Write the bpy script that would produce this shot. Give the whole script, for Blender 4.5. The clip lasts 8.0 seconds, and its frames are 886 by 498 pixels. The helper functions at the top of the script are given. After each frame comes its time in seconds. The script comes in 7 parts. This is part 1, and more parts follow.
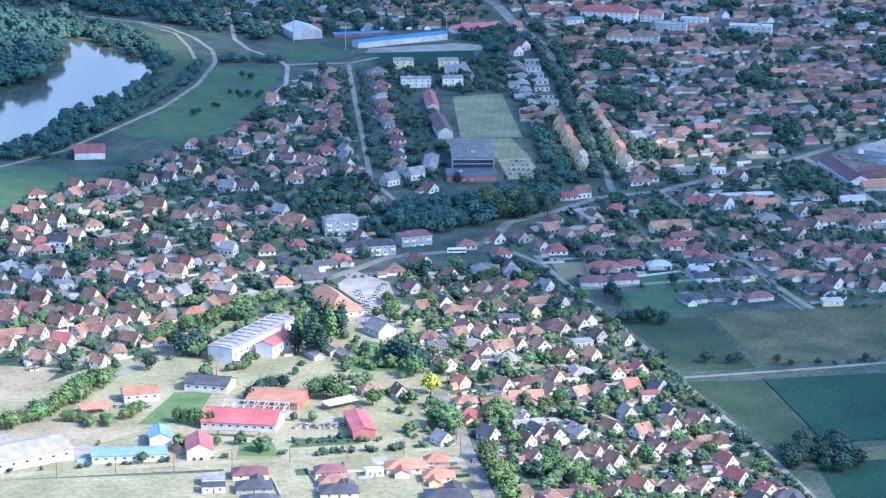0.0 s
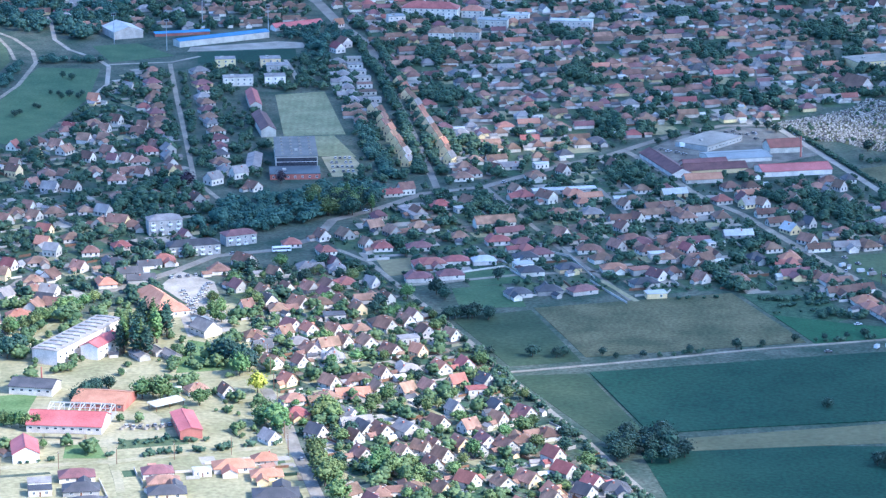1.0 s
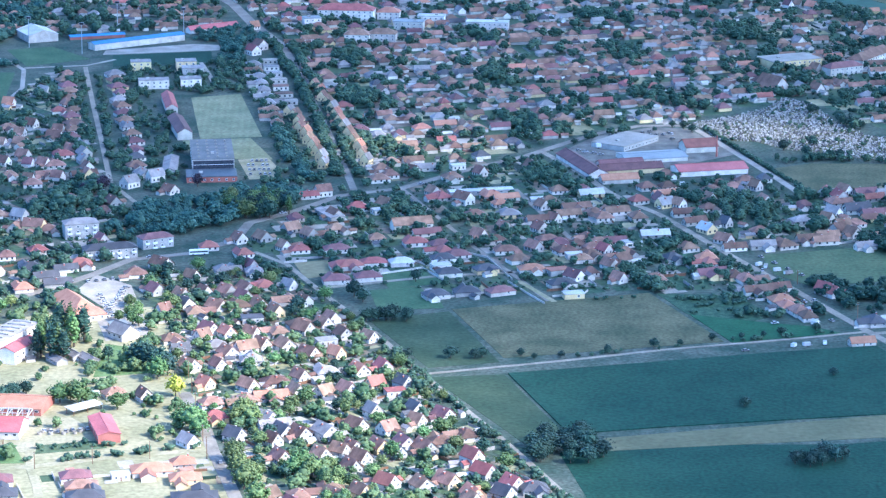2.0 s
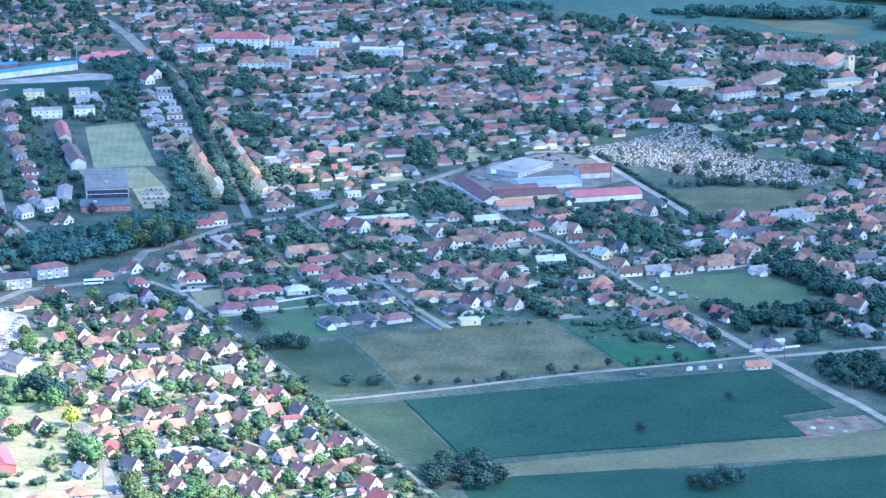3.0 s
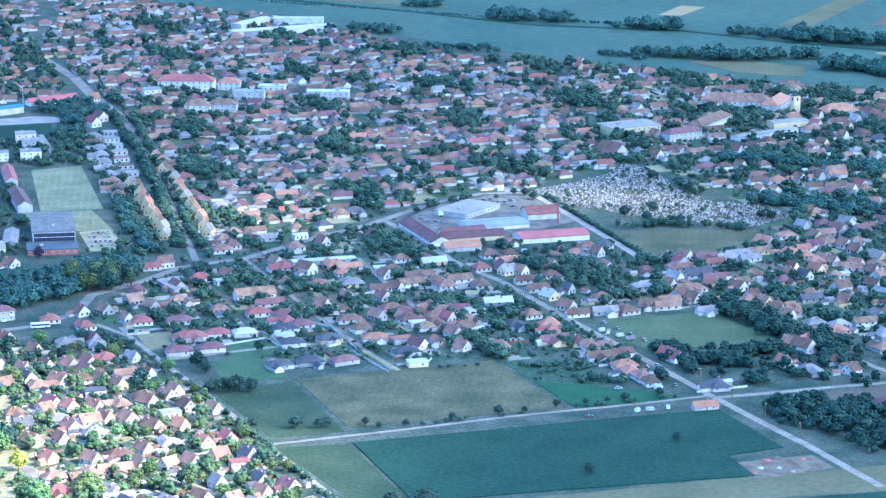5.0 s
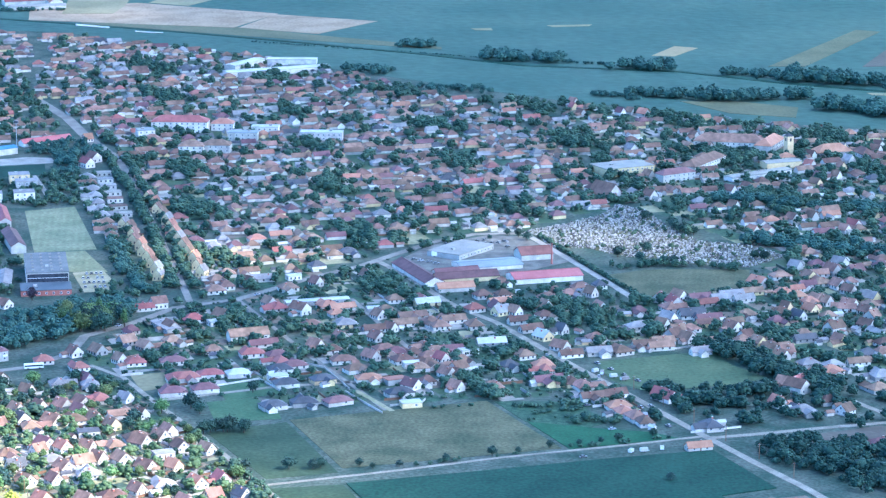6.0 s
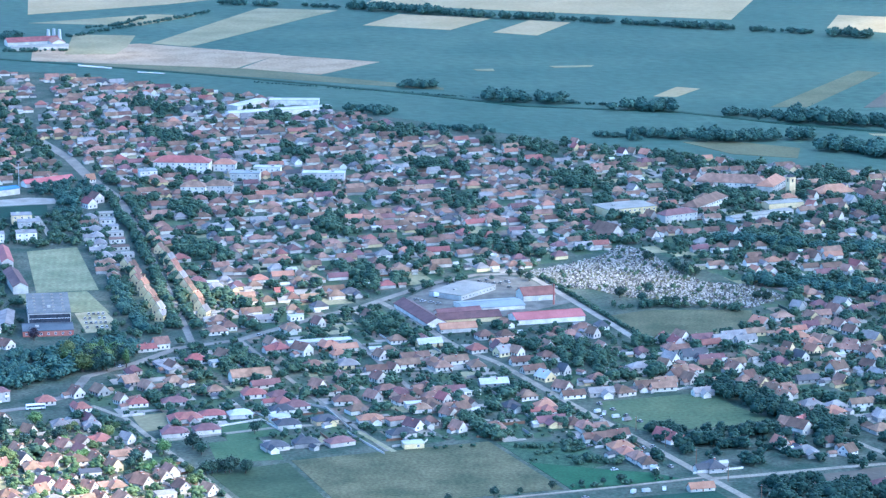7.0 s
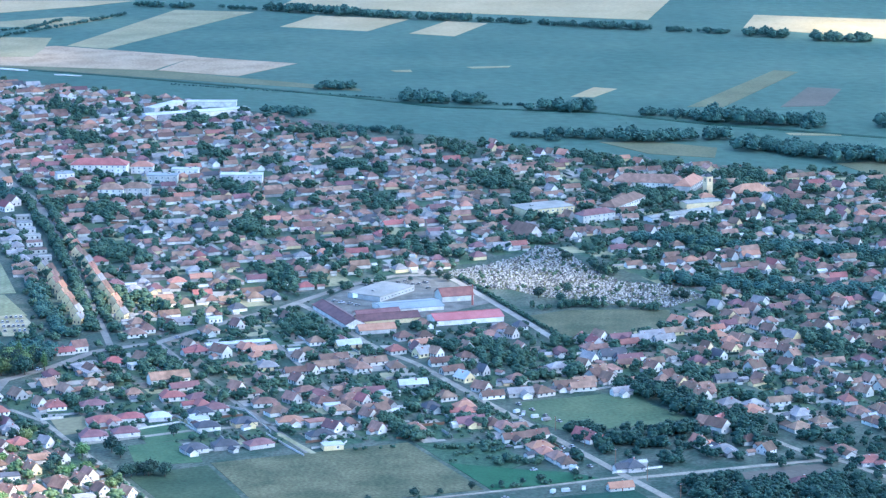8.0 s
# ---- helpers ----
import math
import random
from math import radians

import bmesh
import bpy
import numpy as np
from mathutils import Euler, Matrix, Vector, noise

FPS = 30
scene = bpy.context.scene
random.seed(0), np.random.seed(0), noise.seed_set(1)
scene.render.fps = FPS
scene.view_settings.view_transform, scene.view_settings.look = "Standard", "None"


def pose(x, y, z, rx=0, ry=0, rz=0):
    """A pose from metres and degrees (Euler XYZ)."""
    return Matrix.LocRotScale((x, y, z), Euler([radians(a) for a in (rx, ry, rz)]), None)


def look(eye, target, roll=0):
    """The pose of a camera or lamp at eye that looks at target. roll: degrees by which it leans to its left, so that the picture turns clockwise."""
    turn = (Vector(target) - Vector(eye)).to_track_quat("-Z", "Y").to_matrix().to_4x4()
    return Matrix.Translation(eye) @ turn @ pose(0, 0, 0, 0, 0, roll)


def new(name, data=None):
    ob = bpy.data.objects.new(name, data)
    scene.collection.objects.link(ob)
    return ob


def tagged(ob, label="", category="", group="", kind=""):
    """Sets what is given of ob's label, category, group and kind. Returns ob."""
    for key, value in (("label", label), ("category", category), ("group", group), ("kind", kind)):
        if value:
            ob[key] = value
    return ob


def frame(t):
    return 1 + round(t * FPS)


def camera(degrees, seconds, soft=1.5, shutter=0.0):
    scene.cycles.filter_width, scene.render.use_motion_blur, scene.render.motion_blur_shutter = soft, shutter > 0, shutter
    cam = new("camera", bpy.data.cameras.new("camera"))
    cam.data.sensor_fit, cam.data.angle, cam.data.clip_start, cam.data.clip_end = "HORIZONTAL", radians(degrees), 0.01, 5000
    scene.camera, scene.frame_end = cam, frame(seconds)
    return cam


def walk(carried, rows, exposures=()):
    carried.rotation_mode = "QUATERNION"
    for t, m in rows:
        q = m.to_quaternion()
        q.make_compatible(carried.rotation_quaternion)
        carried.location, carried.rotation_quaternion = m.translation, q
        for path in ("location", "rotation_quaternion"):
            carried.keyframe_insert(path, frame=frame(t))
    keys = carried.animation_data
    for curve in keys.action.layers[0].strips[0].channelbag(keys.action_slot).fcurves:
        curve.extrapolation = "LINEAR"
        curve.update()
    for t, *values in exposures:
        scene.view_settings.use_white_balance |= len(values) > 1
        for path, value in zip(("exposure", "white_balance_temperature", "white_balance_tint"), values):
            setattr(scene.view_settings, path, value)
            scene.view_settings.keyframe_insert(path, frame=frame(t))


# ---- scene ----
# ---- the camera: it stands high over the plain and turns where it is ----
HEIGHT = 440.0
cam = camera(16.52, 8.0, 1.35)
TURNS = [
    (0.0, -0.0, -14.337), (0.5, -0.049, -14.355), (0.6, -0.49, -14.365), (0.7, -1.472, -14.374), (0.8, -2.347, -14.388),
    (0.9, -2.992, -14.388), (1.0, -3.393, -14.39), (1.2, -3.575, -14.392), (1.5, -3.572, -14.379), (1.7, -3.572, -14.379),
    (1.8, -3.593, -14.377), (1.9, -3.972, -14.37), (2.0, -4.992, -14.359), (2.1, -5.885, -14.362), (2.2, -6.529, -14.366),
    (2.3, -6.88, -14.366), (2.45, -7.015, -14.36), (2.7, -7.015, -14.26), (3.0, -7.012, -13.85), (3.3, -7.01, -13.535),
    (3.5, -6.998, -13.492), (3.7, -6.996, -13.262), (3.8, -6.99, -13.118), (4.0, -6.981, -13.045), (4.5, -6.964, -13.053),
    (4.7, -7.239, -13.069), (4.8, -7.56, -13.07), (4.9, -7.85, -13.07), (5.1, -8.11, -13.06), (5.3, -8.155, -13.04),
    (5.6, -8.158, -12.87), (5.8, -8.158, -12.561), (5.9, -8.15, -12.37), (6.0, -8.149, -12.303), (6.5, -8.134, -12.291),
    (6.7, -8.125, -11.953), (6.8, -8.118, -11.732), (7.0, -8.11, -11.542), (7.2, -8.112, -11.542), (7.35, -8.23, -11.54),
    (7.5, -8.571, -11.538), (7.6, -9.012, -11.537), (7.7, -9.347, -11.535), (7.8, -9.567, -11.529), (7.9, -9.66, -11.525), (8.0, -9.672, -11.522),
]
EXPOSURES = [(0.0, 1.4, 4240, 9), (2.0, 1.74, 4200, 8), (4.5, 2.1, 4180, 6), (8.0, 2.04, 4360, 5)]
walk(cam, [(t, pose(0, 0, HEIGHT, 90 + pitch, 0, yaw)) for t, yaw, pitch in TURNS], EXPOSURES)

# ---- light: a low warm sun, a clear sky, and a bank of clouds that shades most of the town ----
SUN_ELEVATION, SUN_FROM = 38.0, -30.0  # degrees; the sun's bearing counted from +x
TO_SUN = Vector((math.cos(radians(SUN_FROM)) * math.cos(radians(SUN_ELEVATION)),
                 math.sin(radians(SUN_FROM)) * math.cos(radians(SUN_ELEVATION)),
                 math.sin(radians(SUN_ELEVATION))))
world = bpy.data.worlds.new("sky")
scene.world = world
world.use_nodes = True
sky = world.node_tree.nodes.new("ShaderNodeTexSky")
sky.sky_type, sky.sun_disc = "NISHITA", False
sky.sun_elevation, sky.sun_rotation = radians(SUN_ELEVATION), radians(90 - SUN_FROM)
sky.air_density, sky.dust_density, sky.ozone_density = 1.0, 2.5, 2.5
background = world.node_tree.nodes["Background"]
world.node_tree.links.new(sky.outputs[0], background.inputs[0])
background.inputs[1].default_value = 0.15
lamp = bpy.data.lights.new("sun", "SUN")
lamp.energy, lamp.angle, lamp.color = 3.8, radians(2.5), (1.0, 0.69, 0.38)
sun = new("sun", lamp)
sun.matrix_world = look(TO_SUN * 100, (0, 0, 0))


# ---- materials ----
def surface(name, one, two, size, rough=0.8, fine=6.0, grain=0.25, rand=0.0, bump=0.3, where="Object", metal=0.0, gloss=0.4, hue=0.0, rows=None, island=False):
    """A surface with stains at one size (metres), grain at a finer one, and an optional tint that differs from object to object."""
    m = bpy.data.materials.new(name)
    m.use_nodes = True
    nt = m.node_tree
    n, link = nt.nodes, nt.links.new
    p = n["Principled BSDF"]
    p.inputs["Roughness"].default_value, p.inputs["Metallic"].default_value = rough, metal
    p.inputs["Specular IOR Level"].default_value = gloss
    if where == "World":
        co = n.new("ShaderNodeNewGeometry").outputs["Position"]
    else:
        co = n.new("ShaderNodeTexCoord").outputs[where]
    big, small = n.new("ShaderNodeTexNoise"), n.new("ShaderNodeTexNoise")
    big.inputs["Scale"].default_value, small.inputs["Scale"].default_value = 1.0 / size, fine / size
    big.inputs["Detail"].default_value, small.inputs["Detail"].default_value = 4.0, 3.0
    link(co, big.inputs["Vector"]), link(co, small.inputs["Vector"])
    ramp = n.new("ShaderNodeValToRGB")
    ramp.color_ramp.elements[0].position, ramp.color_ramp.elements[1].position = 0.35, 0.65
    ramp.color_ramp.elements[0].color, ramp.color_ramp.elements[1].color = (*one, 1), (*two, 1)
    link(big.outputs["Fac"], ramp.inputs["Fac"])
    span = n.new("ShaderNodeMapRange")
    span.inputs["From Min"].default_value, span.inputs["From Max"].default_value = 0.3, 0.7
    span.inputs["To Min"].default_value, span.inputs["To Max"].default_value = 1.0 - grain, 1.0 + grain
    link(small.outputs["Fac"], span.inputs["Value"])
    value = span.outputs[0]
    if rows:
        spacing, turn, depth = rows
        wave, mapping = n.new("ShaderNodeTexWave"), n.new("ShaderNodeMapping")
        mapping.inputs["Rotation"].default_value = (0, 0, radians(turn))
        wave.inputs["Scale"].default_value, wave.inputs["Distortion"].default_value = 0.314 / spacing, 1.5
        wave.inputs["Detail"].default_value = 2.0
        link(co, mapping.inputs["Vector"]), link(mapping.outputs[0], wave.inputs["Vector"])
        band = n.new("ShaderNodeMapRange")
        band.inputs["To Min"].default_value, band.inputs["To Max"].default_value = 1.0 - depth, 1.0 + depth
        link(wave.outputs["Fac"], band.inputs["Value"])
        product = n.new("ShaderNodeMath")
        product.operation = "MULTIPLY"
        link(value, product.inputs[0]), link(band.outputs[0], product.inputs[1])
        value = product.outputs[0]
    hsv = n.new("ShaderNodeHueSaturation")
    link(ramp.outputs["Color"], hsv.inputs["Color"])
    if rand or hue:
        info = n.new("ShaderNodeNewGeometry") if island else n.new("ShaderNodeObjectInfo")
        each_one = info.outputs["Random Per Island" if island else "Random"]
        each = n.new("ShaderNodeMapRange")
        each.inputs["To Min"].default_value, each.inputs["To Max"].default_value = 1.0 - rand, 1.0 + rand
        link(each_one, each.inputs["Value"])
        product = n.new("ShaderNodeMath")
        product.operation = "MULTIPLY"
        link(value, product.inputs[0]), link(each.outputs[0], product.inputs[1])
        value = product.outputs[0]
        other, shift = n.new("ShaderNodeMath"), n.new("ShaderNodeMapRange")
        other.operation, other.inputs[1].default_value = "MULTIPLY", 7.31
        fract = n.new("ShaderNodeMath")
        fract.operation = "FRACT"
        link(each_one, other.inputs[0]), link(other.outputs[0], fract.inputs[0])
        shift.inputs["To Min"].default_value, shift.inputs["To Max"].default_value = 0.5 - hue, 0.5 + hue
        link(fract.outputs[0], shift.inputs["Value"]), link(shift.outputs[0], hsv.inputs["Hue"])
    link(value, hsv.inputs["Value"])
    link(hsv.outputs["Color"], p.inputs["Base Color"])
    if bump:
        b = n.new("ShaderNodeBump")
        b.inputs["Strength"].default_value, b.inputs["Distance"].default_value = bump, size / fine * 0.3
        link(small.outputs["Fac"], b.inputs["Height"]), link(b.outputs["Normal"], p.inputs["Normal"])
    return m


M = {
    # Ground and plain take on extra blue that stands in for haze.
    "ground": surface("garden_ground", (0.036, 0.062, 0.042), (0.1, 0.11, 0.082), 20, 0.95, 9, 0.4, where="World", gloss=0.2),
    "plain": surface("hazed_plain", (0.054, 0.098, 0.072), (0.076, 0.12, 0.086), 160, 0.95, 14, 0.14, where="World", gloss=0.2),
    "meadow": surface("meadow", (0.058, 0.09, 0.046), (0.086, 0.114, 0.058), 22, 0.95, 9, 0.25, where="World", gloss=0.2),
    "dry_meadow": surface("dry_meadow", (0.21, 0.2, 0.105), (0.31, 0.28, 0.16), 24, 0.95, 9, 0.24, where="World", gloss=0.2),
    "pitch": surface("sports_pitch", (0.17, 0.18, 0.095), (0.24, 0.24, 0.135), 18, 0.95, 8, 0.2, where="World", gloss=0.2, rows=(5, 3, 0.05)),
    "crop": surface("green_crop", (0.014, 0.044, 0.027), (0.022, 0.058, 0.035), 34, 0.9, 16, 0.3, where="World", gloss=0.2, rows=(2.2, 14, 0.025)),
    "stubble": surface("brown_grass_field", (0.066, 0.076, 0.038), (0.128, 0.122, 0.064), 22, 0.95, 12, 0.32, where="World", gloss=0.2, rows=(5, 14, 0.03)),
    "soil": surface("bare_soil", (0.26, 0.19, 0.115), (0.36, 0.27, 0.17), 30, 0.95, 10, 0.2, where="World", gloss=0.2),
    "tan": surface("dusty_tan_earth", (0.22, 0.195, 0.11), (0.34, 0.285, 0.185), 26, 0.95, 10, 0.2, where="World", gloss=0.2),
    "wheat": surface("ripe_wheat", (0.3, 0.235, 0.12), (0.37, 0.285, 0.155), 60, 0.95, 12, 0.12, where="World", gloss=0.2),
    "straw": surface("straw_field", (0.2, 0.18, 0.095), (0.27, 0.235, 0.13), 45, 0.95, 12, 0.14, where="World", gloss=0.2),
    "pale_crop": surface("pale_crop", (0.11, 0.112, 0.058), (0.146, 0.14, 0.074), 40, 0.95, 12, 0.16, where="World", gloss=0.2),
    "mauve": surface("ploughed_strip", (0.095, 0.085, 0.065), (0.125, 0.105, 0.08), 60, 0.95, 12, 0.1, where="World", gloss=0.2),
    "earth": surface("garden_earth", (0.12, 0.095, 0.07), (0.2, 0.165, 0.12), 6, 0.95, 9, 0.25, where="World", gloss=0.2),
    "beds": surface("vegetable_beds", (0.026, 0.055, 0.03), (0.066, 0.108, 0.056), 3, 0.9, 7, 0.4, where="World", gloss=0.25),
    "sand": surface("sandy_yard", (0.23, 0.215, 0.115), (0.35, 0.31, 0.2), 18, 0.95, 10, 0.18, where="World", gloss=0.2),
    "road": surface("dusty_asphalt", (0.16, 0.142, 0.115), (0.25, 0.225, 0.185), 14, 0.9, 9, 0.16, where="World", gloss=0.3),
    "asphalt": surface("worn_yard_asphalt", (0.1, 0.095, 0.08), (0.2, 0.185, 0.15), 9, 0.9, 9, 0.22, where="World", gloss=0.3),
    "track": surface("gravel_track", (0.2, 0.178, 0.138), (0.31, 0.275, 0.215), 10, 0.95, 9, 0.2, where="World", gloss=0.2),
    "paving": surface("pale_paving", (0.24, 0.215, 0.175), (0.36, 0.325, 0.27), 12, 0.9, 9, 0.16, where="World", gloss=0.3),
    "white": surface("white_roof_sheet", (0.36, 0.35, 0.33), (0.5, 0.49, 0.46), 8, 0.5, 8, 0.1, 0.1),
    "sheet": surface("grey_roof_sheet", (0.17, 0.185, 0.19), (0.235, 0.25, 0.255), 10, 0.5, 9, 0.12, 0.1),
    "blue": surface("blue_metal_sheet", (0.17, 0.24, 0.45), (0.22, 0.3, 0.52), 8, 0.45, 10, 0.08, 0.05),
    "brick": surface("red_brick", (0.3, 0.11, 0.085), (0.4, 0.16, 0.12), 5, 0.85, 12, 0.15, 0.1),
    "glass": surface("window_glass", (0.03, 0.035, 0.045), (0.05, 0.055, 0.07), 2, 0.12, 6, 0.05, bump=0, gloss=0.5),
    "frame": surface("white_frame", (0.7, 0.7, 0.68), (0.8, 0.8, 0.78), 1, 0.6, 6, 0.04, bump=0),
    "wood": surface("brown_door_wood", (0.13, 0.07, 0.04), (0.2, 0.11, 0.06), 1, 0.6, 8, 0.15),
    "bark": surface("tree_bark", (0.07, 0.055, 0.04), (0.12, 0.095, 0.07), 0.6, 0.95, 6, 0.2),
    # Brightened and yellowed to carry the sunlight on the village trees.
    "leaf": surface("broadleaf_foliage", (0.06, 0.1, 0.03), (0.135, 0.18, 0.06), 0.2, 0.65, 4, 0.35, 0.4, 0.4, hue=0.03, gloss=0.3),
    # Haze is mixed into this leaf green as extra blue.
    "leaf_dark": surface("hazed_dark_foliage", (0.014, 0.036, 0.027), (0.032, 0.064, 0.043), 0.2, 0.65, 4, 0.35, 0.3, 0.4, hue=0.02, gloss=0.35),
    "leaf_yellow": surface("yellow_foliage", (0.25, 0.27, 0.02), (0.4, 0.4, 0.04), 0.25, 0.6, 4, 0.3, 0.1, 0.5),
    "leaf_purple": surface("purple_foliage", (0.02, 0.014, 0.024), (0.035, 0.024, 0.04), 0.25, 0.6, 4, 0.3, 0.1, 0.5),
    # The blue in these two greens stands in for haze over the town.
    "wood_mass": surface("hazed_woodland_foliage", (0.034, 0.072, 0.058), (0.062, 0.112, 0.084), 9, 0.8, 8, 0.2, where="World", bump=0.15, gloss=0.3),
    "garden_mass": surface("hazed_garden_foliage", (0.026, 0.056, 0.037), (0.072, 0.11, 0.064), 11, 0.8, 10, 0.28, where="World", bump=0.15, gloss=0.3),
    # Darker copy of the woodland colour for near trees, which haze pales less.
    "near_wood": surface("darkened_near_foliage", (0.014, 0.036, 0.026), (0.034, 0.066, 0.044), 7, 0.8, 8, 0.25, where="World", bump=0.15, gloss=0.3),
    # Lighter, yellower copy of garden_mass: sunlight put into the village trees' colour.
    "orchard": surface("sunlit_garden_foliage", (0.042, 0.078, 0.032), (0.11, 0.15, 0.06), 11, 0.75, 10, 0.3, where="World", bump=0.15, gloss=0.3),
    "water": surface("still_river", (0.09, 0.1, 0.08), (0.11, 0.115, 0.09), 40, 0.1, 6, 0.05, where="World", bump=0.02, gloss=0.6),
    "stone": surface("grave_stone", (0.17, 0.158, 0.145), (0.52, 0.488, 0.44), 2.5, 0.7, 12, 0.3, where="World"),
    "slate": surface("slate_roof", (0.055, 0.065, 0.074), (0.085, 0.097, 0.108), 8, 0.6, 10, 0.18, 0.1),
    "cream": surface("cream_roof_felt", (0.25, 0.228, 0.19), (0.33, 0.3, 0.255), 9, 0.85, 9, 0.16, 0.05),
    "park": surface("watered_grass", (0.085, 0.135, 0.045), (0.14, 0.195, 0.075), 14, 0.95, 9, 0.22, where="World", gloss=0.2),
    "crimson": surface("faded_crimson_sheet", (0.31, 0.085, 0.08), (0.41, 0.13, 0.122), 9, 0.55, 10, 0.14, 0.08),
    "fibre": surface("fibre_cement_roof", (0.105, 0.108, 0.104), (0.155, 0.155, 0.146), 8, 0.8, 10, 0.16, 0.1),
    "rough": surface("rough_grass", (0.034, 0.057, 0.03), (0.056, 0.08, 0.042), 24, 0.95, 10, 0.26, where="World", gloss=0.2),
    "lawn": surface("green_lawn", (0.056, 0.1, 0.048), (0.086, 0.13, 0.062), 18, 0.95, 9, 0.22, where="World", gloss=0.2),
    "clover": surface("clover_plot", (0.026, 0.078, 0.034), (0.042, 0.1, 0.046), 16, 0.95, 9, 0.22, where="World", gloss=0.2),
    "royal": surface("blue_roof_sheet", (0.07, 0.17, 0.32), (0.1, 0.225, 0.4), 8, 0.5, 10, 0.1, 0.05),
    "steel": surface("galvanised_steel", (0.35, 0.37, 0.38), (0.5, 0.51, 0.52), 2, 0.45, 8, 0.1, metal=0.7),
    "car": surface("car_paint", (0.26, 0.26, 0.27), (0.3, 0.3, 0.31), 3, 0.3, 4, 0.03, 0.8, bump=0, gloss=0.6),
    "rubber": surface("tyre_rubber", (0.02, 0.02, 0.02), (0.03, 0.03, 0.03), 1, 0.8, 4, 0.1, bump=0),
}
COATS = {  # name: two tones, roughness, how far one differs from the next, its hue too
    "brown": ((0.13, 0.077, 0.05), (0.25, 0.147, 0.1), 0.75, 0.45, 0.014),
    "orange": ((0.29, 0.135, 0.08), (0.39, 0.195, 0.12), 0.75, 0.2, 0.008),
    "red": ((0.205, 0.075, 0.06), (0.295, 0.112, 0.088), 0.7, 0.22, 0.01),
    "dark": ((0.05, 0.05, 0.055), (0.085, 0.08, 0.085), 0.6, 0.25, 0.01),
    "grey": ((0.19, 0.17, 0.16), (0.29, 0.265, 0.245), 0.8, 0.25, 0.01),
    "purple": ((0.115, 0.055, 0.056), (0.185, 0.09, 0.086), 0.7, 0.25, 0.01),
    "wall": ((0.5, 0.455, 0.39), (0.7, 0.645, 0.56), 0.9, 0.26, 0.02),
    "yellow_wall": ((0.62, 0.47, 0.24), (0.72, 0.58, 0.32), 0.9, 0.1, 0.01),
    "grey_wall": ((0.3, 0.285, 0.255), (0.42, 0.395, 0.355), 0.9, 0.12, 0.01),
}
for coat, (one, two, rough, differs, tint) in COATS.items():
    for ending, single in (("", False), ("_mass", True)):
        M[coat + ending] = surface(coat + ending, one, two, 5, rough, 12, 0.18, differs, hue=tint, island=single)
cloud_stuff = bpy.data.materials.new("cloud_vapour")
cloud_stuff.use_nodes = True
cn = cloud_stuff.node_tree.nodes
cn.remove(cn["Principled BSDF"])
vapour, veil, blend = cn.new("ShaderNodeBsdfTranslucent"), cn.new("ShaderNodeBsdfTransparent"), cn.new("ShaderNodeMixShader")
vapour.inputs["Color"].default_value = (0.86, 0.92, 0.96, 1)
blend.inputs["Fac"].default_value = 0.66
cloud_stuff.node_tree.links.new(veil.outputs[0], blend.inputs[1])
cloud_stuff.node_tree.links.new(vapour.outputs[0], blend.inputs[2])
cloud_stuff.node_tree.links.new(blend.outputs[0], cn["Material Output"].inputs[0])


# ---- mesh helpers ----
def solid(name, verts, faces, mats, which=None, smooth=False):
    """A mesh from points and faces; which: the material's number for each face."""
    me = bpy.data.meshes.new(name)
    me.from_pydata([tuple(v) for v in verts], [], [tuple(f) for f in faces])
    for m in mats:
        me.materials.append(M[m] if isinstance(m, str) else m)
    if which is not None:
        me.polygons.foreach_set("material_index", np.array(which, dtype=np.int32))
    if smooth:
        me.polygons.foreach_set("use_smooth", np.ones(len(me.polygons), dtype=bool))
    me.update()
    return me


def part(name, me, parent, m=None, label=""):
    """One mesh object as a part under a thing or under a part."""
    ob = new(name, me)
    ob.parent = parent
    if m is not None:
        ob.matrix_local = m
    return tagged(ob, label)


BOX = [(0, 3, 2, 1), (4, 5, 6, 7), (0, 1, 5, 4), (1, 2, 6, 5), (2, 3, 7, 6), (3, 0, 4, 7)]


def box(x0, y0, z0, x1, y1, z1):
    return [(x0, y0, z0), (x1, y0, z0), (x1, y1, z0), (x0, y1, z0), (x0, y0, z1), (x1, y0, z1), (x1, y1, z1), (x0, y1, z1)]


class Shape:
    """Collects boxes and faces of several materials into one mesh."""

    def __init__(self, *mats):
        self.v, self.f, self.w, self.mats = [], [], [], mats

    def add(self, verts, faces, mat=0):
        k = len(self.v)
        self.v += [tuple(p) for p in verts]
        self.f += [tuple(i + k for i in f) for f in faces]
        self.w += [mat] * len(faces)
        return self

    def box(self, x0, y0, z0, x1, y1, z1, mat=0):
        return self.add(box(x0, y0, z0, x1, y1, z1), BOX, mat)

    def mesh(self, name):
        return solid(name, self.v, self.f, self.mats, self.w)


def inside(x, y, poly):
    hit = False
    for (ax, ay), (bx, by) in zip(poly, poly[1:] + poly[:1]):
        if (ay > y) != (by > y) and x < (bx - ax) * (y - ay) / (by - ay) + ax:
            hit = not hit
    return hit


# ---- the plan: what is taken already ----
CELL, TAKEN, KEPT_FREE = 20.0, {}, []


def take(x, y, r):
    TAKEN.setdefault((int(x // CELL), int(y // CELL)), []).append((x, y, r))


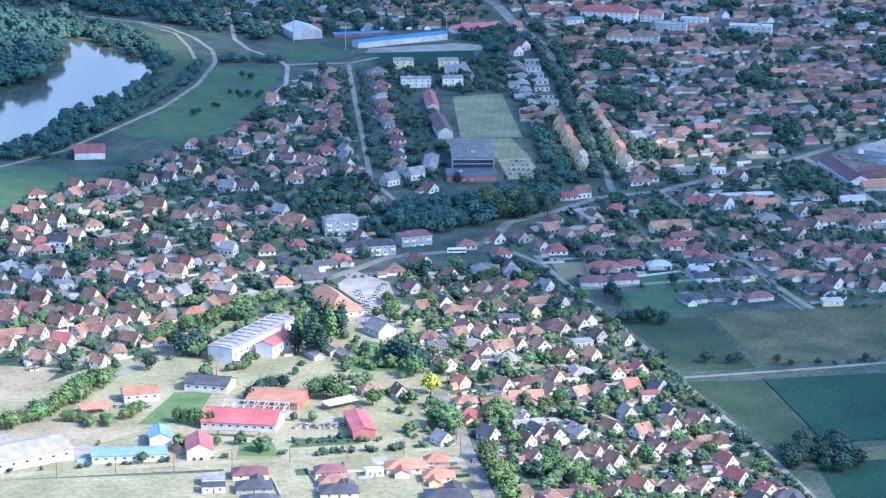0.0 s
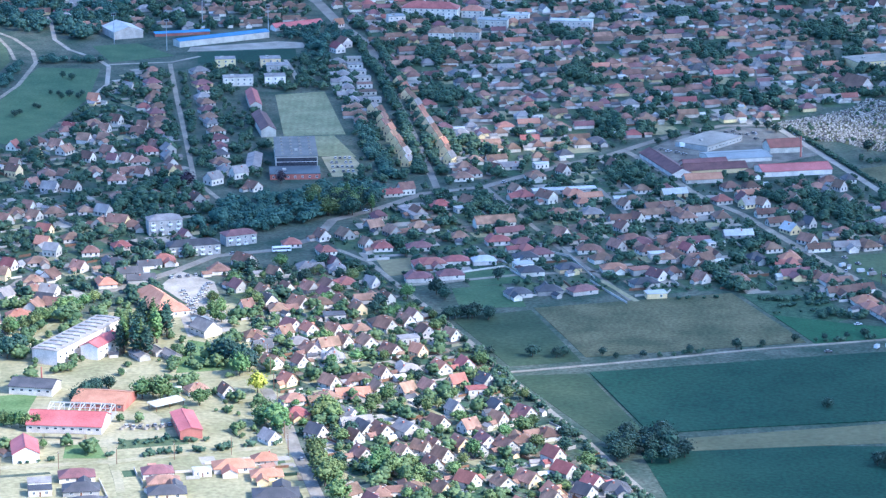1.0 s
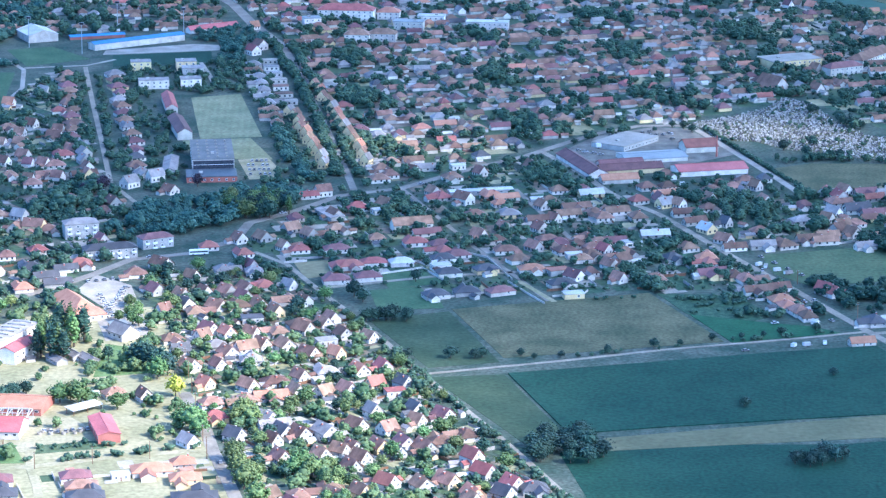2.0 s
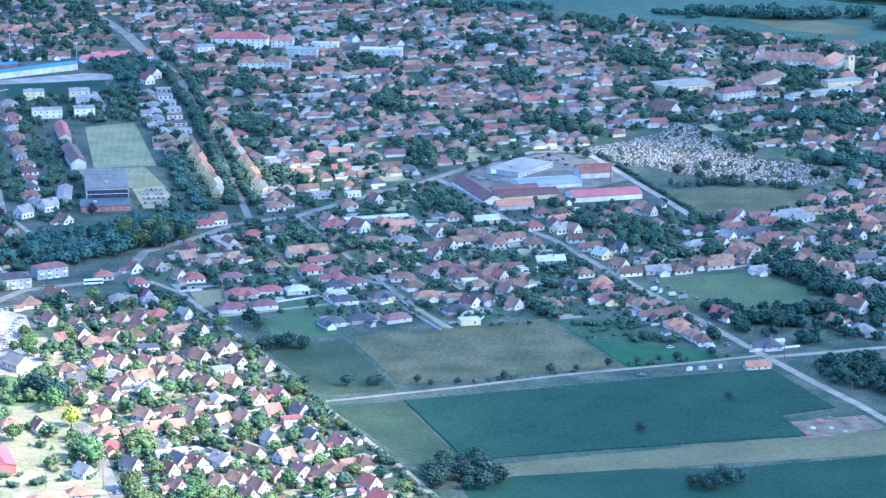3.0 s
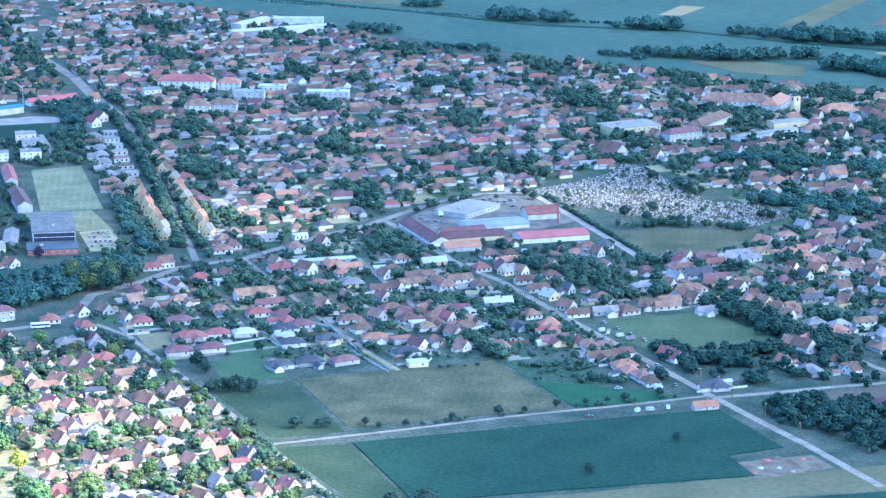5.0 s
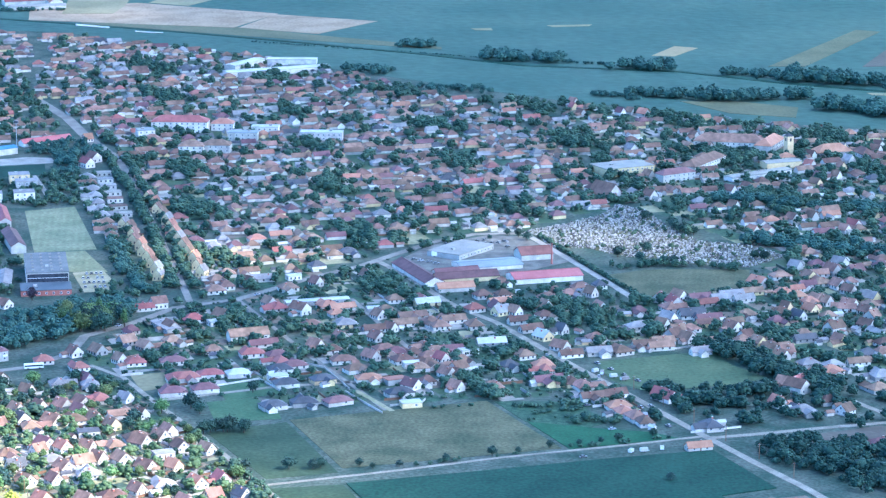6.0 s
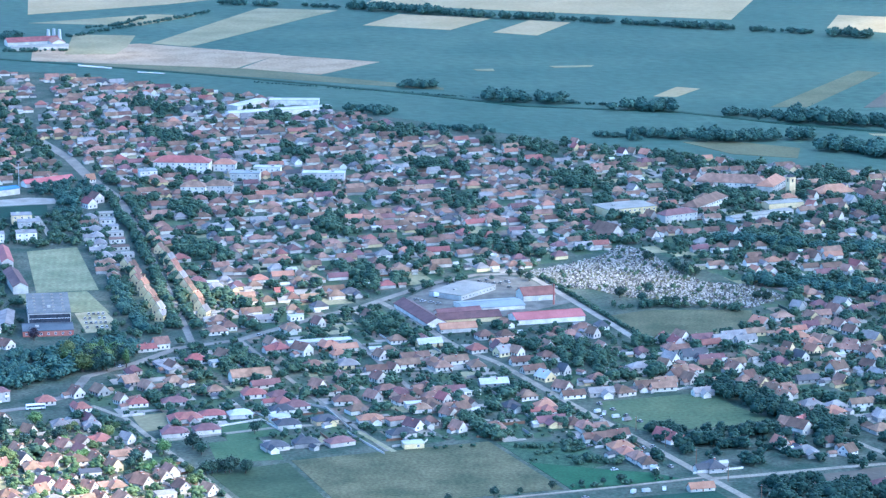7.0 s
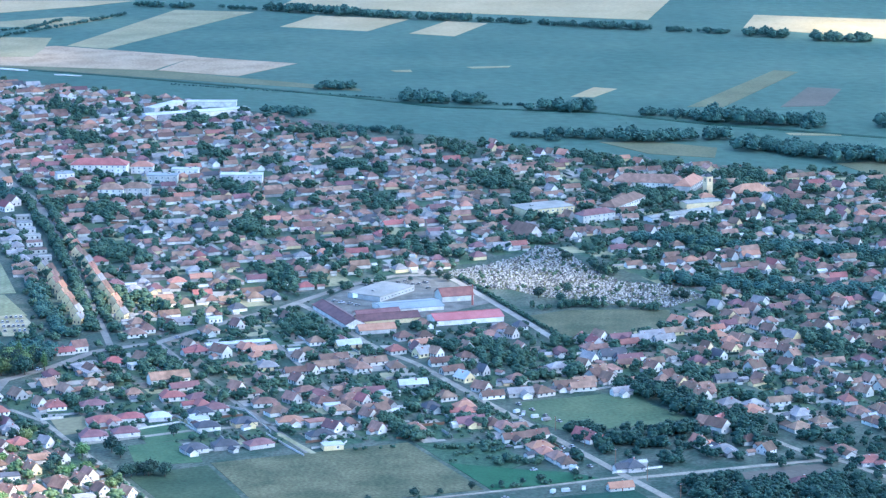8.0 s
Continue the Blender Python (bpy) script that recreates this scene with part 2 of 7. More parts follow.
def is_free(x, y, r):
    i, j = int(x // CELL), int(y // CELL)
    for a in (i - 1, i, i + 1):
        for b in (j - 1, j, j + 1):
            for u, v, s in TAKEN.get((a, b), ()):
                if (u - x) ** 2 + (v - y) ** 2 < (r + s) ** 2:
                    return False
    return not any(inside(x, y, p) for p in KEPT_FREE)


def take_rect(x, y, w, l, turn):
    """Marks a building's ground as taken; l runs along the turn."""
    c, s = math.cos(radians(turn)), math.sin(radians(turn))
    n, k = max(1, round(l / w)), w / 2
    for i in range(n):
        d = (i + 0.5) / n * l - l / 2
        take(x + c * d, y + s * d, k)


# ---- ground, fields, water, roads ----
ground = new("ground", solid("ground", [(-6000, -4000, 0), (6000, -4000, 0), (6000, 9000, 0), (-6000, 9000, 0)], [(0, 1, 2, 3)], ["ground"]))
tagged(ground, "garden soil and short dry grass between the houses", "ground", kind="structure")


def field(name, points, mat, label, z=0.1, keep=True):
    """A piece of land as a thin raised slab."""
    n = len(points)
    area = sum(a[0] * b[1] - b[0] * a[1] for a, b in zip(points, points[1:] + points[:1]))
    pts = points if area > 0 else points[::-1]
    verts = [(x, y, z) for x, y in pts] + [(x, y, -0.2) for x, y in pts]
    faces = [tuple(range(n))] + [(i, i + n, (i + 1) % n + n, (i + 1) % n) for i in range(n)]
    ob = new(name, solid(name, verts, faces, [mat]))
    if keep:
        KEPT_FREE.append(pts)
    return tagged(ob, label, name.split("_")[-1], kind="structure")


def road(name, points, width, mat, label, z=0.16):
    """A strip along a line, with a real edge."""
    pts = [Vector(p) for p in points]
    left, right = [], []
    for i, p in enumerate(pts):
        d = (pts[min(i + 1, len(pts) - 1)] - pts[max(i - 1, 0)]).normalized()
        side = Vector((-d.y, d.x)) * width / 2
        left.append(p + side), right.append(p - side)
    n = len(pts)
    verts = [(p.x, p.y, z) for p in left + right] + [(p.x, p.y, -0.2) for p in left + right]
    faces = [(n + i, n + i + 1, i + 1, i) for i in range(n - 1)]
    faces += [(i, i + 1, 2 * n + i + 1, 2 * n + i) for i in range(n - 1)]
    faces += [(n + i + 1, n + i, 3 * n + i, 3 * n + i + 1) for i in range(n - 1)]
    for a, b in zip(pts, pts[1:]):
        steps = max(1, int((b - a).length / (width * 0.7)))
        for k in range(steps):
            q = a.lerp(b, k / steps)
            take(q.x, q.y, width / 2)
    return tagged(new(name, solid(name, verts, faces, [mat])), label, "road", kind="structure")
field("brown_field", [(143, 1581), (254, 1605), (278, 1506), (161, 1486)], "stubble", "broad brownish hay field beside a gravel track", 0.14)
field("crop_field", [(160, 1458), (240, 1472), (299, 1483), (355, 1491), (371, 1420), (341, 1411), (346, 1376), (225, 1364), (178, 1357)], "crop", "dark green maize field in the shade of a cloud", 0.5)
field("grass_field", [(121, 1472), (97, 1563), (141, 1577), (158, 1479)], "rough", "rough green grass field beside the border road", 0.12)
field("fallow_field", [(121, 1455), (158, 1457), (175, 1364), (156, 1343)], "rough", "dull green fallow strip beside the border road", 0.12)
field("garden_field", [(269, 1559), (308, 1539), (330, 1530), (343, 1516), (282, 1504)], "clover", "bright green mown plot behind a row of houses", 0.2)
field("orchard_field", [(258, 1603), (282, 1600), (303, 1593), (311, 1552), (300, 1543), (268, 1560)], "beds", "dark green kitchen gardens behind the houses", 0.12)
field("pale_field", [(182, 1330), (194, 1350), (342, 1375), (385, 1380), (500, 1400), (480, 1350), (376, 1343)], "pale_crop", "pale mown strip of grass beside the maize", 0.12)
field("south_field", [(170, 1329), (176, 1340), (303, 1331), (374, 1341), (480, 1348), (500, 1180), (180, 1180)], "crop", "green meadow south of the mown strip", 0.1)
field("west_meadow", [(-240, 1297), (-111, 1312), (-90, 1317), (-90, 1235), (-240, 1230)], "dry_meadow", "sunlit yellowish meadow beside the village road", 0.1)
field("yard_lawn", [(-80, 1306), (10, 1320), (16, 1262), (15, 1220), (-64, 1220)], "dry_meadow", "sunlit dry lawn round new bungalows", 0.08, False)
field("ploughed_field", [(-250, 1486), (-192, 1478), (-201, 1440), (-240, 1395)], "tan", "bare tan ploughed field", 0.1)
field("sand_field", [(-204, 1377), (-188, 1397), (-147, 1384), (-140, 1377), (-163, 1352), (-200, 1352)], "tan", "bare dusty lot with dry grass", 0.1)
field("orchard_lawn", [(-145, 1386), (-132, 1436), (-113, 1441), (-118, 1392), (-136, 1384)], "park", "mown lawn between the halls", 0.1)
field("river_meadow", [(-171, 2280), (-124, 2272), (-127, 2159), (-150, 2053), (-169, 2009), (-219, 2034), (-188, 2166)], "lawn", "smooth green riverside meadow", 0.1)
field("bank_meadow", [(-240, 2446), (-205, 2390), (-194, 2305), (-215, 2129), (-229, 2110), (-206, 2212), (-208, 2300)], "meadow", "strip of grass on the river dyke", 0.1)
field("dyke_meadow", [(-330, 1955), (-266, 1939), (-221, 1909), (-275, 1818), (-340, 1740)], "lawn", "green meadow at the edge of the village", 0.1)
field("sports_field", [(7, 2166), (43, 2176), (54, 2029), (12, 2025)], "pitch", "faded green school sports pitch", 0.12)
field("lower_pitch", [(0, 2022), (46, 2026), (59, 1958), (34, 1962), (33, 1996), (4, 1990)], "pitch", "worn grass beside the school gym", 0.1)
field("stadium_field", [(-135, 2366), (-100, 2376), (-69, 2322), (-117, 2297)], "lawn", "green training pitch behind a fence", 0.1)
field("stand_terrace", [(-60, 2338), (-58, 2356), (10, 2378), (30, 2372), (32, 2350)], "paving", "pale paved strip below the grandstand", 0.14)
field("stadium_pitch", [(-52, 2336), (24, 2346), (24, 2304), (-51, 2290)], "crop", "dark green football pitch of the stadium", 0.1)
field("horse_meadow", [(331, 1682), (403, 1697), (406, 1662), (420, 1632), (400, 1620), (345, 1612), (330, 1640)], "meadow", "green paddock beside the main road", 0.1)
field("cemetery_lawn", [(380, 1903), (408, 1915), (441, 1912), (476, 1905), (464, 1856), (426, 1845), (392, 1836)], "stubble", "dry green lawn below the cemetery", 0.1)
field("small_lawn", [(108, 1659), (133, 1666), (144, 1636), (112, 1626)], "lawn", "fenced green lawn among new houses", 0.1)
field("ploughed_plot", [(414, 1512), (455, 1525), (471, 1506), (453, 1495), (414, 1501)], "mauve", "bare grey-brown ploughed plot beside the road", 0.17)
field("hall_yard", [(322, 1866), (350, 1870), (352, 1852), (326, 1848)], "stubble", "bare dry yard behind a long red-roofed hall", 0.1, False)
field("back_lawn", [(330, 1806), (350, 1808), (352, 1788), (332, 1786)], "lawn", "green back garden lawn between hedges", 0.1, False)
field("gravel_lot", [(62, 1688), (83, 1693), (83, 1659), (67, 1652)], "straw", "dry grass lot at a street corner", 0.1)
field("open_lawn", [(101, 1624), (128, 1630), (138, 1600), (139, 1584), (103, 1582)], "lawn", "rough green lawn below the new houses", 0.1, False)
field("car_park", [(36, 1959), (56, 1964), (62, 1930), (59, 1903), (42, 1901)], "sand", "pale school car park with parked cars", 0.14)
field("market_square", [(-50, 1671), (-30, 1646), (-24, 1593), (-19, 1546), (-42, 1535), (-48, 1580), (-44, 1600), (-60, 1638)], "paving", "sunlit concrete square with parked cars", 0.14)
field("store_yard", [(252, 1967), (280, 2012), (322, 2036), (346, 2030), (366, 1947), (316, 1912), (264, 1905)], "asphalt", "worn grey yard round the stores", 0.12, False)
field("cemetery_ground", [(352, 2048), (379, 2064), (412, 2091), (432, 2128), (448, 2105), (453, 2034), (464, 1996), (492, 1982), (510, 1941), (476, 1912), (444, 1926), (426, 1944), (402, 1957), (384, 1985), (361, 1990)], "stubble", "cemetery ground of grey gravel and grass", 0.1)
field("village_ground", [(-215, 1300), (-240, 1400), (-185, 1470), (-130, 1560), (-60, 1600), (-15, 1600), (6, 1440), (14, 1345), (20, 1220), (-64, 1220), (-100, 1318)], "dry_meadow", "sunlit sandy ground with dry grass between halls", 0.03, False)
field("yard_gravel", [(-120, 1424), (-62, 1415), (-48, 1390), (-50, 1352), (-75, 1352), (-104, 1360), (-128, 1440)], "sand", "pale dusty farm yard", 0.06, False)
field("roadside_lawn", [(-95, 1337), (-95, 1356), (-80, 1359), (-75, 1336)], "park", "green lawn beside the dirt lane", 0.08, False)
field("vineyard", [(-71, 1349), (-38, 1355), (-38, 1368), (-70, 1362)], "meadow", "rows of low vines beside the village road", 0.08, False)
field("shed_yard", [(-208, 1369), (-193, 1373), (-174, 1369), (-160, 1345), (-172, 1328), (-215, 1318)], "paving", "grey dusty yard behind the old shed", 0.08, False)
field("works_yard", [(-165, 1452), (-135, 1446), (-130, 1410), (-158, 1392), (-180, 1405)], "sand", "pale concrete works yard", 0.06, False)
field("park_lawn", [(-47, 1470), (-18, 1475), (-24, 1519), (-42, 1530)], "park", "bright green lawn in a small park", 0.08, False)
field("dark_field", [(409, 1513), (465, 1525), (469, 1509), (411, 1490)], "mauve", "dark ploughed plot beside the side road", 0.1)
field("building_lot", [(338, 1398), (382, 1406), (388, 1384), (344, 1370)], "earth", "bare building lot with rubble", 0.16)
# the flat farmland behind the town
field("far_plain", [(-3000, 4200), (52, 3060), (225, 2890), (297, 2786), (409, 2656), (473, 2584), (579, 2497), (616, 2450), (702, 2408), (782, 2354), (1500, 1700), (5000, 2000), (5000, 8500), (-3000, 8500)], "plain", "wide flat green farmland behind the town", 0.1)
field("wheat_field", [(20, 3153), (22, 3239), (137, 3270), (279, 3165), (225, 3069)], "soil", "pale harvested field", 0.3, False)
field("wheat_field", [(276, 3160), (375, 3094), (305, 3012), (230, 3068)], "soil", "pale harvested field", 0.3, False)
field("strip_field", [(149, 3270), (289, 3563), (378, 3527), (189, 3238)], "straw", "long pale green strip of crop", 0.3, False)
field("strip_field", [(392, 3389), (445, 3483), (544, 3429), (483, 3334)], "wheat", "pale yellow strip of ripe wheat", 0.3, False)
field("strip_field", [(526, 3307), (585, 3407), (627, 3379), (571, 3275)], "wheat", "pale yellow strip of ripe wheat", 0.3, False)
field("strip_field", [(605, 2824), (640, 2881), (660, 2866), (626, 2817)], "wheat", "small yellow wheat plot", 0.3, False)
field("strip_field", [(785, 2729), (846, 2846), (875, 2829), (828, 2729)], "mauve", "mauve ploughed strip", 0.3, False)
field("strip_field", [(699, 2744), (845, 2964), (866, 2948), (733, 2738)], "pale_crop", "long pale green strip of crop", 0.3, False)
field("wheat_field", [(417, 3585), (524, 3870), (1000, 3900), (974, 3793), (813, 3378), (634, 3466)], "wheat", "huge pale ripe wheat field", 0.4, False)
field("wheat_field", [(902, 3292), (945, 3403), (1187, 3285), (1144, 3072)], "wheat", "sunlit yellow wheat field", 0.4, False)
field("wheat_field", [(20, 3538), (22, 3703), (249, 3660), (186, 3614)], "wheat", "pale ripe wheat field", 0.4, False)
field("strip_field", [(20, 3461), (162, 3521), (212, 3502), (144, 3421)], "straw", "long pale green strip of crop", 0.3, False)
field("strip_field", [(575, 2564), (619, 2560), (669, 2518), (654, 2469), (604, 2497)], "pale_crop", "pale mown meadow behind the houses", 0.3, False)
field("strip_field", [(747, 2425), (808, 2431), (781, 2349), (757, 2379)], "pale_crop", "pale mown meadow behind the houses", 0.3, False)
field("strip_field", [(68, 3354), (135, 3335), (122, 3244), (108, 3189), (55, 3196)], "straw", "pale stubble beside the farm", 0.44, False)
field("canal_water", [(67, 3117), (101, 3091), (100, 3080), (67, 3104)], "water", "pale open water of the canal", 0.62, False)
field("canal_water", [(125, 3058), (152, 3042), (152, 3036), (125, 3050)], "water", "pale open water of the canal", 0.62, False)
field("canal_bank", [(75, 3174), (149, 3136), (220, 3082), (299, 3009), (366, 2954), (415, 2908), (413, 2893), (331, 2945), (226, 3013), (73, 3120)], "pale_crop", "pale dry grass along the canal bank", 0.2, False)
field("dry_patch", [(462, 3029), (483, 3029), (482, 3013), (465, 3016)], "straw", "small patch of dry ground in the fields", 0.3, False)
field("dry_patch", [(542, 3040), (589, 3040), (584, 3029), (546, 3027)], "straw", "small patch of dry ground in the fields", 0.3, False)
field("dry_patch", [(748, 2584), (797, 2572), (793, 2561), (750, 2571)], "straw", "pale sandy patch beside the woods", 0.3, False)
water = field("water", [(-300, 2412), (-274, 2375), (-244, 2327), (-224, 2300), (-216, 2272), (-226, 2176), (-243, 2132), (-262, 2086), (-276, 2020), (-310, 1975), (-420, 1930), (-440, 2129), (-306, 2190), (-294, 2277)], "water", "calm pale river bend that mirrors the sky", 0.12)
road("border_road", [(180, 1215), (165, 1271), (155, 1314), (144, 1360), (130, 1411), (117, 1461), (104, 1516), (91, 1567), (78, 1610), (68, 1646), (58, 1684), (40, 1715)], 3.4, "track", "pale gravel road along the edge of the town")
road("field_track", [(118, 1461), (185, 1477), (246, 1494), (307, 1506), (357, 1518)], 2.8, "track", "narrow pale gravel track between the fields", 0.2)
road("main_road", [(402, 1350), (385, 1420), (372, 1463), (357, 1518), (334, 1607), (315, 1676), (288, 1785), (272, 1824), (265, 1849), (259, 1881), (250, 1920), (242, 1950), (238, 1964)], 4.8, "track", "pale straight town road", 0.18)
road("east_road", [(357, 1514), (385, 1518), (424, 1525), (470, 1532), (520, 1540)], 4.6, "track", "pale side road at the edge of the town")
road("east_road", [(452, 1580), (463, 1550), (480, 1524), (492, 1494), (520, 1420)], 4.2, "track", "pale side road past a wood", 0.18)
road("west_street", [(-28, 1838), (-46, 1898), (-55, 2034), (-63, 2149), (-72, 2289)], 3.4, "track", "straight grey residential street", 0.18)
road("avenue", [(107, 1860), (103, 1964), (97, 2090), (92, 2180)], 4.6, "road", "grey avenue shaded by trees")
road("avenue", [(92, 2180), (89, 2230), (78, 2371), (60, 2459), (46, 2554), (20, 2660)], 9.5, "road", "wide grey avenue lined with trees")
road("high_street", [(-110, 1610), (-77, 1640), (-52, 1671), (-31, 1703), (5, 1715), (29, 1743), (39, 1785), (69, 1814), (97, 1851), (137, 1868), (185, 1918), (226, 1954), (252, 1985), (280, 2017), (314, 2041), (350, 2040)], 6.5, "road", "grey high street through the town", 0.2)
road("village_road", [(-260, 1297), (-209, 1305), (-163, 1317), (-125, 1324), (-70, 1331), (-35, 1342), (12, 1349)], 5.5, "sand", "sunlit pale village road")
road("village_lane", [(27, 1220), (21, 1271), (16, 1310), (11, 1347), (7, 1390), (-2, 1440)], 6, "road", "grey village lane between hedges", 0.18)
road("dirt_lane", [(-62, 1240), (-65, 1271), (-68, 1302), (-72, 1328), (-74, 1364), (-68, 1380)], 4, "sand", "pale dirt lane", 0.18)
road("works_road", [(-205, 1410), (-167, 1459), (-153, 1488), (-137, 1532), (-150, 1610), (-138, 1655), (-112, 1690)], 5, "road", "pale street past the works")
road("river_road", [(-290, 1935), (-254, 1984), (-227, 2053), (-199, 2129), (-181, 2212), (-174, 2300), (-180, 2347), (-198, 2401), (-222, 2446), (-248, 2473), (-317, 2513), (-420, 2525)], 3.4, "track", "pale road on top of the river dyke")
road("dyke_path", [(-247, 2467), (-215, 2421), (-199, 2359), (-191, 2312)], 2.8, "track", "pale gravel path along the dyke")
road("park_path", [(-178, 2500), (-174, 2473), (-166, 2396), (-152, 2352), (-128, 2312), (-118, 2282), (-116, 2212), (-124, 2170)], 3.4, "paving", "pale winding path beside the meadow")
road("park_path", [(-118, 2289), (-71, 2296), (-50, 2318)], 3.4, "paving", "pale path to the sports ground", 0.18)
road("cemetery_road", [(348, 2044), (357, 1995), (367, 1939), (377, 1880), (385, 1828)], 5, "paving", "pale road beside the cemetery hedge")
road("school_path", [(15, 2300), (21, 2250), (24, 2222)], 4, "paving", "pale path beside the apartment houses", 0.18)
road("new_street", [(137, 1868), (154, 1785), (169, 1710), (185, 1646), (197, 1593)], 3, "road", "grey street of new houses")
road("street_end", [(185, 1637), (192, 1616), (200, 1591)], 3.4, "sand", "unpaved sandy end of a street of new houses", 0.17)
road("garden_street", [(72, 1630), (144, 1652), (189, 1656), (262, 1650)], 4, "track", "pale cross street")
road("garden_street", [(208, 1860), (220, 1774), (230, 1709), (244, 1648)], 3.4, "road", "grey street of low houses", 0.18)

# ---- the far channel with its dark banks ----
road("canal", [(-120, 3240), (51, 3128), (183, 3036), (288, 2952), (388, 2868), (472, 2783), (611, 2725), (692, 2644), (842, 2534), (1200, 2300)], 7, "crop", "dark overgrown drainage canal", 0.5)


# ---- garden plots: lawns, beds, bare earth and paved yards ----
plot_rng = random.Random(21)
PLOTS, FENCES = Shape("meadow", "beds", "earth", "paving", "dry_meadow"), Shape("grey_wall", "wood", "leaf_dark", "wall")


def plots(poly, turn, gap, weights, fences=0.35):
    """Lays small plots with now and then a fence or hedge along one side."""
    c, s = math.cos(radians(turn)), math.sin(radians(turn))
    xs, ys = [a for a, b in poly], [b for a, b in poly]
    y = min(ys)
    while y < max(ys):
        x = min(xs)
        while x < max(xs):
            u, v = x + plot_rng.uniform(-0.4, 0.4) * gap, y + plot_rng.uniform(-0.4, 0.4) * gap
            if inside(u, v, poly) and is_free(u, v, gap * 0.4):
                a, b, z = plot_rng.uniform(0.25, 0.55) * gap, plot_rng.uniform(0.3, 0.8) * gap, plot_rng.uniform(0.03, 0.075)
                at = lambda p, q, h: (u + c * p - s * q, v + s * p + c * q, h)
                PLOTS.add([at(-a, -b, z), at(a, -b, z), at(a, b, z), at(-a, b, z)], [(0, 1, 2, 3)], plot_rng.choices(range(5), weights)[0])
                if plot_rng.random() < fences:
                    kind = plot_rng.choices(range(4), (3, 3, 4, 1.5))[0]
                    t, h = (0.4, plot_rng.uniform(1.2, 2.2)) if kind == 2 else (0.1, plot_rng.uniform(1.1, 1.7))
                    p0, p1, q0, q1 = (-a, a, -b - t, -b + t) if plot_rng.random() < 0.5 else (a - t, a + t, -b, b)
                    FENCES.add([at(p0, q0, 0), at(p1, q0, 0), at(p1, q1, 0), at(p0, q1, 0), at(p0, q0, h), at(p1, q0, h), at(p1, q1, h), at(p0, q1, h)], BOX, kind)
            x += gap
        y += gap


plots([(-290, 1560), (-284, 1808), (-219, 1908), (-148, 2034), (-96, 2277), (-60, 2016), (-30, 1723), (-71, 1659), (-122, 1576), (-154, 1490), (-236, 1485)], 30, 13, (3, 3, 2, 2, 2))
plots([(-27, 1671), (54, 1690), (79, 1612), (113, 1470), (152, 1302), (165, 1230), (28, 1230), (14, 1360), (-4, 1490)], 32, 10, (3, 3, 2, 3, 3), 0.5)
plots([(-100, 1300), (-10, 1340), (12, 1330), (14, 1230), (-60, 1230)], 10, 9, (1, 0.3, 1, 2, 4), 0.25)
plots([(30, 1740), (110, 1868), (250, 1975), (290, 1785), (345, 1540), (290, 1610), (200, 1612), (86, 1632)], 12, 13, (3, 3, 2, 2, 1))
plots([(127, 1880), (345, 2050), (440, 2140), (430, 2350), (380, 2600), (225, 2880), (50, 3040), (60, 2470), (113, 2090)], 12, 18, (3, 3, 2, 1.5, 1), 0.2)
plots([(325, 1700), (410, 1705), (480, 1580), (620, 1700), (760, 1990), (782, 2350), (473, 2575), (440, 2140), (510, 1930), (390, 1830), (300, 1800)], 12, 16, (3, 4, 2, 1.5, 1), 0.25)
tagged(new("garden_plots", PLOTS.mesh("garden_plots")), "countless lawns, beds and paved yards behind houses", "gardens", kind="stuff")
tagged(new("garden_fences", FENCES.mesh("garden_fences")), "countless low garden walls, fences and hedges", "fences", kind="stuff")

# ---- houses ----
SIZES = {  # kind: width across the ridge, length along it, wall height, roof pitch
    "A": (7.8, 9.0, 3.0, 43), "B": (8.6, 10.5, 4.4, 40), "H": (9.4, 11.8, 2.7, 31),
    "W": (10.5, 16.0, 2.8, 25), "G": (5.2, 7.0, 2.4, 33), "L": (6.8, 15.0, 2.7, 36), "S": (3.6, 5.0, 2.1, 28), "F": (7.5, 11.0, 3.0, 4),
}
MESHES = {}


def roof_verts(w, l, h, pitch, hipped):
    """Upper skin of a roof: eaves at a small overhang, the ridge along x."""
    o = 0.45
    a, b = l / 2 + o, w / 2 + o
    low, top = h - o * math.tan(radians(pitch)), h + w / 2 * math.tan(radians(pitch))
    r = a - b if hipped else a
    r = max(r, 0.4)
    return [(-a, -b, low), (a, -b, low), (a, b, low), (-a, b, low), (-r, 0, top), (r, 0, top)]


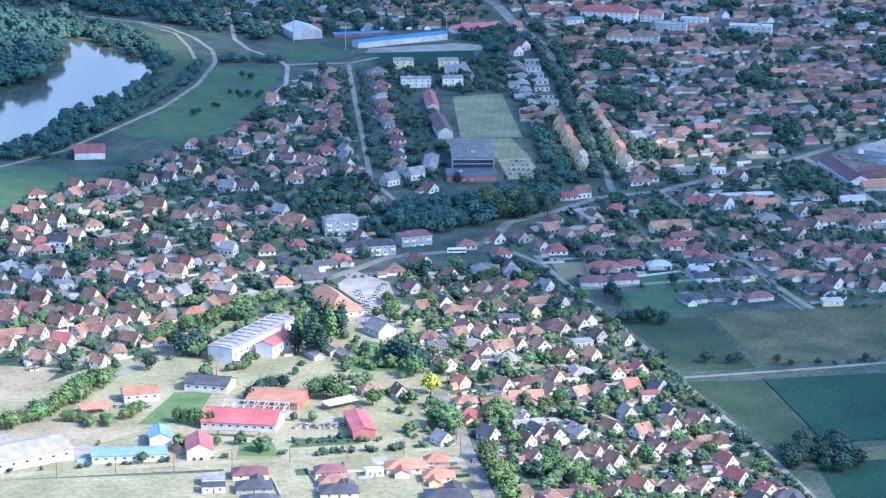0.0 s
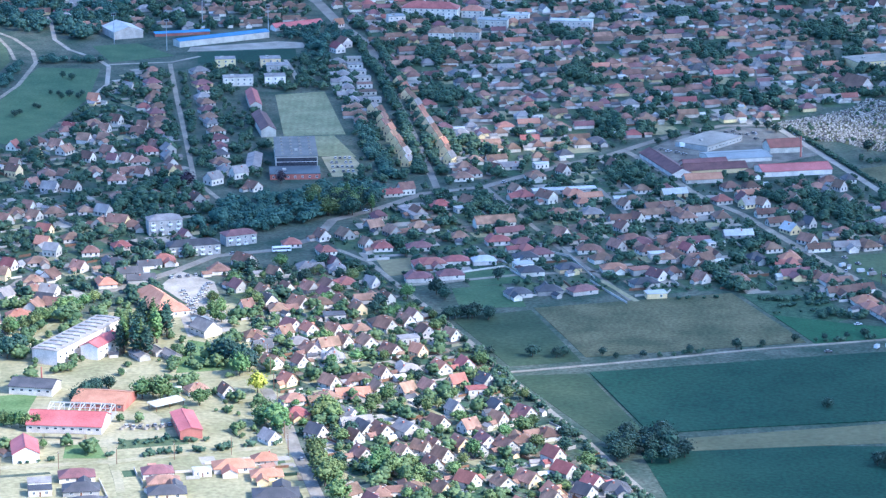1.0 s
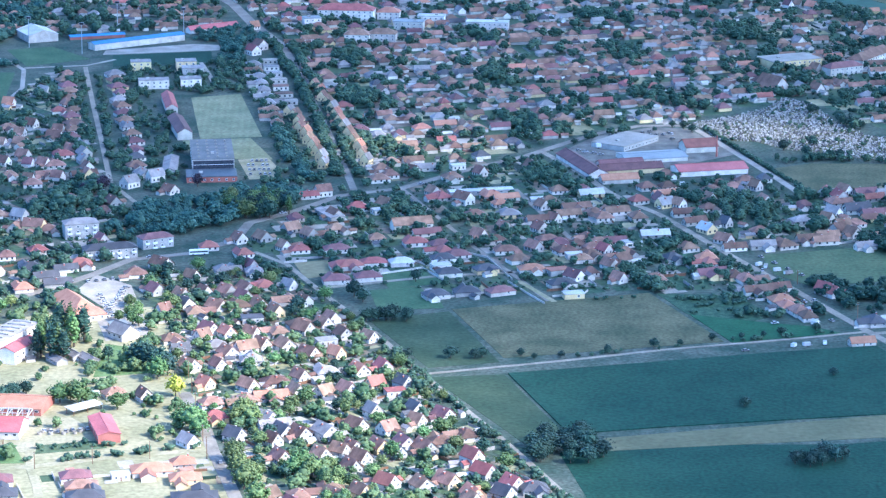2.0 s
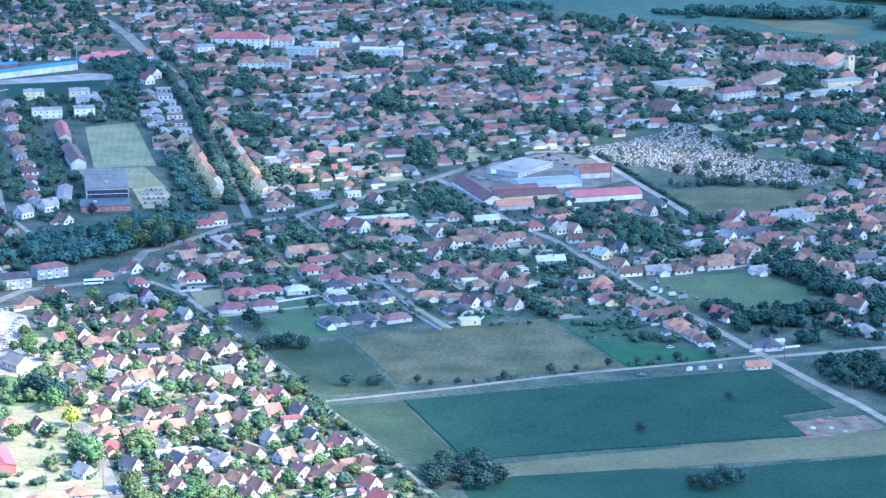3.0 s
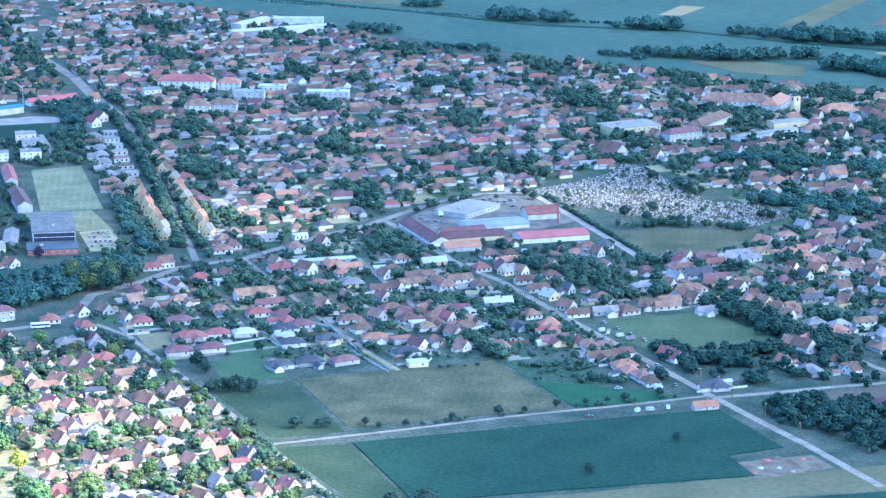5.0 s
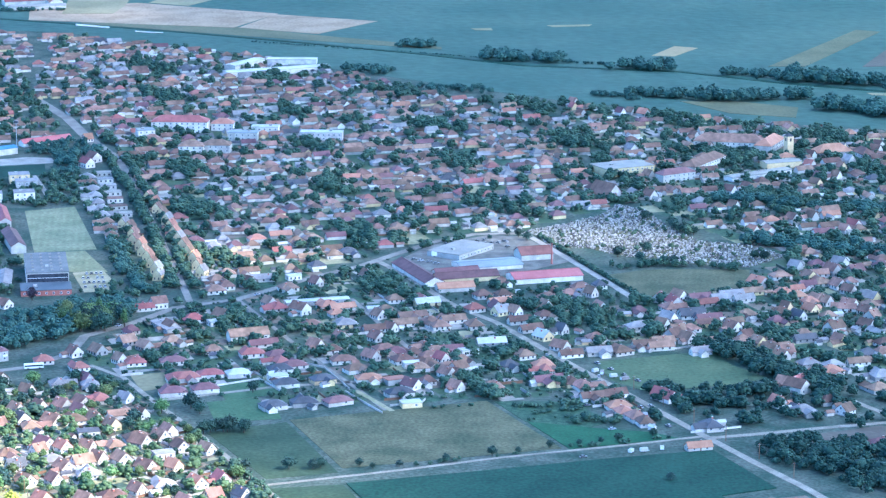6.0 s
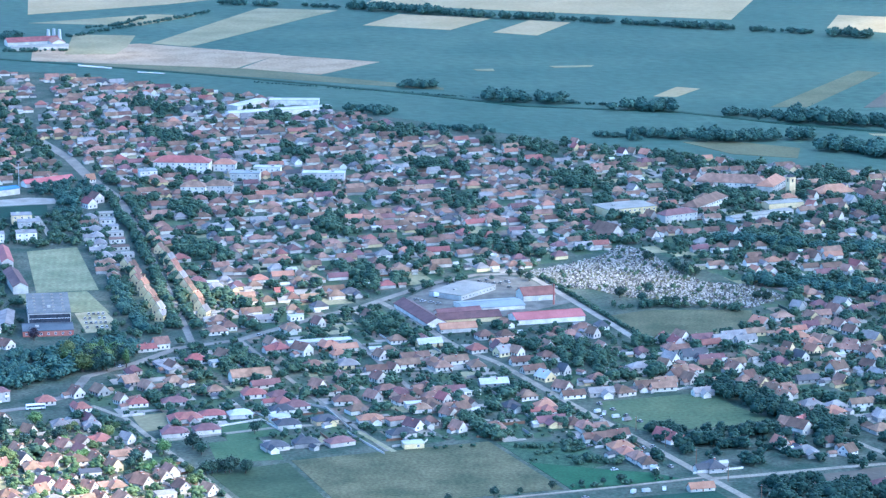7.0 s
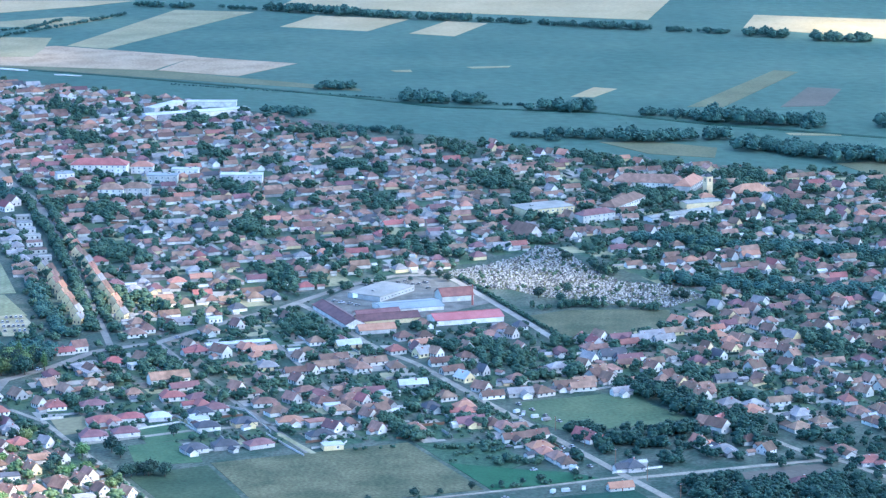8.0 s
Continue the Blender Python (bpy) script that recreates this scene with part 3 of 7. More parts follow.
def house_shapes(kind, w, l, h, pitch, panes):
    """The walls with their gables, and a roof shell with thickness; panes puts windows into the walls."""
    hipped, a, b = kind in "HW", l / 2, w / 2
    top = h + b * math.tan(radians(pitch))
    s = Shape("wall", "glass")
    if hipped or kind == "F":
        s.box(-a, -b, -0.3, a, b, h)
    else:
        s.add([(-a, -b, -0.3), (a, -b, -0.3), (a, b, -0.3), (-a, b, -0.3), (-a, -b, h), (a, -b, h), (a, b, h), (-a, b, h), (-a, 0, top), (a, 0, top)],
              [(0, 1, 5, 4), (2, 3, 7, 6), (1, 2, 6, 9, 5), (3, 0, 4, 8, 7), (0, 3, 2, 1), (4, 5, 9, 8), (6, 7, 8, 9)])
    if panes:
        for storey in range(2 if h > 5 else 1):
            z = 0.9 + storey * 2.6
            for x in (-a * 0.6, 0.1, a * 0.6):
                for y, d in ((-b - 0.05, 1), (b + 0.05, -1)):
                    s.add([(x - 0.6 * d, y, z), (x + 0.6 * d, y, z), (x + 0.6 * d, y, z + 1.4), (x - 0.6 * d, y, z + 1.4)], [(0, 1, 2, 3)], 1)
            for y in (-b * 0.45, b * 0.45):
                for x, d in ((-a - 0.05, -1), (a + 0.05, 1)):
                    s.add([(x, y - 0.6 * d, z), (x, y + 0.6 * d, z), (x, y + 0.6 * d, z + 1.4), (x, y - 0.6 * d, z + 1.4)], [(0, 1, 2, 3)], 1)
    r = Shape("brown")
    if kind == "F":
        r.box(-a - 0.25, -b - 0.25, h + 0.004, a + 0.25, b + 0.25, h + 0.35)
    else:
        up = roof_verts(w, l, h, pitch, hipped)
        faces = [(0, 1, 5, 4), (2, 3, 4, 5), (1, 2, 5), (3, 0, 4)] if hipped else [(0, 1, 5, 4), (2, 3, 4, 5)]
        r.add([(x, y, z + 0.03) for x, y, z in up] + [(x, y, z - 0.25) for x, y, z in up],
              faces + [tuple(i + 6 for i in f[::-1]) for f in faces]
              + ([(0, 6, 7, 1), (1, 7, 8, 2), (2, 8, 9, 3), (3, 9, 6, 0)] if hipped else
                 [(0, 6, 7, 1), (2, 8, 9, 3), (1, 7, 11, 5), (5, 11, 8, 2), (3, 9, 10, 4), (4, 10, 6, 0)]))
    return s, r


def house_mesh(kind, roof, wall, w, l, h, pitch, panes=False):
    key = (kind, roof, wall, panes)
    if key not in MESHES:
        s, r = house_shapes(kind, w, l, h, pitch, panes)
        s.mats, r.mats = (wall, "glass"), (roof,)
        MESHES[key] = s.mesh("walls"), r.mesh("roof")
    return MESHES[key]


window_shape = Shape("frame", "glass")
window_shape.box(-0.7, -0.05, 0, 0.7, 0.05, 1.5).box(-0.56, -0.075, 0.14, -0.05, 0.075, 1.36, 1).box(0.05, -0.075, 0.14, 0.56, 0.075, 1.36, 1)
WINDOW = window_shape.mesh("window")
DOOR = Shape("wood", "frame").box(-0.5, -0.06, 0, 0.5, 0.06, 2.1).box(-0.62, -0.04, 0, -0.5, 0.04, 2.2, 1).box(0.5, -0.04, 0, 0.62, 0.04, 2.2, 1).mesh("door")
chimney_shape = Shape("brick", "grey_wall")
chimney_shape.box(-0.35, -0.35, -1.6, 0.35, 0.35, 1.3).box(-0.43, -0.43, 1.3, 0.43, 0.43, 1.45, 1)
CHIMNEY = chimney_shape.mesh("chimney")

def dormer_mesh(roof, wall):
    """A small dormer with its own pitched cover."""
    key = ("dormer", roof, wall)
    if key not in MESHES:
        s = Shape(wall, roof)
        s.box(-0.85, 0, -0.6, 0.85, 2.4, 1.35)
        s.add([(-1.1, -0.3, 1.25), (1.1, -0.3, 1.25), (0, -0.3, 2.05), (-1.1, 2.8, 1.25), (1.1, 2.8, 1.25), (0, 2.8, 2.05)],
              [(0, 1, 2), (5, 4, 3), (0, 2, 5, 3), (2, 1, 4, 5), (1, 0, 3, 4)], 1)
        MESHES[key] = s.mesh("dormer")
    return MESHES[key]


def gutter_mesh(l):
    if ("gutter", l) not in MESHES:
        MESHES["gutter", l] = Shape("steel").box(-l / 2 - 0.4, -0.07, -0.07, l / 2 + 0.4, 0.07, 0.07).box(l / 2 - 0.1, 0.02, -2.4, l / 2, 0.12, 0).mesh("gutter")
    return MESHES["gutter", l]


KIND_WORDS = {"W": "wide hipped bungalow", "A": "gabled house", "B": "two-storey gabled house", "H": "hipped bungalow", "L": "long low house", "S": "small shed", "F": "flat-roofed building"}
ROOF_WORDS = {"brown": "brown-red tiled roof", "orange": "bright orange tiled roof", "red": "red tiled roof", "dark": "dark grey roof",
              "grey": "weathered grey roof", "cream": "pale felt roof", "purple": "dark wine-red tiled roof", "white": "pale sheet roof"}
WALL_WORDS = {"wall": "pale plastered", "yellow_wall": "yellow plastered", "grey_wall": "grey rendered", "brick": "red brick"}
GRAIN = 122.0  # the way most ridges run
chance = random.Random(11)
HOUSES = []


def home(x, y, kind, roof, turn=None, scale=None, detail=None, wall=None):
    """One house at its place; near ones carry windows, a door and a chimney as parts."""
    w, l, h, pitch = SIZES[kind]
    if turn is None:
        if kind == "A" and chance.random() < 0.13:
            kind = "H"
            w, l, h, pitch = SIZES[kind]
        turn = (GRAIN + (30 if x < -62 else 0) + chance.uniform(-13, 13) + (90 if chance.random() < 0.2 else 0)) if kind in "AB" else (12 + chance.uniform(-8, 8) + (90 if kind == "H" and chance.random() < 0.2 else 0))
    if scale is None:
        scale = chance.uniform(0.84, 1.12)
    if wall is None:
        wall = chance.choices(("wall", "yellow_wall", "grey_wall"), (0.82, 0.1, 0.08))[0]
    near = (y < 1560) if detail is None else detail
    body, cover = house_mesh(kind, roof, wall, w, l, h, pitch, y > 1690)
    ob = new("house" if kind != "S" else "shed", body)
    ob.matrix_basis = pose(x, y, 0, 0, 0, turn) @ Matrix.Diagonal((scale * chance.uniform(0.92, 1.1), scale, chance.uniform(0.95, 1.08), 1))
    tagged(ob, f"{WALL_WORDS[wall]} {KIND_WORDS[kind]} with a {ROOF_WORDS[roof]}", "house" if kind != "S" else "shed", "houses of the town")
    part("roof", cover, ob)
    a, b = l / 2, w / 2
    if kind in "ABHL" and y < 2100:
        rise = h + b * 0.55 * math.tan(radians(pitch))
        part("chimney", CHIMNEY, ob, pose(chance.uniform(-0.25, 0.25) * l, chance.choice((-0.3, 0.3)) * b, rise))
    for z in ((1.0, 3.5) if h > 5 and near else (1.0,) if y < 1690 else ()):
        for k in ((-0.27, 0.27) if near else (0.2,)):
            part("window", WINDOW, ob, pose(k * l, -b, z))
            part("window", WINDOW, ob, pose(k * l, b, z))
            part("window", WINDOW, ob, pose(a, k * w, z, 0, 0, 90))
            part("window", WINDOW, ob, pose(-a, k * w, z, 0, 0, 90))
    if near:
        if kind in "AB":
            part("window", WINDOW, ob, pose(a, 0, h + 0.4, 0, 0, 90))
            part("window", WINDOW, ob, pose(-a, 0, h + 0.4, 0, 0, 90))
        part("door", DOOR, ob, pose(0, -b, 0))
    if kind in "ABHLW" and chance.random() < (0.5 if kind in "AB" else 0.62):
        side = chance.choice((-1, 1))
        kin = "S" if kind in "AB" else "G"
        out = 1.6 if kind in "AB" else 2.4
        annex = part("annex", house_mesh(kin, roof, wall, *SIZES[kin])[0], ob, pose(chance.uniform(-0.28, 0.28) * l, side * (b + out), 0, 0, 0, 90) @ Matrix.Diagonal((1, 1.1, 1.05, 1)))
        part("roof", house_mesh(kin, roof, wall, *SIZES[kin])[1], annex)
    if y < 1760 and kind in "ABH":
        if kind in "AB" and chance.random() < 0.4:
            dormer = part("dormer", dormer_mesh(roof, wall), ob, pose(chance.uniform(-0.15, 0.15) * l, -b * 0.62, h + b * 0.3))
            part("window", WINDOW, dormer, pose(0, -0.02, 0.1) @ Matrix.Diagonal((0.85, 1, 0.75, 1)))
        if near and chance.random() < 0.5:
            part("gutter", gutter_mesh(l), ob, pose(0, -b - 0.5, h - 0.45))
    take_rect(x, y, w * 0.9, l, turn)
    HOUSES.append((x, y))
    return ob


STUFF_MATS = [c + "_mass" for c in COATS] + ["glass", "white", "cream"]
STUFF = Shape(*STUFF_MATS)


def stuff_block(x, y, kind, roof, wall, turn, scale, long, tall):
    w, l, h, pitch = SIZES[kind]
    c, s = math.cos(radians(turn)) * scale, math.sin(radians(turn)) * scale
    for shape, mat in zip(house_shapes(kind, w, l, h, pitch, y < 1900 and kind not in "SG"), (wall, roof)):
        start, n = len(STUFF.f), len(shape.f)
        STUFF.add([(x + c * u * long - s * v, y + s * u * long + c * v, z * tall) for u, v, z in shape.v], shape.f)
        one = STUFF_MATS.index(mat + "_mass") if mat + "_mass" in STUFF_MATS else STUFF_MATS.index(mat)
        STUFF.w[start:start + n] = [one if k == 0 else STUFF_MATS.index("glass") for k in shape.w]


def stuff_house(x, y, kind, roof, turn, scale):
    """A house among the countless ones behind, joined into one mesh: the house, a back wing, and a shed or two in its yard."""
    w, l, h, pitch = SIZES[kind]
    wall = chance.choices(("wall", "yellow_wall", "grey_wall"), (0.8, 0.08, 0.12))[0]
    long, tall = chance.uniform(0.9, 1.2), chance.uniform(0.95, 1.1)
    stuff_block(x, y, kind, roof, wall, turn, scale, long, tall)
    take_rect(x, y, w * 0.9, l, turn)
    if kind == "S":
        return
    c, s = math.cos(radians(turn)) * scale, math.sin(radians(turn)) * scale
    if chance.random() < 0.6:
        u, v = chance.choice((-0.3, 0.3)) * l, chance.choice((-1, 1)) * (w / 2 + 2.6)
        stuff_block(x + c * u - s * v, y + s * u + c * v, "G", roof if chance.random() < 0.7 else "grey", wall, turn + 90, scale, chance.uniform(0.9, 1.5), tall * 0.95)
    for _ in range(chance.choice((0, 1, 1, 2))):
        w = radians(chance.uniform(0, 360))
        u, v = x + math.cos(w) * 10.5, y + math.sin(w) * 10.5
        if is_free(u, v, 1.8):
            stuff_house(u, v, "S", chance.choice(("grey", "brown", "white", "dark", "brown", "cream")), turn, chance.uniform(0.7, 1.25))


def row(x0, y0, x1, y1, n, kind, roof, turn, wall=None, jitter=0.8, scale=None):
    """A street front of n houses from one end to the other."""
    for i in range(n):
        k = (i + 0.5) / n
        home(x0 + (x1 - x0) * k + chance.uniform(-jitter, jitter), y0 + (y1 - y0) * k + chance.uniform(-jitter, jitter), kind,
             roof if isinstance(roof, str) else chance.choice(roof), turn + chance.uniform(-3, 3), scale, wall=wall)



def hall(name, x, y, w, l, h, turn, pitch, roof, wall, label, category, bays=0):
    """A large gabled or nearly flat building: walls, roof, window bays along both long sides and a gate."""
    a, b = l / 2, w / 2
    top = h + b * math.tan(radians(pitch))
    s = Shape(wall)
    s.add([(-a, -b, -0.3), (a, -b, -0.3), (a, b, -0.3), (-a, b, -0.3), (-a, -b, h), (a, -b, h), (a, b, h), (-a, b, h), (-a, 0, top), (a, 0, top)],
          [(0, 1, 5, 4), (2, 3, 7, 6), (1, 2, 6, 9, 5), (3, 0, 4, 8, 7), (0, 3, 2, 1), (4, 5, 9, 8), (6, 7, 8, 9)])
    ob = new(name, s.mesh("walls"))
    ob.matrix_basis = pose(x, y, 0, 0, 0, turn)
    tagged(ob, label, category)
    up = roof_verts(w, l, h, pitch, False)
    r = Shape(roof)
    r.add([(p[0], p[1], p[2] + 0.05) for p in up] + [(p[0], p[1], p[2] - 0.3) for p in up],
          [(0, 1, 5, 4), (2, 3, 4, 5), (6, 10, 11, 7), (8, 11, 10, 9), (0, 6, 7, 1), (2, 8, 9, 3), (1, 7, 11, 5), (5, 11, 8, 2), (3, 9, 10, 4), (4, 10, 6, 0)])
    r.box(-a - 0.4, -0.2, top, a + 0.4, 0.2, top + 0.22)
    part("roof", r.mesh("roof"), ob)
    n = bays or max(3, int(l / 5))
    half, tall = min(0.9, l / n * 0.3), min(1.5, h * 0.28)
    pane = Shape("frame", "glass").box(-half, -0.06, 0, half, 0.06, tall).box(-half + 0.12, -0.09, 0.12, half - 0.12, 0.09, tall - 0.12, 1).mesh("window")
    for i in range(n if y < 1850 else 0):
        for side in (-b, b):
            part("window", pane, ob, pose(-a + (i + 0.5) * l / n, side, h * 0.45))
    gate = Shape("steel").box(-0.07, -1.8, 0, 0.07, 1.8, min(3.6, h * 0.8)).mesh("gate")
    part("gate", gate, ob, pose(a, 0, 0))
    take_rect(x, y, w, l, turn)
    HOUSES.append((x, y))
    return ob


def block(name, x, y, w, l, storeys, turn, roof, wall, label, category, pitch=0):
    """A block of storeys with a window grid on its long fronts and a parapet or hipped roof."""
    h, a, b = storeys * 2.9 + 0.6, l / 2, w / 2
    ob = new(name, Shape(wall).box(-a, -b, -0.3, a, b, h).mesh("walls"))
    ob.matrix_basis = pose(x, y, 0, 0, 0, turn)
    tagged(ob, label, category)
    r = Shape(roof, "grey_wall")
    if pitch:
        up = roof_verts(w, l, h, pitch, True)
        r.add([(p[0], p[1], p[2] + 0.05) for p in up] + [(p[0], p[1], p[2] - 0.25) for p in up],
              [(0, 1, 5, 4), (2, 3, 4, 5), (1, 2, 5), (3, 0, 4), (6, 10, 11, 7), (8, 11, 10, 9), (7, 11, 8), (9, 10, 6), (0, 6, 7, 1), (1, 7, 8, 2), (2, 8, 9, 3), (3, 9, 6, 0)])
    else:
        r.box(-a - 0.2, -b - 0.2, h + 0.004, a + 0.2, b + 0.2, h + 0.45)
        r.box(-a * 0.5, -1, h + 0.45, -a * 0.5 + 2.5, 1, h + 1.6, 1)
    part("roof", r.mesh("roof"), ob)
    n = max(2, int(l / 4.2))
    for i in range(n):
        for k in range(storeys):
            for side in (-b, b):
                part("window", WINDOW, ob, pose(-a + (i + 0.5) * l / n, side, 1.0 + 2.9 * k))
    take_rect(x, y, w, l, turn)
    HOUSES.append((x, y))
    return ob


def apartments(x, y, w, l, storeys, turn, roof, label):
    """A block of flats with a shallow tiled roof and white balconies on the front."""
    ob = block("apartment_block", x, y, w, l, storeys, turn, roof, "grey_wall", label, "apartment block", 24)
    n = max(2, int(l / 4.2))
    slab = Shape("frame").box(-1.3, -1.3, 0, 1.3, 0, 0.16).box(-1.3, -1.3, 0.16, 1.3, -1.22, 1.0).box(-1.3, -1.22, 0.16, -1.22, 0, 1.0).box(1.22, -1.22, 0.16, 1.3, 0, 1.0).mesh("balcony")
    for i in range(n):
        for k in range(storeys):
            if (i + k) % 3:
                part("balcony", slab, ob, pose(-l / 2 + (i + 0.5) * l / n, -w / 2, 0.3 + 2.9 * k))


# ---- the large buildings ----
factory = hall("factory_hall", -98.5, 1519, 14.5, 67, 8.0, 64, 4, "grey", "wall", "long white factory hall with a weathered grey saw roof", "hall", 11)
hall("red_annex", -86, 1508, 10, 24, 7.0, 64, 22, "crimson", "wall", "white side building with a red metal roof beside the factory hall", "building", 4)
hall("stable", -95, 1384, 20, 36, 4.2, 170, 22, "crimson", "wall", "long white stable with a wide red sheet roof", "hall", 9)
hall("red_barn", -39.5, 1377, 10.5, 30, 4.6, 100, 14, "crimson", "brick", "red sheet-roofed barn beside a pale yard", "barn", 5)
hall("blue_workshop", -144, 1333, 12, 34, 3.8, 7, 12, "blue", "wall", "long white workshop with a light blue sheet roof", "workshop", 8)
hall("blue_shed", -132, 1357, 10, 15, 5.0, 98, 22, "blue", "wall", "small hall with a light blue sheet roof", "shed", 3)
hall("gabled_store", -112.5, 1341, 12, 20, 4.8, 97, 28, "crimson", "wall", "white store with a faded red gabled roof", "store", 3)
hall("grey_shed", -193, 1332, 24, 40, 5.0, 34, 16, "grey", "wall", "wide old shed with a pale fibre sheet roof", "shed", 6)
hall("office", -148, 1426, 11, 17, 4.4, 15, 20, "orange", "wall", "white office with an orange tiled roof beside parked cars", "office", 4)
hall("grey_hall", -115, 1443, 14, 22, 4.4, 165, 20, "dark", "wall", "small boiler hall with a dark grey roof", "hall", 5)
hall("brick_hall", -80, 1421, 22, 26, 3.8, 165, 14, "orange", "brick", "low hall with a wide pale orange tiled roof", "hall", 6)
block("market_hall", -60, 1598, 17, 40, 1, 112, "orange", "yellow_wall", "market hall with a large orange roof beside the square", "market", 34)
block("market_wing", -54, 1580, 14, 20, 1, 20, "orange", "wall", "low side wing of the market hall with an orange roof", "market", 30)
hall("school_wing", -8, 1935, 9, 42, 4.0, 88, 18, "grey", "wall", "low pale school wing beside the gym", "school", 8)
gym = block("school_gym", 19, 1950, 27, 60, 3, 91, "fibre", "grey_wall", "grey school gym with a flat roof above a brick annex", "gym")
block("gym_annex", 18, 1906, 22, 32, 1, 1, "slate", "brick", "low red brick annex in front of the school gym", "annex")
hall("school_wing", -8.5, 2134, 8, 50, 5.0, 94, 32, "red", "wall", "long school wing with a worn red roof", "school", 12)
hall("school_hall", -1.5, 2050, 10, 54, 5.4, 97, 30, "purple", "wall", "long white school hall with a dark wine-red roof", "school", 12)
hall("grandstand", -34, 2380, 11, 80, 5.2, 29, 12, "royal", "wall", "football grandstand with a long blue roof", "stand", 16)
hall("small_stand", -66, 2412, 7, 44, 2.6, 12, 14, "royal", "brick", "low old stand with a blue roof and red seats", "stand", 9)
hall("clubhouse", 26, 2436, 9, 44, 3.4, 28, 28, "crimson", "wall", "long clubhouse with a bright red roof behind trees", "clubhouse", 8)
home(56, 2330, "B", "red", 120)
home(62, 2352, "B", "brown", 120)
home(60, 2440, "A", "orange", 20)
hall("sports_hall", -113, 2412, 24, 32, 6.0, 110, 18, "white", "wall", "white sports hall with a curved pale roof", "hall", 7)
apartments(-61, 1760, 11, 20, 3, 12, "grey", "three-storey grey apartment block with white balconies")
apartments(-43, 1710, 11, 30, 2, 14, "dark", "long low apartment block with rows of white balconies")
apartments(-17, 1733, 10, 19, 2, 22, "purple", "stepped apartment block with a dark red roof and balconies")
block("school", 137, 2478, 16, 46, 3, 168, "red", "wall", "large cream school with a red roof", "school", 28)
block("supermarket", 296, 1984, 26, 42, 1, 48, "cream", "grey_wall", "low supermarket with a wide pale flat roof", "supermarket")
hall("furniture_store", 307, 1938, 23, 42, 3.0, 10, 8, "sheet", "wall", "white store with a wide blue-grey roof", "store", 8)
hall("red_store", 338, 1897, 20, 46, 3.6, 8, 14, "crimson", "wall", "long white hall with a bright red sheet roof", "hall", 9)
hall("red_workshop", 342, 1962, 17, 22, 4.2, 8, 24, "red", "wall", "white workshop with a red roof beside a tall chimney", "workshop", 4)
hall("shop_building", 258, 1917, 13, 64, 3.2, 102, 26, "purple", "wall", "low row of shops with a wide rust-red roof", "shops", 12)
hall("shop_building", 287, 1901, 12, 42, 3.4, 10, 26, "purple", "yellow_wall", "low row of cream shops with a rust-red roof", "shops", 9)
hall("shop_building", 283, 1918, 8, 30, 3.4, 12, 24, "purple", "wall", "narrow white shop building with a rust-red roof", "shops", 7)
hall("shop_building", 276, 1874, 10, 24, 3.0, 8, 28, "orange", "wall", "small shop building with a faded orange roof", "shops", 5)
hall("long_house", 135, 1762, 10, 24, 4.2, 12, 34, "brown", "wall", "long white farmhouse with a brown tiled roof", "house", 5)
hall("glass_roof", 88, 1795, 9, 26, 3.2, 110, 10, "grey", "grey_wall", "long grey shed with a glazed roof", "shed", 6)
hall("pale_hall", 185, 1848, 7, 40, 3.2, 8, 8, "white", "grey_wall", "long low hall with a pale sheet roof", "hall", 8)
block("culture_house", 460, 2248, 26, 42, 2, 18, "cream", "yellow_wall", "big ochre culture house with a pale flat roof", "hall")
hall("modern_church", 430, 2160, 16, 22, 2.6, 120, 46, "brown", "wall", "modern church with a steep brown roof", "church", 4)
block("town_hall", 525, 2258, 14, 56, 2, 52, "brown", "wall", "long cream public building with a brown roof", "building", 30)
block("castle", 566, 2340, 16, 56, 2, 160, "brown", "wall", "big old manor with white walls and a brown roof", "manor", 34)
block("castle", 596, 2330, 14, 40, 2, 60, "orange", "wall", "side wing of the old manor with an orange roof", "manor", 34)
hall("works_hall", 242, 2768, 14, 100, 5.0, 15, 6, "white", "wall", "long white works hall at the edge of the town", "hall", 14)
hall("works_hall", 216, 2812, 12, 50, 5.0, 52, 6, "white", "wall", "long white works hall behind another", "hall", 12)
monitor = Shape("cream", "sheet").box(-0.7, -5.4, 0, 0.7, 5.4, 0.5).box(-0.55, -5.2, 0.5, 0.55, 5.2, 0.62, 1).mesh("roof_light")
for i in range(11):
    part("roof_light", monitor, factory, pose(-30.5 + i * 6.1, 0, 8.25))
part("glazing", Shape("glass", "frame").box(-30.12, -13, 3.4, -30.02, 13, 8.6).box(-30.16, -13, 5.9, -30.0, 13, 6.1, 1).mesh("glazing"), gym)
dome = Shape("cream").box(-0.7, -0.7, 0, 0.7, 0.7, 0.7).mesh("skylight")
for i in range(6):
    for k in range(4):
        part("skylight", dome, gym, pose(-24 + i * 9.5, -9 + k * 6, 9.75))
hall("works_hall", 262, 2826, 12, 46, 5.0, 170, 6, "white", "wall", "low pale works hall at the back of the yard", "hall", 7)
hall("farm_building", 22, 3278, 18, 56, 5, 12, 22, "red", "wall", "long farm building with a red roof on the plain", "farm building", 8)
hall("farm_building", 48, 3262, 14, 26, 6, 100, 26, "orange", "wall", "farm barn with a faded red roof beside silos", "farm building", 4)
hall("farm_building", 30, 3238, 10, 60, 4, 8, 14, "cream", "wall", "long low farm shed with a pale roof", "farm building", 8)
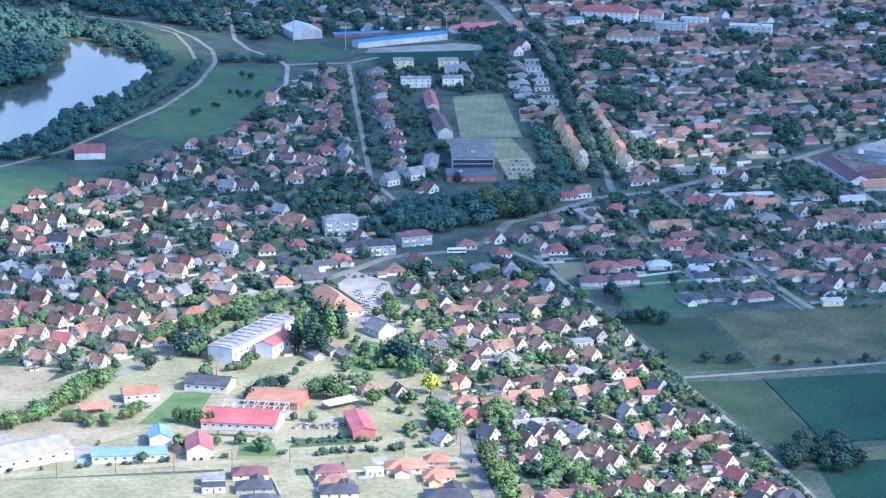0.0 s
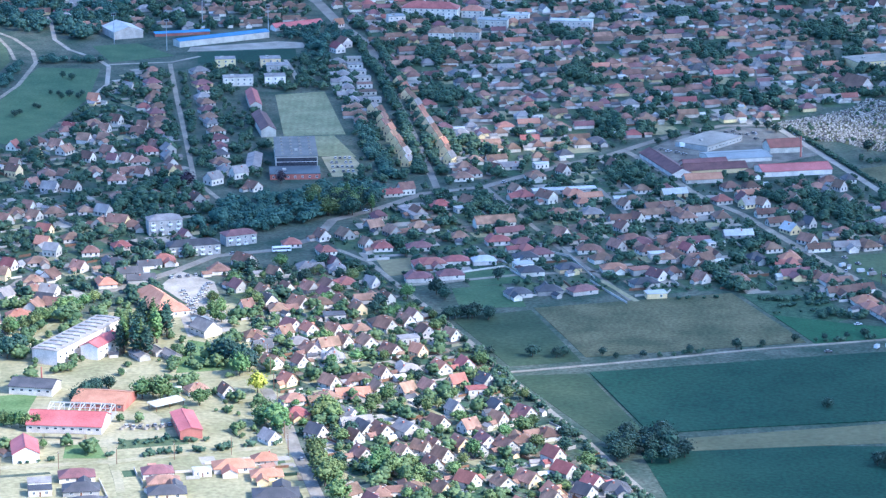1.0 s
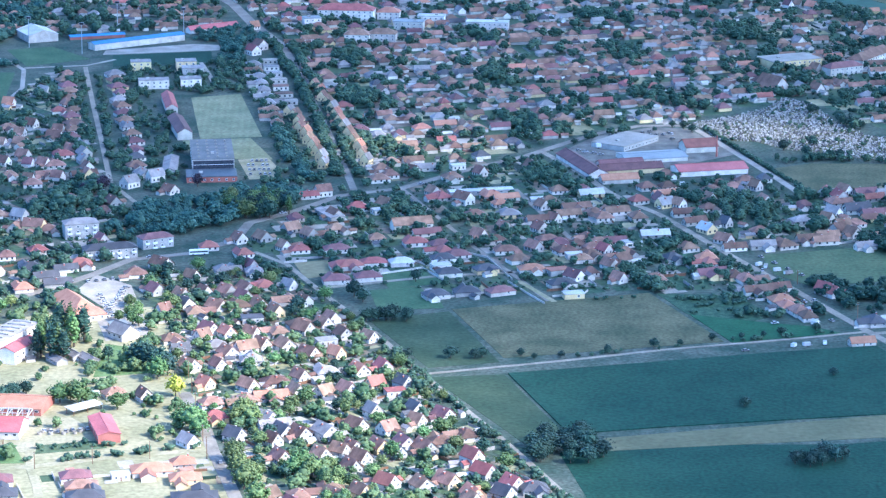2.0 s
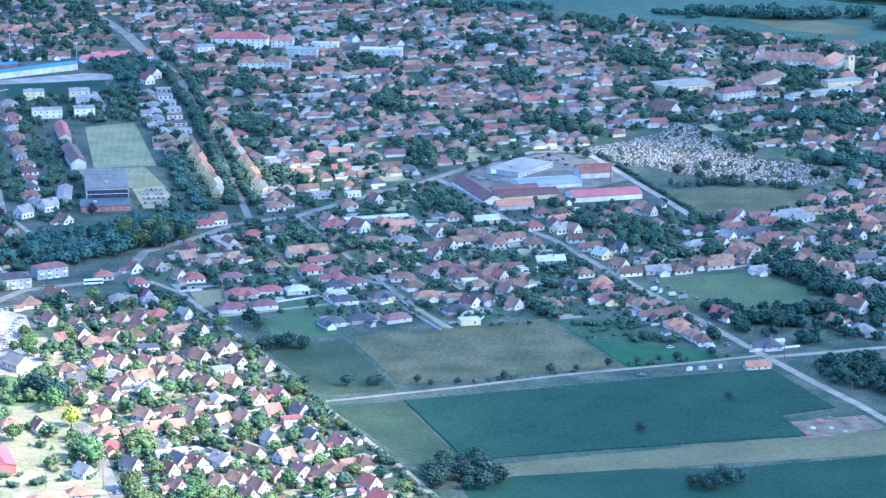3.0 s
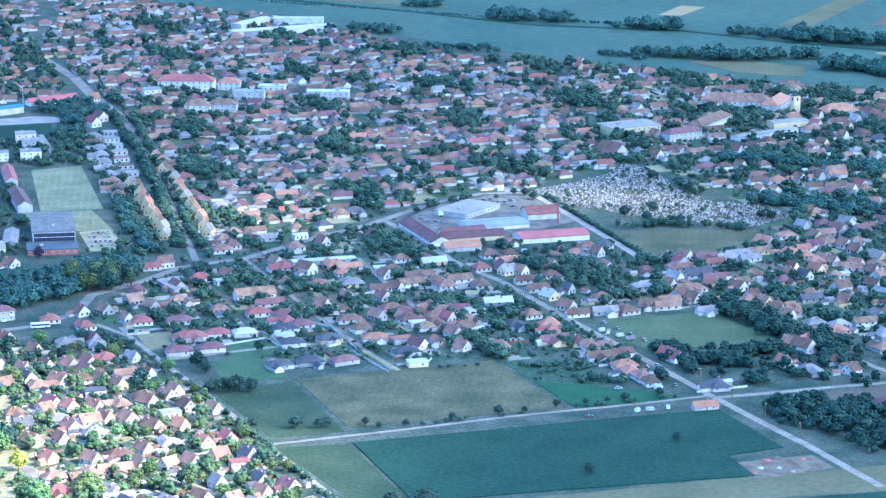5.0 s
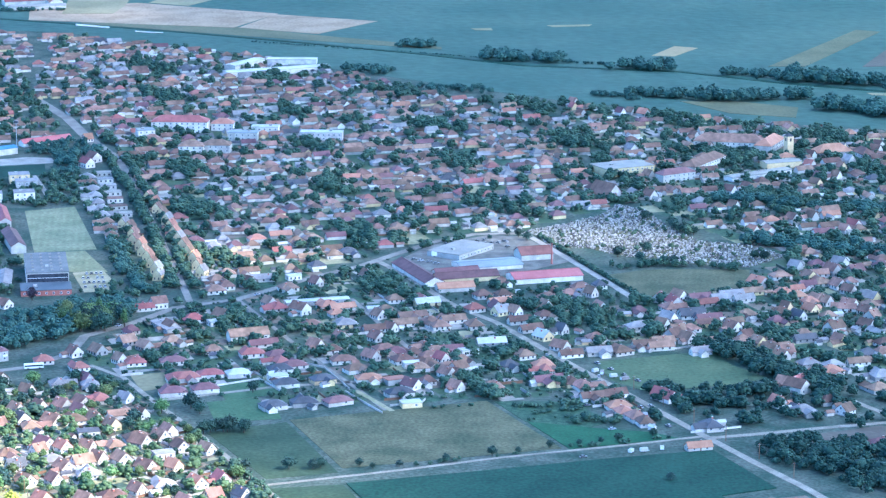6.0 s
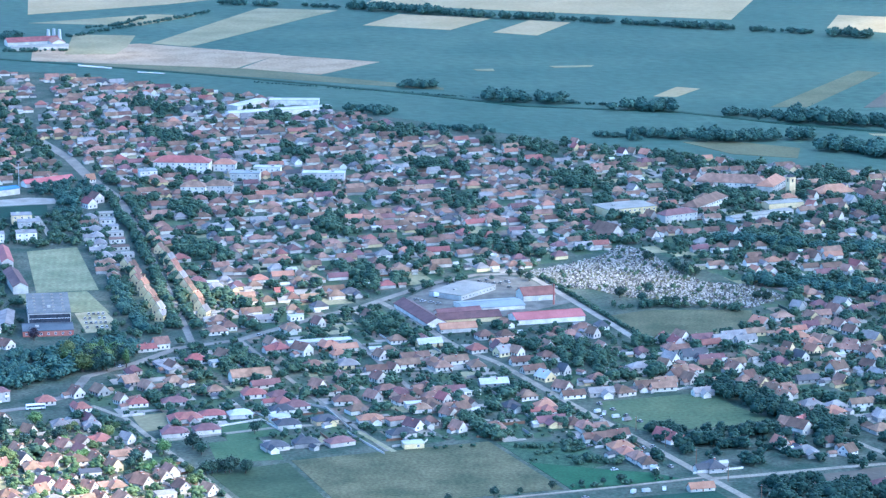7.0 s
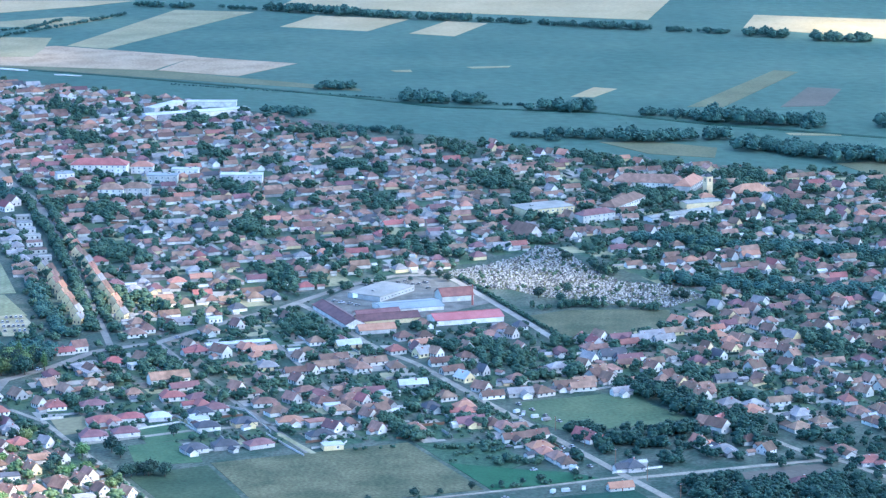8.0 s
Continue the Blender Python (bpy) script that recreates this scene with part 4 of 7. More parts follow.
block("public_building", 639, 2301, 16, 30, 1, 12, "orange", "wall", "large old building with a brown tiled roof", "building", 34)
block("public_building", 662, 2290, 12, 22, 1, 100, "brown", "wall", "side wing with a brown tiled roof", "building", 34)
hall("market_roof", 559, 2218, 10, 60, 3.4, 28, 8, "cream", "wall", "long pale shop row behind trees", "shops", 10)
hall("market_roof", 586, 2254, 12, 30, 5.0, 14, 6, "cream", "yellow_wall", "cream flat-roofed shop building", "shops", 6)
block("town_house", 494, 2214, 11, 30, 2, 24, "purple", "wall", "two-storey terrace with a dark red roof and cream front", "building", 30)
hall("river_house", -233, 1965, 12, 20, 5.0, 8, 34, "red", "wall", "white pump house with a red roof beside the dyke", "house", 4)


# near
home(-8.0, 1530.6, "A", "brown"); home(8.3, 1533.8, "A", "brown"); home(21.0, 1538.1, "A", "orange"); home(33.7, 1536.0, "A", "brown")
home(47.7, 1538.1, "A", "brown"); home(61.1, 1541.4, "A", "brown"); home(-3.5, 1506.2, "A", "dark"); home(14.9, 1514.2, "H", "grey")
home(30.2, 1509.4, "A", "brown"); home(38.5, 1513.6, "A", "brown"); home(32.4, 1486.7, "A", "grey"); home(43.1, 1448.9, "A", "brown")
home(29.5, 1441.2, "A", "brown"); home(55.6, 1454.8, "A", "brown"); home(69.5, 1463.3, "H", "grey"); home(8.7, 1447.0, "A", "orange")
home(-35.8, 1436.2, "H", "brown"); home(-21.3, 1429.8, "A", "brown"); home(40.2, 1423.9, "L", "orange"); home(52.8, 1428.8, "A", "brown")
home(66.5, 1426.9, "A", "brown"); home(28.3, 1419.2, "H", "brown"); home(11.2, 1415.7, "A", "brown"); home(12.4, 1391.7, "H", "red")
home(-0.3, 1355.9, "A", "grey"); home(21.4, 1361.9, "A", "dark"); home(40.3, 1376.6, "L", "grey"); home(38.9, 1353.3, "A", "brown")
home(51.8, 1361.9, "A", "brown"); home(63.7, 1361.4, "B", "grey"); home(41.6, 1328.1, "A", "brown"); home(60.0, 1330.6, "A", "brown")
home(69.1, 1335.6, "A", "brown"); home(33.8, 1274.1, "A", "brown"); home(47.5, 1274.1, "A", "brown"); home(62.9, 1279.5, "A", "brown")
home(81.3, 1530.6, "A", "brown"); home(71.9, 1518.1, "F", "grey"); home(85.6, 1463.6, "A", "orange"); home(98.1, 1468.6, "A", "red")
home(77.7, 1429.8, "A", "brown"); home(92.1, 1439.3, "A", "red"); home(105.8, 1436.0, "B", "dark"); home(101.0, 1426.4, "F", "red")
home(108.4, 1395.5, "A", "dark"); home(88.1, 1394.6, "A", "grey"); home(107.9, 1377.7, "A", "brown"); home(121.2, 1385.7, "A", "purple")
home(78.9, 1373.3, "A", "brown"); home(93.1, 1366.3, "A", "brown"); home(116.5, 1344.8, "A", "brown"); home(129.2, 1354.9, "H", "brown")
home(99.5, 1344.0, "A", "purple"); home(87.5, 1340.6, "A", "brown"); home(75.0, 1339.8, "A", "brown"); home(78.0, 1324.0, "A", "brown")
home(128.4, 1316.9, "B", "red"); home(131.5, 1295.3, "B", "red"); home(114.4, 1287.2, "A", "brown"); home(102.9, 1284.1, "A", "brown")
home(87.4, 1288.0, "A", "red"); home(75.0, 1276.4, "A", "brown"); home(63.5, 1271.8, "A", "brown"); home(124.1, 1268.8, "A", "orange")
home(137.7, 1268.8, "A", "dark"); home(152.0, 1274.8, "H", "dark")
# bungalows of the new estate
home(-87, 1307, "W", "purple", 6, 1.0); home(-84, 1288, "W", "dark", 4, 1.02); home(-103, 1298, "F", "grey", 6, 1.0); home(-102, 1287, "F", "dark", 6, 0.9)
home(-51, 1310, "W", "purple", 8, 0.92); home(-48, 1296, "W", "brown", 6, 0.9); home(-46, 1281, "W", "dark", 4, 1.0); home(-17, 1316, "W", "orange", 6, 1.05)
home(-3, 1325, "H", "orange", 6, 0.9); home(-2, 1303, "W", "orange", 5, 0.95); home(-31, 1309, "F", "white", 8, 0.7); home(2, 1276, "W", "dark", 2, 1.3)
home(-80, 1268, "W", "dark", 4, 1.0)
# west
home(-225.2, 1535.5, "L", "brown"); home(-225.1, 1513.6, "A", "brown"); home(-205.1, 1489.7, "A", "brown"); home(-199.8, 1507.3, "A", "brown")
home(-197.0, 1522.0, "A", "red"); home(-190.4, 1536.0, "A", "brown"); home(-174.2, 1482.6, "A", "brown"); home(-167.9, 1504.8, "H", "brown")
home(-161.9, 1523.1, "A", "brown"); home(-148.1, 1542.1, "H", "orange"); home(-185.0, 1554.5, "A", "brown"); home(-170.3, 1556.7, "A", "brown")
home(-206.1, 1474.3, "S", "brown"); home(-204.7, 1556.7, "A", "brown"); home(-220.6, 1552.3, "A", "brown"); home(-232.6, 1563.4, "A", "brown")
home(-257.4, 1803.6, "A", "orange"); home(-248.2, 1812.4, "A", "brown"); home(-238.7, 1833.3, "A", "brown"); home(-230.9, 1850.0, "A", "brown")
home(-221.3, 1865.4, "A", "brown"); home(-203.5, 1871.7, "A", "brown"); home(-187.4, 1889.0, "A", "brown"); home(-174.4, 1897.0, "A", "brown")
home(-147.3, 1881.1, "A", "brown"); home(-135.6, 1871.7, "A", "grey"); home(-122.4, 1871.7, "A", "brown"); home(-192.9, 1850.0, "A", "brown")
home(-202.8, 1840.5, "F", "grey"); home(-212.8, 1820.4, "H", "brown"); home(-175.6, 1815.6, "B", "brown"); home(-232.0, 1779.3, "B", "brown")
home(-209.1, 1771.2, "H", "brown"); home(-197.4, 1781.9, "A", "brown"); home(-157.7, 1783.6, "B", "brown"); home(-152.3, 1808.6, "H", "brown")
home(-181.2, 1762.1, "A", "brown"); home(-238.2, 1760.8, "A", "brown"); home(-249.2, 1755.2, "A", "orange"); home(-253.4, 1725.1, "A", "brown")
home(-223.6, 1729.3, "B", "dark"); home(-196.3, 1721.1, "A", "brown"); home(-188.3, 1739.3, "H", "brown"); home(-164.6, 1715.8, "B", "brown")
home(-123.9, 1710.5, "B", "grey"); home(-114.5, 1743.4, "H", "brown"); home(-99.6, 1776.2, "A", "brown"); home(-88.7, 1775.0, "B", "brown")
home(-106.4, 1674.2, "A", "brown"); home(-102.0, 1709.8, "H", "brown"); home(-84.9, 1723.1, "H", "red"); home(-140.1, 1797.8, "A", "brown")
home(-185.5, 1659.0, "B", "brown"); home(-230.3, 1649.2, "A", "grey"); home(-247.1, 1667.9, "A", "grey"); home(-199.1, 1644.2, "A", "brown")
home(-160.9, 1650.4, "A", "grey"); home(-149.9, 1659.0, "B", "brown"); home(-170.2, 1632.0, "A", "dark"); home(-220.9, 1612.9, "A", "brown")
home(-210.7, 1635.8, "F", "grey"); home(-179.5, 1615.9, "H", "red"); home(-143.3, 1610.4, "B", "grey"); home(-130.3, 1646.1, "H", "brown")
home(-121.7, 1655.4, "A", "brown"); home(-129.1, 1626.7, "H", "brown"); home(-197.4, 1575.8, "A", "brown"); home(-226.5, 1584.9, "A", "red")
home(-232.8, 1575.8, "A", "brown"); home(-186.9, 1590.7, "A", "brown"); home(-169.6, 1579.2, "A", "brown"); home(-153.5, 1603.0, "L", "brown")
home(-125.8, 1590.7, "A", "brown"); home(-116.1, 1596.5, "A", "brown"); home(-239.6, 1624.8, "A", "brown"); home(-211.5, 1534.9, "A", "brown")
home(-174.2, 1551.2, "A", "brown"); home(-163.9, 1567.9, "A", "brown"); home(-148.6, 1565.2, "H", "brown"); home(-132.9, 1575.3, "H", "orange")
home(-110.7, 1917.1, "H", "brown"); home(-139.3, 1910.0, "A", "brown"); home(-161.4, 1915.4, "B", "brown"); home(-192.1, 1931.4, "A", "brown")
home(-176.4, 1919.8, "A", "brown"); home(-116.5, 1956.6, "A", "brown"); home(-90.2, 1948.1, "A", "brown"); home(-104.4, 1973.8, "A", "brown")
home(-132.8, 1979.0, "A", "brown"); home(-152.6, 2009.0, "A", "brown"); home(-139.6, 1996.5, "A", "brown"); home(-167.8, 1994.8, "A", "red")
home(-109.9, 2045.4, "A", "brown"); home(-133.5, 2051.0, "A", "red"); home(-118.7, 2064.1, "A", "brown"); home(-103.5, 2073.6, "A", "brown")
home(-86.2, 2032.5, "A", "brown"); home(-73.2, 1991.2, "A", "brown"); home(-82.7, 1947.0, "H", "brown"); home(-78.3, 1976.0, "H", "red")
home(-87.0, 1917.1, "L", "brown"); home(-63.3, 1917.1, "L", "brown"); home(-91.0, 1846.0, "H", "brown"); home(-68.1, 1846.0, "H", "brown")
# centre
home(-13.5, 1678.0, "B", "brown"); home(13.8, 1723.1, "H", "red"); home(31.8, 1737.3, "A", "brown"); home(45.5, 1740.0, "A", "brown")
home(63.2, 1760.8, "A", "brown"); home(90.8, 1792.0, "A", "brown"); home(33.9, 1703.2, "H", "red"); home(66.1, 1711.1, "H", "red")
home(87.6, 1711.1, "W", "purple", scale=0.86); home(89.0, 1672.3, "W", "red", scale=0.86); home(83.7, 1641.2, "W", "purple", scale=0.86); home(3.5, 1654.1, "A", "brown")
home(-27.7, 1664.8, "H", "brown"); home(21.1, 1669.1, "A", "grey"); home(38.6, 1664.8, "H", "grey"); home(-2.5, 1614.1, "A", "brown")
home(9.9, 1618.8, "A", "brown"); home(22.4, 1620.0, "A", "brown"); home(33.0, 1626.0, "A", "brown"); home(42.9, 1632.7, "H", "red")
home(56.9, 1630.8, "A", "grey"); home(-11.9, 1583.8, "A", "brown"); home(4.9, 1581.0, "H", "brown"); home(16.5, 1590.7, "A", "brown")
home(28.1, 1590.7, "A", "brown"); home(38.8, 1589.5, "A", "brown"); home(54.0, 1598.3, "L", "brown"); home(63.7, 1596.5, "A", "brown")
home(34.9, 1564.8, "F", "dark"); home(60.0, 1551.2, "A", "brown"); home(76.8, 1561.2, "A", "brown"); home(-89.2, 1638.8, "H", "orange")
home(-77.7, 1662.2, "L", "dark"); home(-67.1, 1678.7, "L", "dark"); home(-59.5, 1690.2, "H", "red"); home(-86.6, 1682.5, "H", "dark")
home(-70.7, 1647.4, "L", "dark"); home(-33.7, 1886.3, "B", "grey"); home(-17.7, 1902.4, "B", "grey"); home(-8.5, 1867.0, "A", "brown")
home(86.6, 1851.9, "B", "brown"); home(77.6, 1846.0, "L", "red"); home(-43.3, 1836.3, "A", "brown"); home(-68.1, 1846.0, "H", "brown")
home(-94.9, 1892.8, "H", "brown")
# newtown
home(105.6, 1811.5, "H", "red"); home(123.3, 1818.3, "A", "brown"); home(118.8, 1801.9, "F", "white"); home(155.1, 1848.4, "A", "brown")
home(172.1, 1823.1, "B", "brown"); home(159.3, 1835.4, "H", "red"); home(190.7, 1835.4, "H", "orange"); home(193.9, 1814.5, "H", "orange")
home(218.7, 1805.1, "A", "brown"); home(172.6, 1734.6, "A", "brown"); home(210.6, 1748.3, "A", "brown"); home(189.3, 1752.4, "A", "brown")
home(134.2, 1721.8, "W", "red", scale=0.86); home(148.3, 1716.4, "W", "purple", scale=0.86); home(142.6, 1744.8, "L", "purple"); home(93.5, 1672.3, "W", "red", scale=0.86)
home(107.0, 1678.7, "W", "red", scale=0.86); home(122.6, 1677.4, "W", "white", scale=0.86); home(146.9, 1683.8, "W", "dark", scale=0.86); home(144.1, 1665.4, "F", "white")
home(155.8, 1690.2, "W", "purple", scale=0.86); home(147.4, 1651.1, "W", "dark", scale=0.86); home(168.8, 1657.3, "W", "dark", scale=0.86); home(101.6, 1646.1, "W", "purple", scale=0.86)
home(136.2, 1605.3, "W", "dark", scale=0.86); home(153.5, 1610.0, "W", "dark", scale=0.86); home(172.1, 1610.0, "W", "purple", scale=0.86); home(207.8, 1621.9, "W", "dark", scale=0.86)
home(211.2, 1599.0, "F", "white"); home(180.4, 1723.1, "W", "brown", scale=0.86); home(185.2, 1699.3, "W", "brown", scale=0.86); home(190.0, 1677.4, "W", "brown", scale=0.86)
home(194.7, 1656.0, "W", "orange", scale=0.86); home(208.9, 1649.2, "F", "orange"); home(212.0, 1723.1, "W", "brown", scale=0.86); home(219.2, 1695.4, "H", "brown")
home(223.0, 1684.4, "F", "white"); home(232.6, 1683.8, "H", "brown"); home(224.0, 1914.9, "A", "brown"); home(189.7, 1898.6, "A", "brown")
home(170.8, 1888.0, "H", "brown"); home(177.1, 1919.3, "F", "white"); home(147.0, 1906.7, "A", "brown"); home(131.9, 1897.6, "H", "brown")
home(124.1, 1888.0, "H", "brown"); home(156.9, 1917.1, "L", "grey"); home(246.6, 1659.7, "H", "brown"); home(242.0, 1672.3, "H", "brown")
home(235.9, 1724.4, "H", "brown"); home(240.7, 1711.1, "H", "brown"); home(175.8, 1786.8, "H", "brown"); home(196.2, 1786.8, "H", "grey")
home(238.9, 1801.3, "L", "brown"); home(252.2, 1772.6, "H", "brown"); home(221.5, 1770.6, "A", "brown")
# east
home(294.4, 1804.0, "A", "grey"); home(252.7, 1834.7, "L", "white"); home(323.8, 1814.3, "A", "brown"); home(279.5, 1814.7, "H", "red")
home(262.1, 1787.6, "L", "brown"); home(273.0, 1772.5, "H", "brown"); home(301.9, 1779.3, "L", "brown"); home(305.2, 1758.3, "L", "brown")
home(309.2, 1738.3, "A", "white"); home(276.4, 1729.0, "L", "white"); home(248.9, 1714.3, "L", "purple"); home(259.8, 1709.0, "F", "white")
home(227.3, 1709.8, "H", "brown"); home(235.3, 1700.4, "H", "brown"); home(247.4, 1665.9, "B", "brown"); home(226.0, 1675.5, "H", "brown")
home(240.1, 1660.7, "A", "brown"); home(277.9, 1673.2, "H", "dark"); home(297.3, 1671.2, "H", "orange"); home(314.7, 1712.1, "A", "brown")
home(317.8, 1694.4, "L", "brown"); home(334.7, 1697.0, "L", "grey"); home(348.3, 1697.4, "H", "brown"); home(399.8, 1799.8, "A", "brown")
home(407.7, 1777.7, "L", "dark"); home(413.7, 1757.3, "L", "brown"); home(436.4, 1819.1, "L", "grey"); home(450.4, 1816.7, "L", "grey")
home(469.4, 1855.3, "B", "orange"); home(385.5, 1757.1, "A", "brown"); home(386.7, 1730.8, "A", "brown"); home(392.6, 1719.8, "A", "brown")
home(373.4, 1704.1, "L", "brown"); home(393.9, 1689.6, "L", "grey"); home(426.0, 1744.3, "A", "brown"); home(429.0, 1722.1, "A", "brown")
home(432.6, 1706.0, "A", "brown"); home(434.4, 1686.2, "A", "brown"); home(437.3, 1670.7, "A", "brown"); home(479.5, 1829.2, "H", "orange")
home(486.0, 1820.1, "H", "orange"); home(489.7, 1803.7, "H", "orange"); home(498.7, 1810.0, "H", "brown"); home(525.1, 1881.1, "B", "brown")
home(541.4, 1884.5, "A", "purple"); home(521.8, 1829.5, "A", "brown"); home(528.0, 1804.8, "B", "grey"); home(507.1, 1871.7, "A", "brown")
home(510.7, 1854.3, "A", "brown"); home(518.9, 1844.7, "A", "brown"); home(499.2, 1799.9, "A", "brown"); home(511.1, 1790.1, "A", "brown")
home(516.9, 1773.7, "A", "brown"); home(516.9, 1758.5, "A", "brown"); home(485.4, 1730.0, "B", "brown"); home(464.3, 1777.1, "H", "brown")
home(548.9, 1832.0, "H", "brown"); home(555.9, 1824.2, "B", "brown"); home(559.9, 1805.4, "A", "orange"); home(562.3, 1789.2, "A", "brown")
home(575.9, 1786.8, "A", "brown"); home(578.1, 1770.9, "A", "brown"); home(574.8, 1932.1, "L", "brown"); home(602.5, 1945.6, "L", "brown")
home(593.2, 1902.3, "L", "red"); home(353.2, 1588.9, "A", "red"); home(349.8, 1595.6, "A", "red"); home(363.6, 1531.4, "H", "dark")
home(348.0, 1493.0, "L", "orange"); home(322.4, 1578.0, "H", "orange"); home(323.4, 1566.0, "H", "orange"); home(327.6, 1554.7, "H", "brown")
home(330.0, 1544.0, "H", "brown"); home(306.3, 1631.0, "H", "brown"); home(311.4, 1623.8, "H", "brown"); home(428.0, 1598.2, "B", "brown")
home(446.7, 1631.3, "H", "orange"); home(438.6, 1571.4, "H", "brown"); home(442.5, 1550.9, "A", "brown"); home(420.0, 1555.4, "H", "grey")
home(483.0, 1544.0, "A", "brown"); home(491.7, 1519.8, "H", "red"); home(519.0, 1601.1, "H", "brown"); home(506.7, 1695.4, "H", "brown")
home(509.5, 1669.9, "H", "brown"); home(518.2, 1648.1, "H", "red"); home(533.3, 1663.9, "A", "brown"); home(547.2, 1675.3, "A", "brown")
home(498.1, 1671.9, "H", "brown"); home(457.6, 1636.0, "H", "orange"); home(443.7, 1621.5, "H", "brown"); home(424.3, 1610.2, "A", "brown")
# the avenue's and the west street's fronts
row(75, 2110, 92, 1922, 10, "B", ("brown", "grey", "orange", "brown"), 64, "yellow_wall", 1.2, 0.7)
row(97, 2200, 121, 1928, 13, "B", ("brown", "grey", "orange", "brown"), 64, "yellow_wall", 1.2, 0.7)
row(66, 2305, 76, 2125, 7, "F", ("grey", "brown", "cream"), 5, None, 0.8, 1.05)
row(55, 2290, 66, 2050, 10, "H", ("grey", "brown"), 95)
row(-86, 2262, -72, 2020, 11, "H", ("brown", "purple", "brown"), 20, None, 2.2)
row(-67, 2010, -60, 1905, 5, "A", ("brown", "brown", "grey"), 110)
row(-51, 2262, -26, 1905, 15, "H", ("brown", "purple", "brown", "grey", "dark"), 20, None, 2.2)
for x, y, w, l, storeys, wall, label in ((-30, 2277, 11, 15, 2, "yellow_wall", "square cream apartment house with a flat roof"), (4, 2277, 12, 15, 2, "yellow_wall", "square cream apartment house with a flat roof"),
                                         (-20, 2205, 10, 22, 2, "wall", "long pale apartment slab with a flat roof"), (7, 2208, 12, 15, 2, "wall", "pale apartment house with a flat roof"), (9, 2250, 12, 16, 2, "grey_wall", "grey apartment house with a flat roof")):
    block("apartment_house", x, y, w, l, storeys, 4, "grey", wall, label, "apartment house")
block("kindergarten", 107, 2455, 12, 14, 2, 8, "sheet", "wall", "pale kindergarten building near the school", "building")
for x, y, l, roof in ((140, 2380, 20, "brown"), (160, 2382, 22, "brown"), (185, 2432, 24, "sheet"), (205, 2456, 22, "white"), (172, 2480, 18, "orange"), (248, 2424, 34, "white")):
    block("school_house", x, y, 12, l, 2, 168, roof, "wall", "two-storey public building near the school", "building", 0 if roof in ("sheet", "white") else 30)


def grove(x, y):
    """Where gardens have run together into a clump of trees."""
    return y > 1700 and math.sin(x * 0.06) + math.sin(y * 0.037 + x * 0.031) > 1.42


def district(poly, turn, along, deep, kinds, roofs, miss=0.12, swerve=0.22):
    """Fills a quarter with rows of houses on what ground is still free."""
    c, s = math.cos(radians(turn)), math.sin(radians(turn))
    us = [c * x + s * y for x, y in poly]
    vs = [-s * x + c * y for x, y in poly]
    v, odd = min(vs), False
    while v < max(vs):
        u = min(us) + chance.uniform(0, along)
        while u < max(us):
            x = c * u - s * v + chance.uniform(-swerve, swerve) * along
            y = s * u + c * v + chance.uniform(-swerve, swerve) * deep
            if inside(x, y, poly) and chance.random() > miss and not grove(x, y) and is_free(x, y, 4.6):
                kind = chance.choice(kinds)
                facing = turn + (90 if chance.random() < 0.16 else 0) if kind not in "AB" else GRAIN + (30 if x < -62 else 0)
                if y < 1640:
                    home(x, y, kind, chance.choice(roofs), facing + chance.uniform(-7, 7))
                else:
                    stuff_house(x, y, kind, chance.choice(roofs), facing + chance.uniform(-7, 7), chance.uniform(0.74, 0.98))
            u += along
        v += deep * (0.72 if odd else 1.28)
        odd = not odd


TILES = ("brown",) * 15 + ("purple", "purple", "grey", "grey", "orange", "red", "dark")
district([(-284, 1808), (-219, 1908), (-148, 2034), (-124, 2159), (-96, 2277), (-78, 2275), (-60, 2016), (-50, 1866), (-35, 1836), (-30, 1723), (-71, 1659), (-122, 1576), (-154, 1490), (-180, 1470), (-236, 1485), (-290, 1560)], 12, 17, 34, "AAH", TILES, 0.45)
# houses round the paddock and below the cemetery
for x, y, kind, roof, turn, wall in ((425, 1742, "A", "red", 103, "wall"), (429, 1727, "A", "red", 103, "wall"), (433, 1711, "A", "red", 103, "wall"), (438, 1695, "H", "brown", 103, "wall"), (443, 1681, "A", "brown", 13, "wall"),
                                     (410, 1785, "L", "dark", 12, "wall"), (417, 1768, "L", "purple", 12, "grey_wall"), (404, 1807, "B", "red", 100, "wall"), (398, 1825, "A", "red", 60, "wall"),
                                     (386, 1757, "A", "purple", 100, "wall"), (391, 1739, "A", "brown", 12, "wall"), (396, 1726, "A", "brown", 100, "wall"), (377, 1716, "L", "brown", 12, "grey_wall"),
                                     (445, 1828, "L", "grey", 12, "wall"), (424, 1824, "L", "purple", 12, "grey_wall"), (465, 1778, "H", "brown", 12, "grey_wall"), (487, 1742, "H", "brown", 100, "wall"),
                                     (454, 1631, "H", "red", 12, "yellow_wall"), (449, 1653, "H", "grey", 12, "wall"), (431, 1606, "B", "red", 40, "wall"), (471, 1858, "B", "brown", 60, "yellow_wall"),
                                     (481, 1835, "H", "brown", 20, "wall"), (490, 1826, "H", "brown", 20, "wall"), (494, 1811, "H", "brown", 100, "wall"), (500, 1798, "A", "purple", 40, "wall"), (506, 1784, "L", "brown", 160, "wall"),
                                     (323, 1821, "A", "red", 50, "yellow_wall"), (293, 1815, "A", "purple", 100, "wall"), (255, 1839, "A", "red", 12, "wall")):
    if is_free(x, y, 4):
        home(x, y, kind, roof, turn, 1.0, wall=wall)
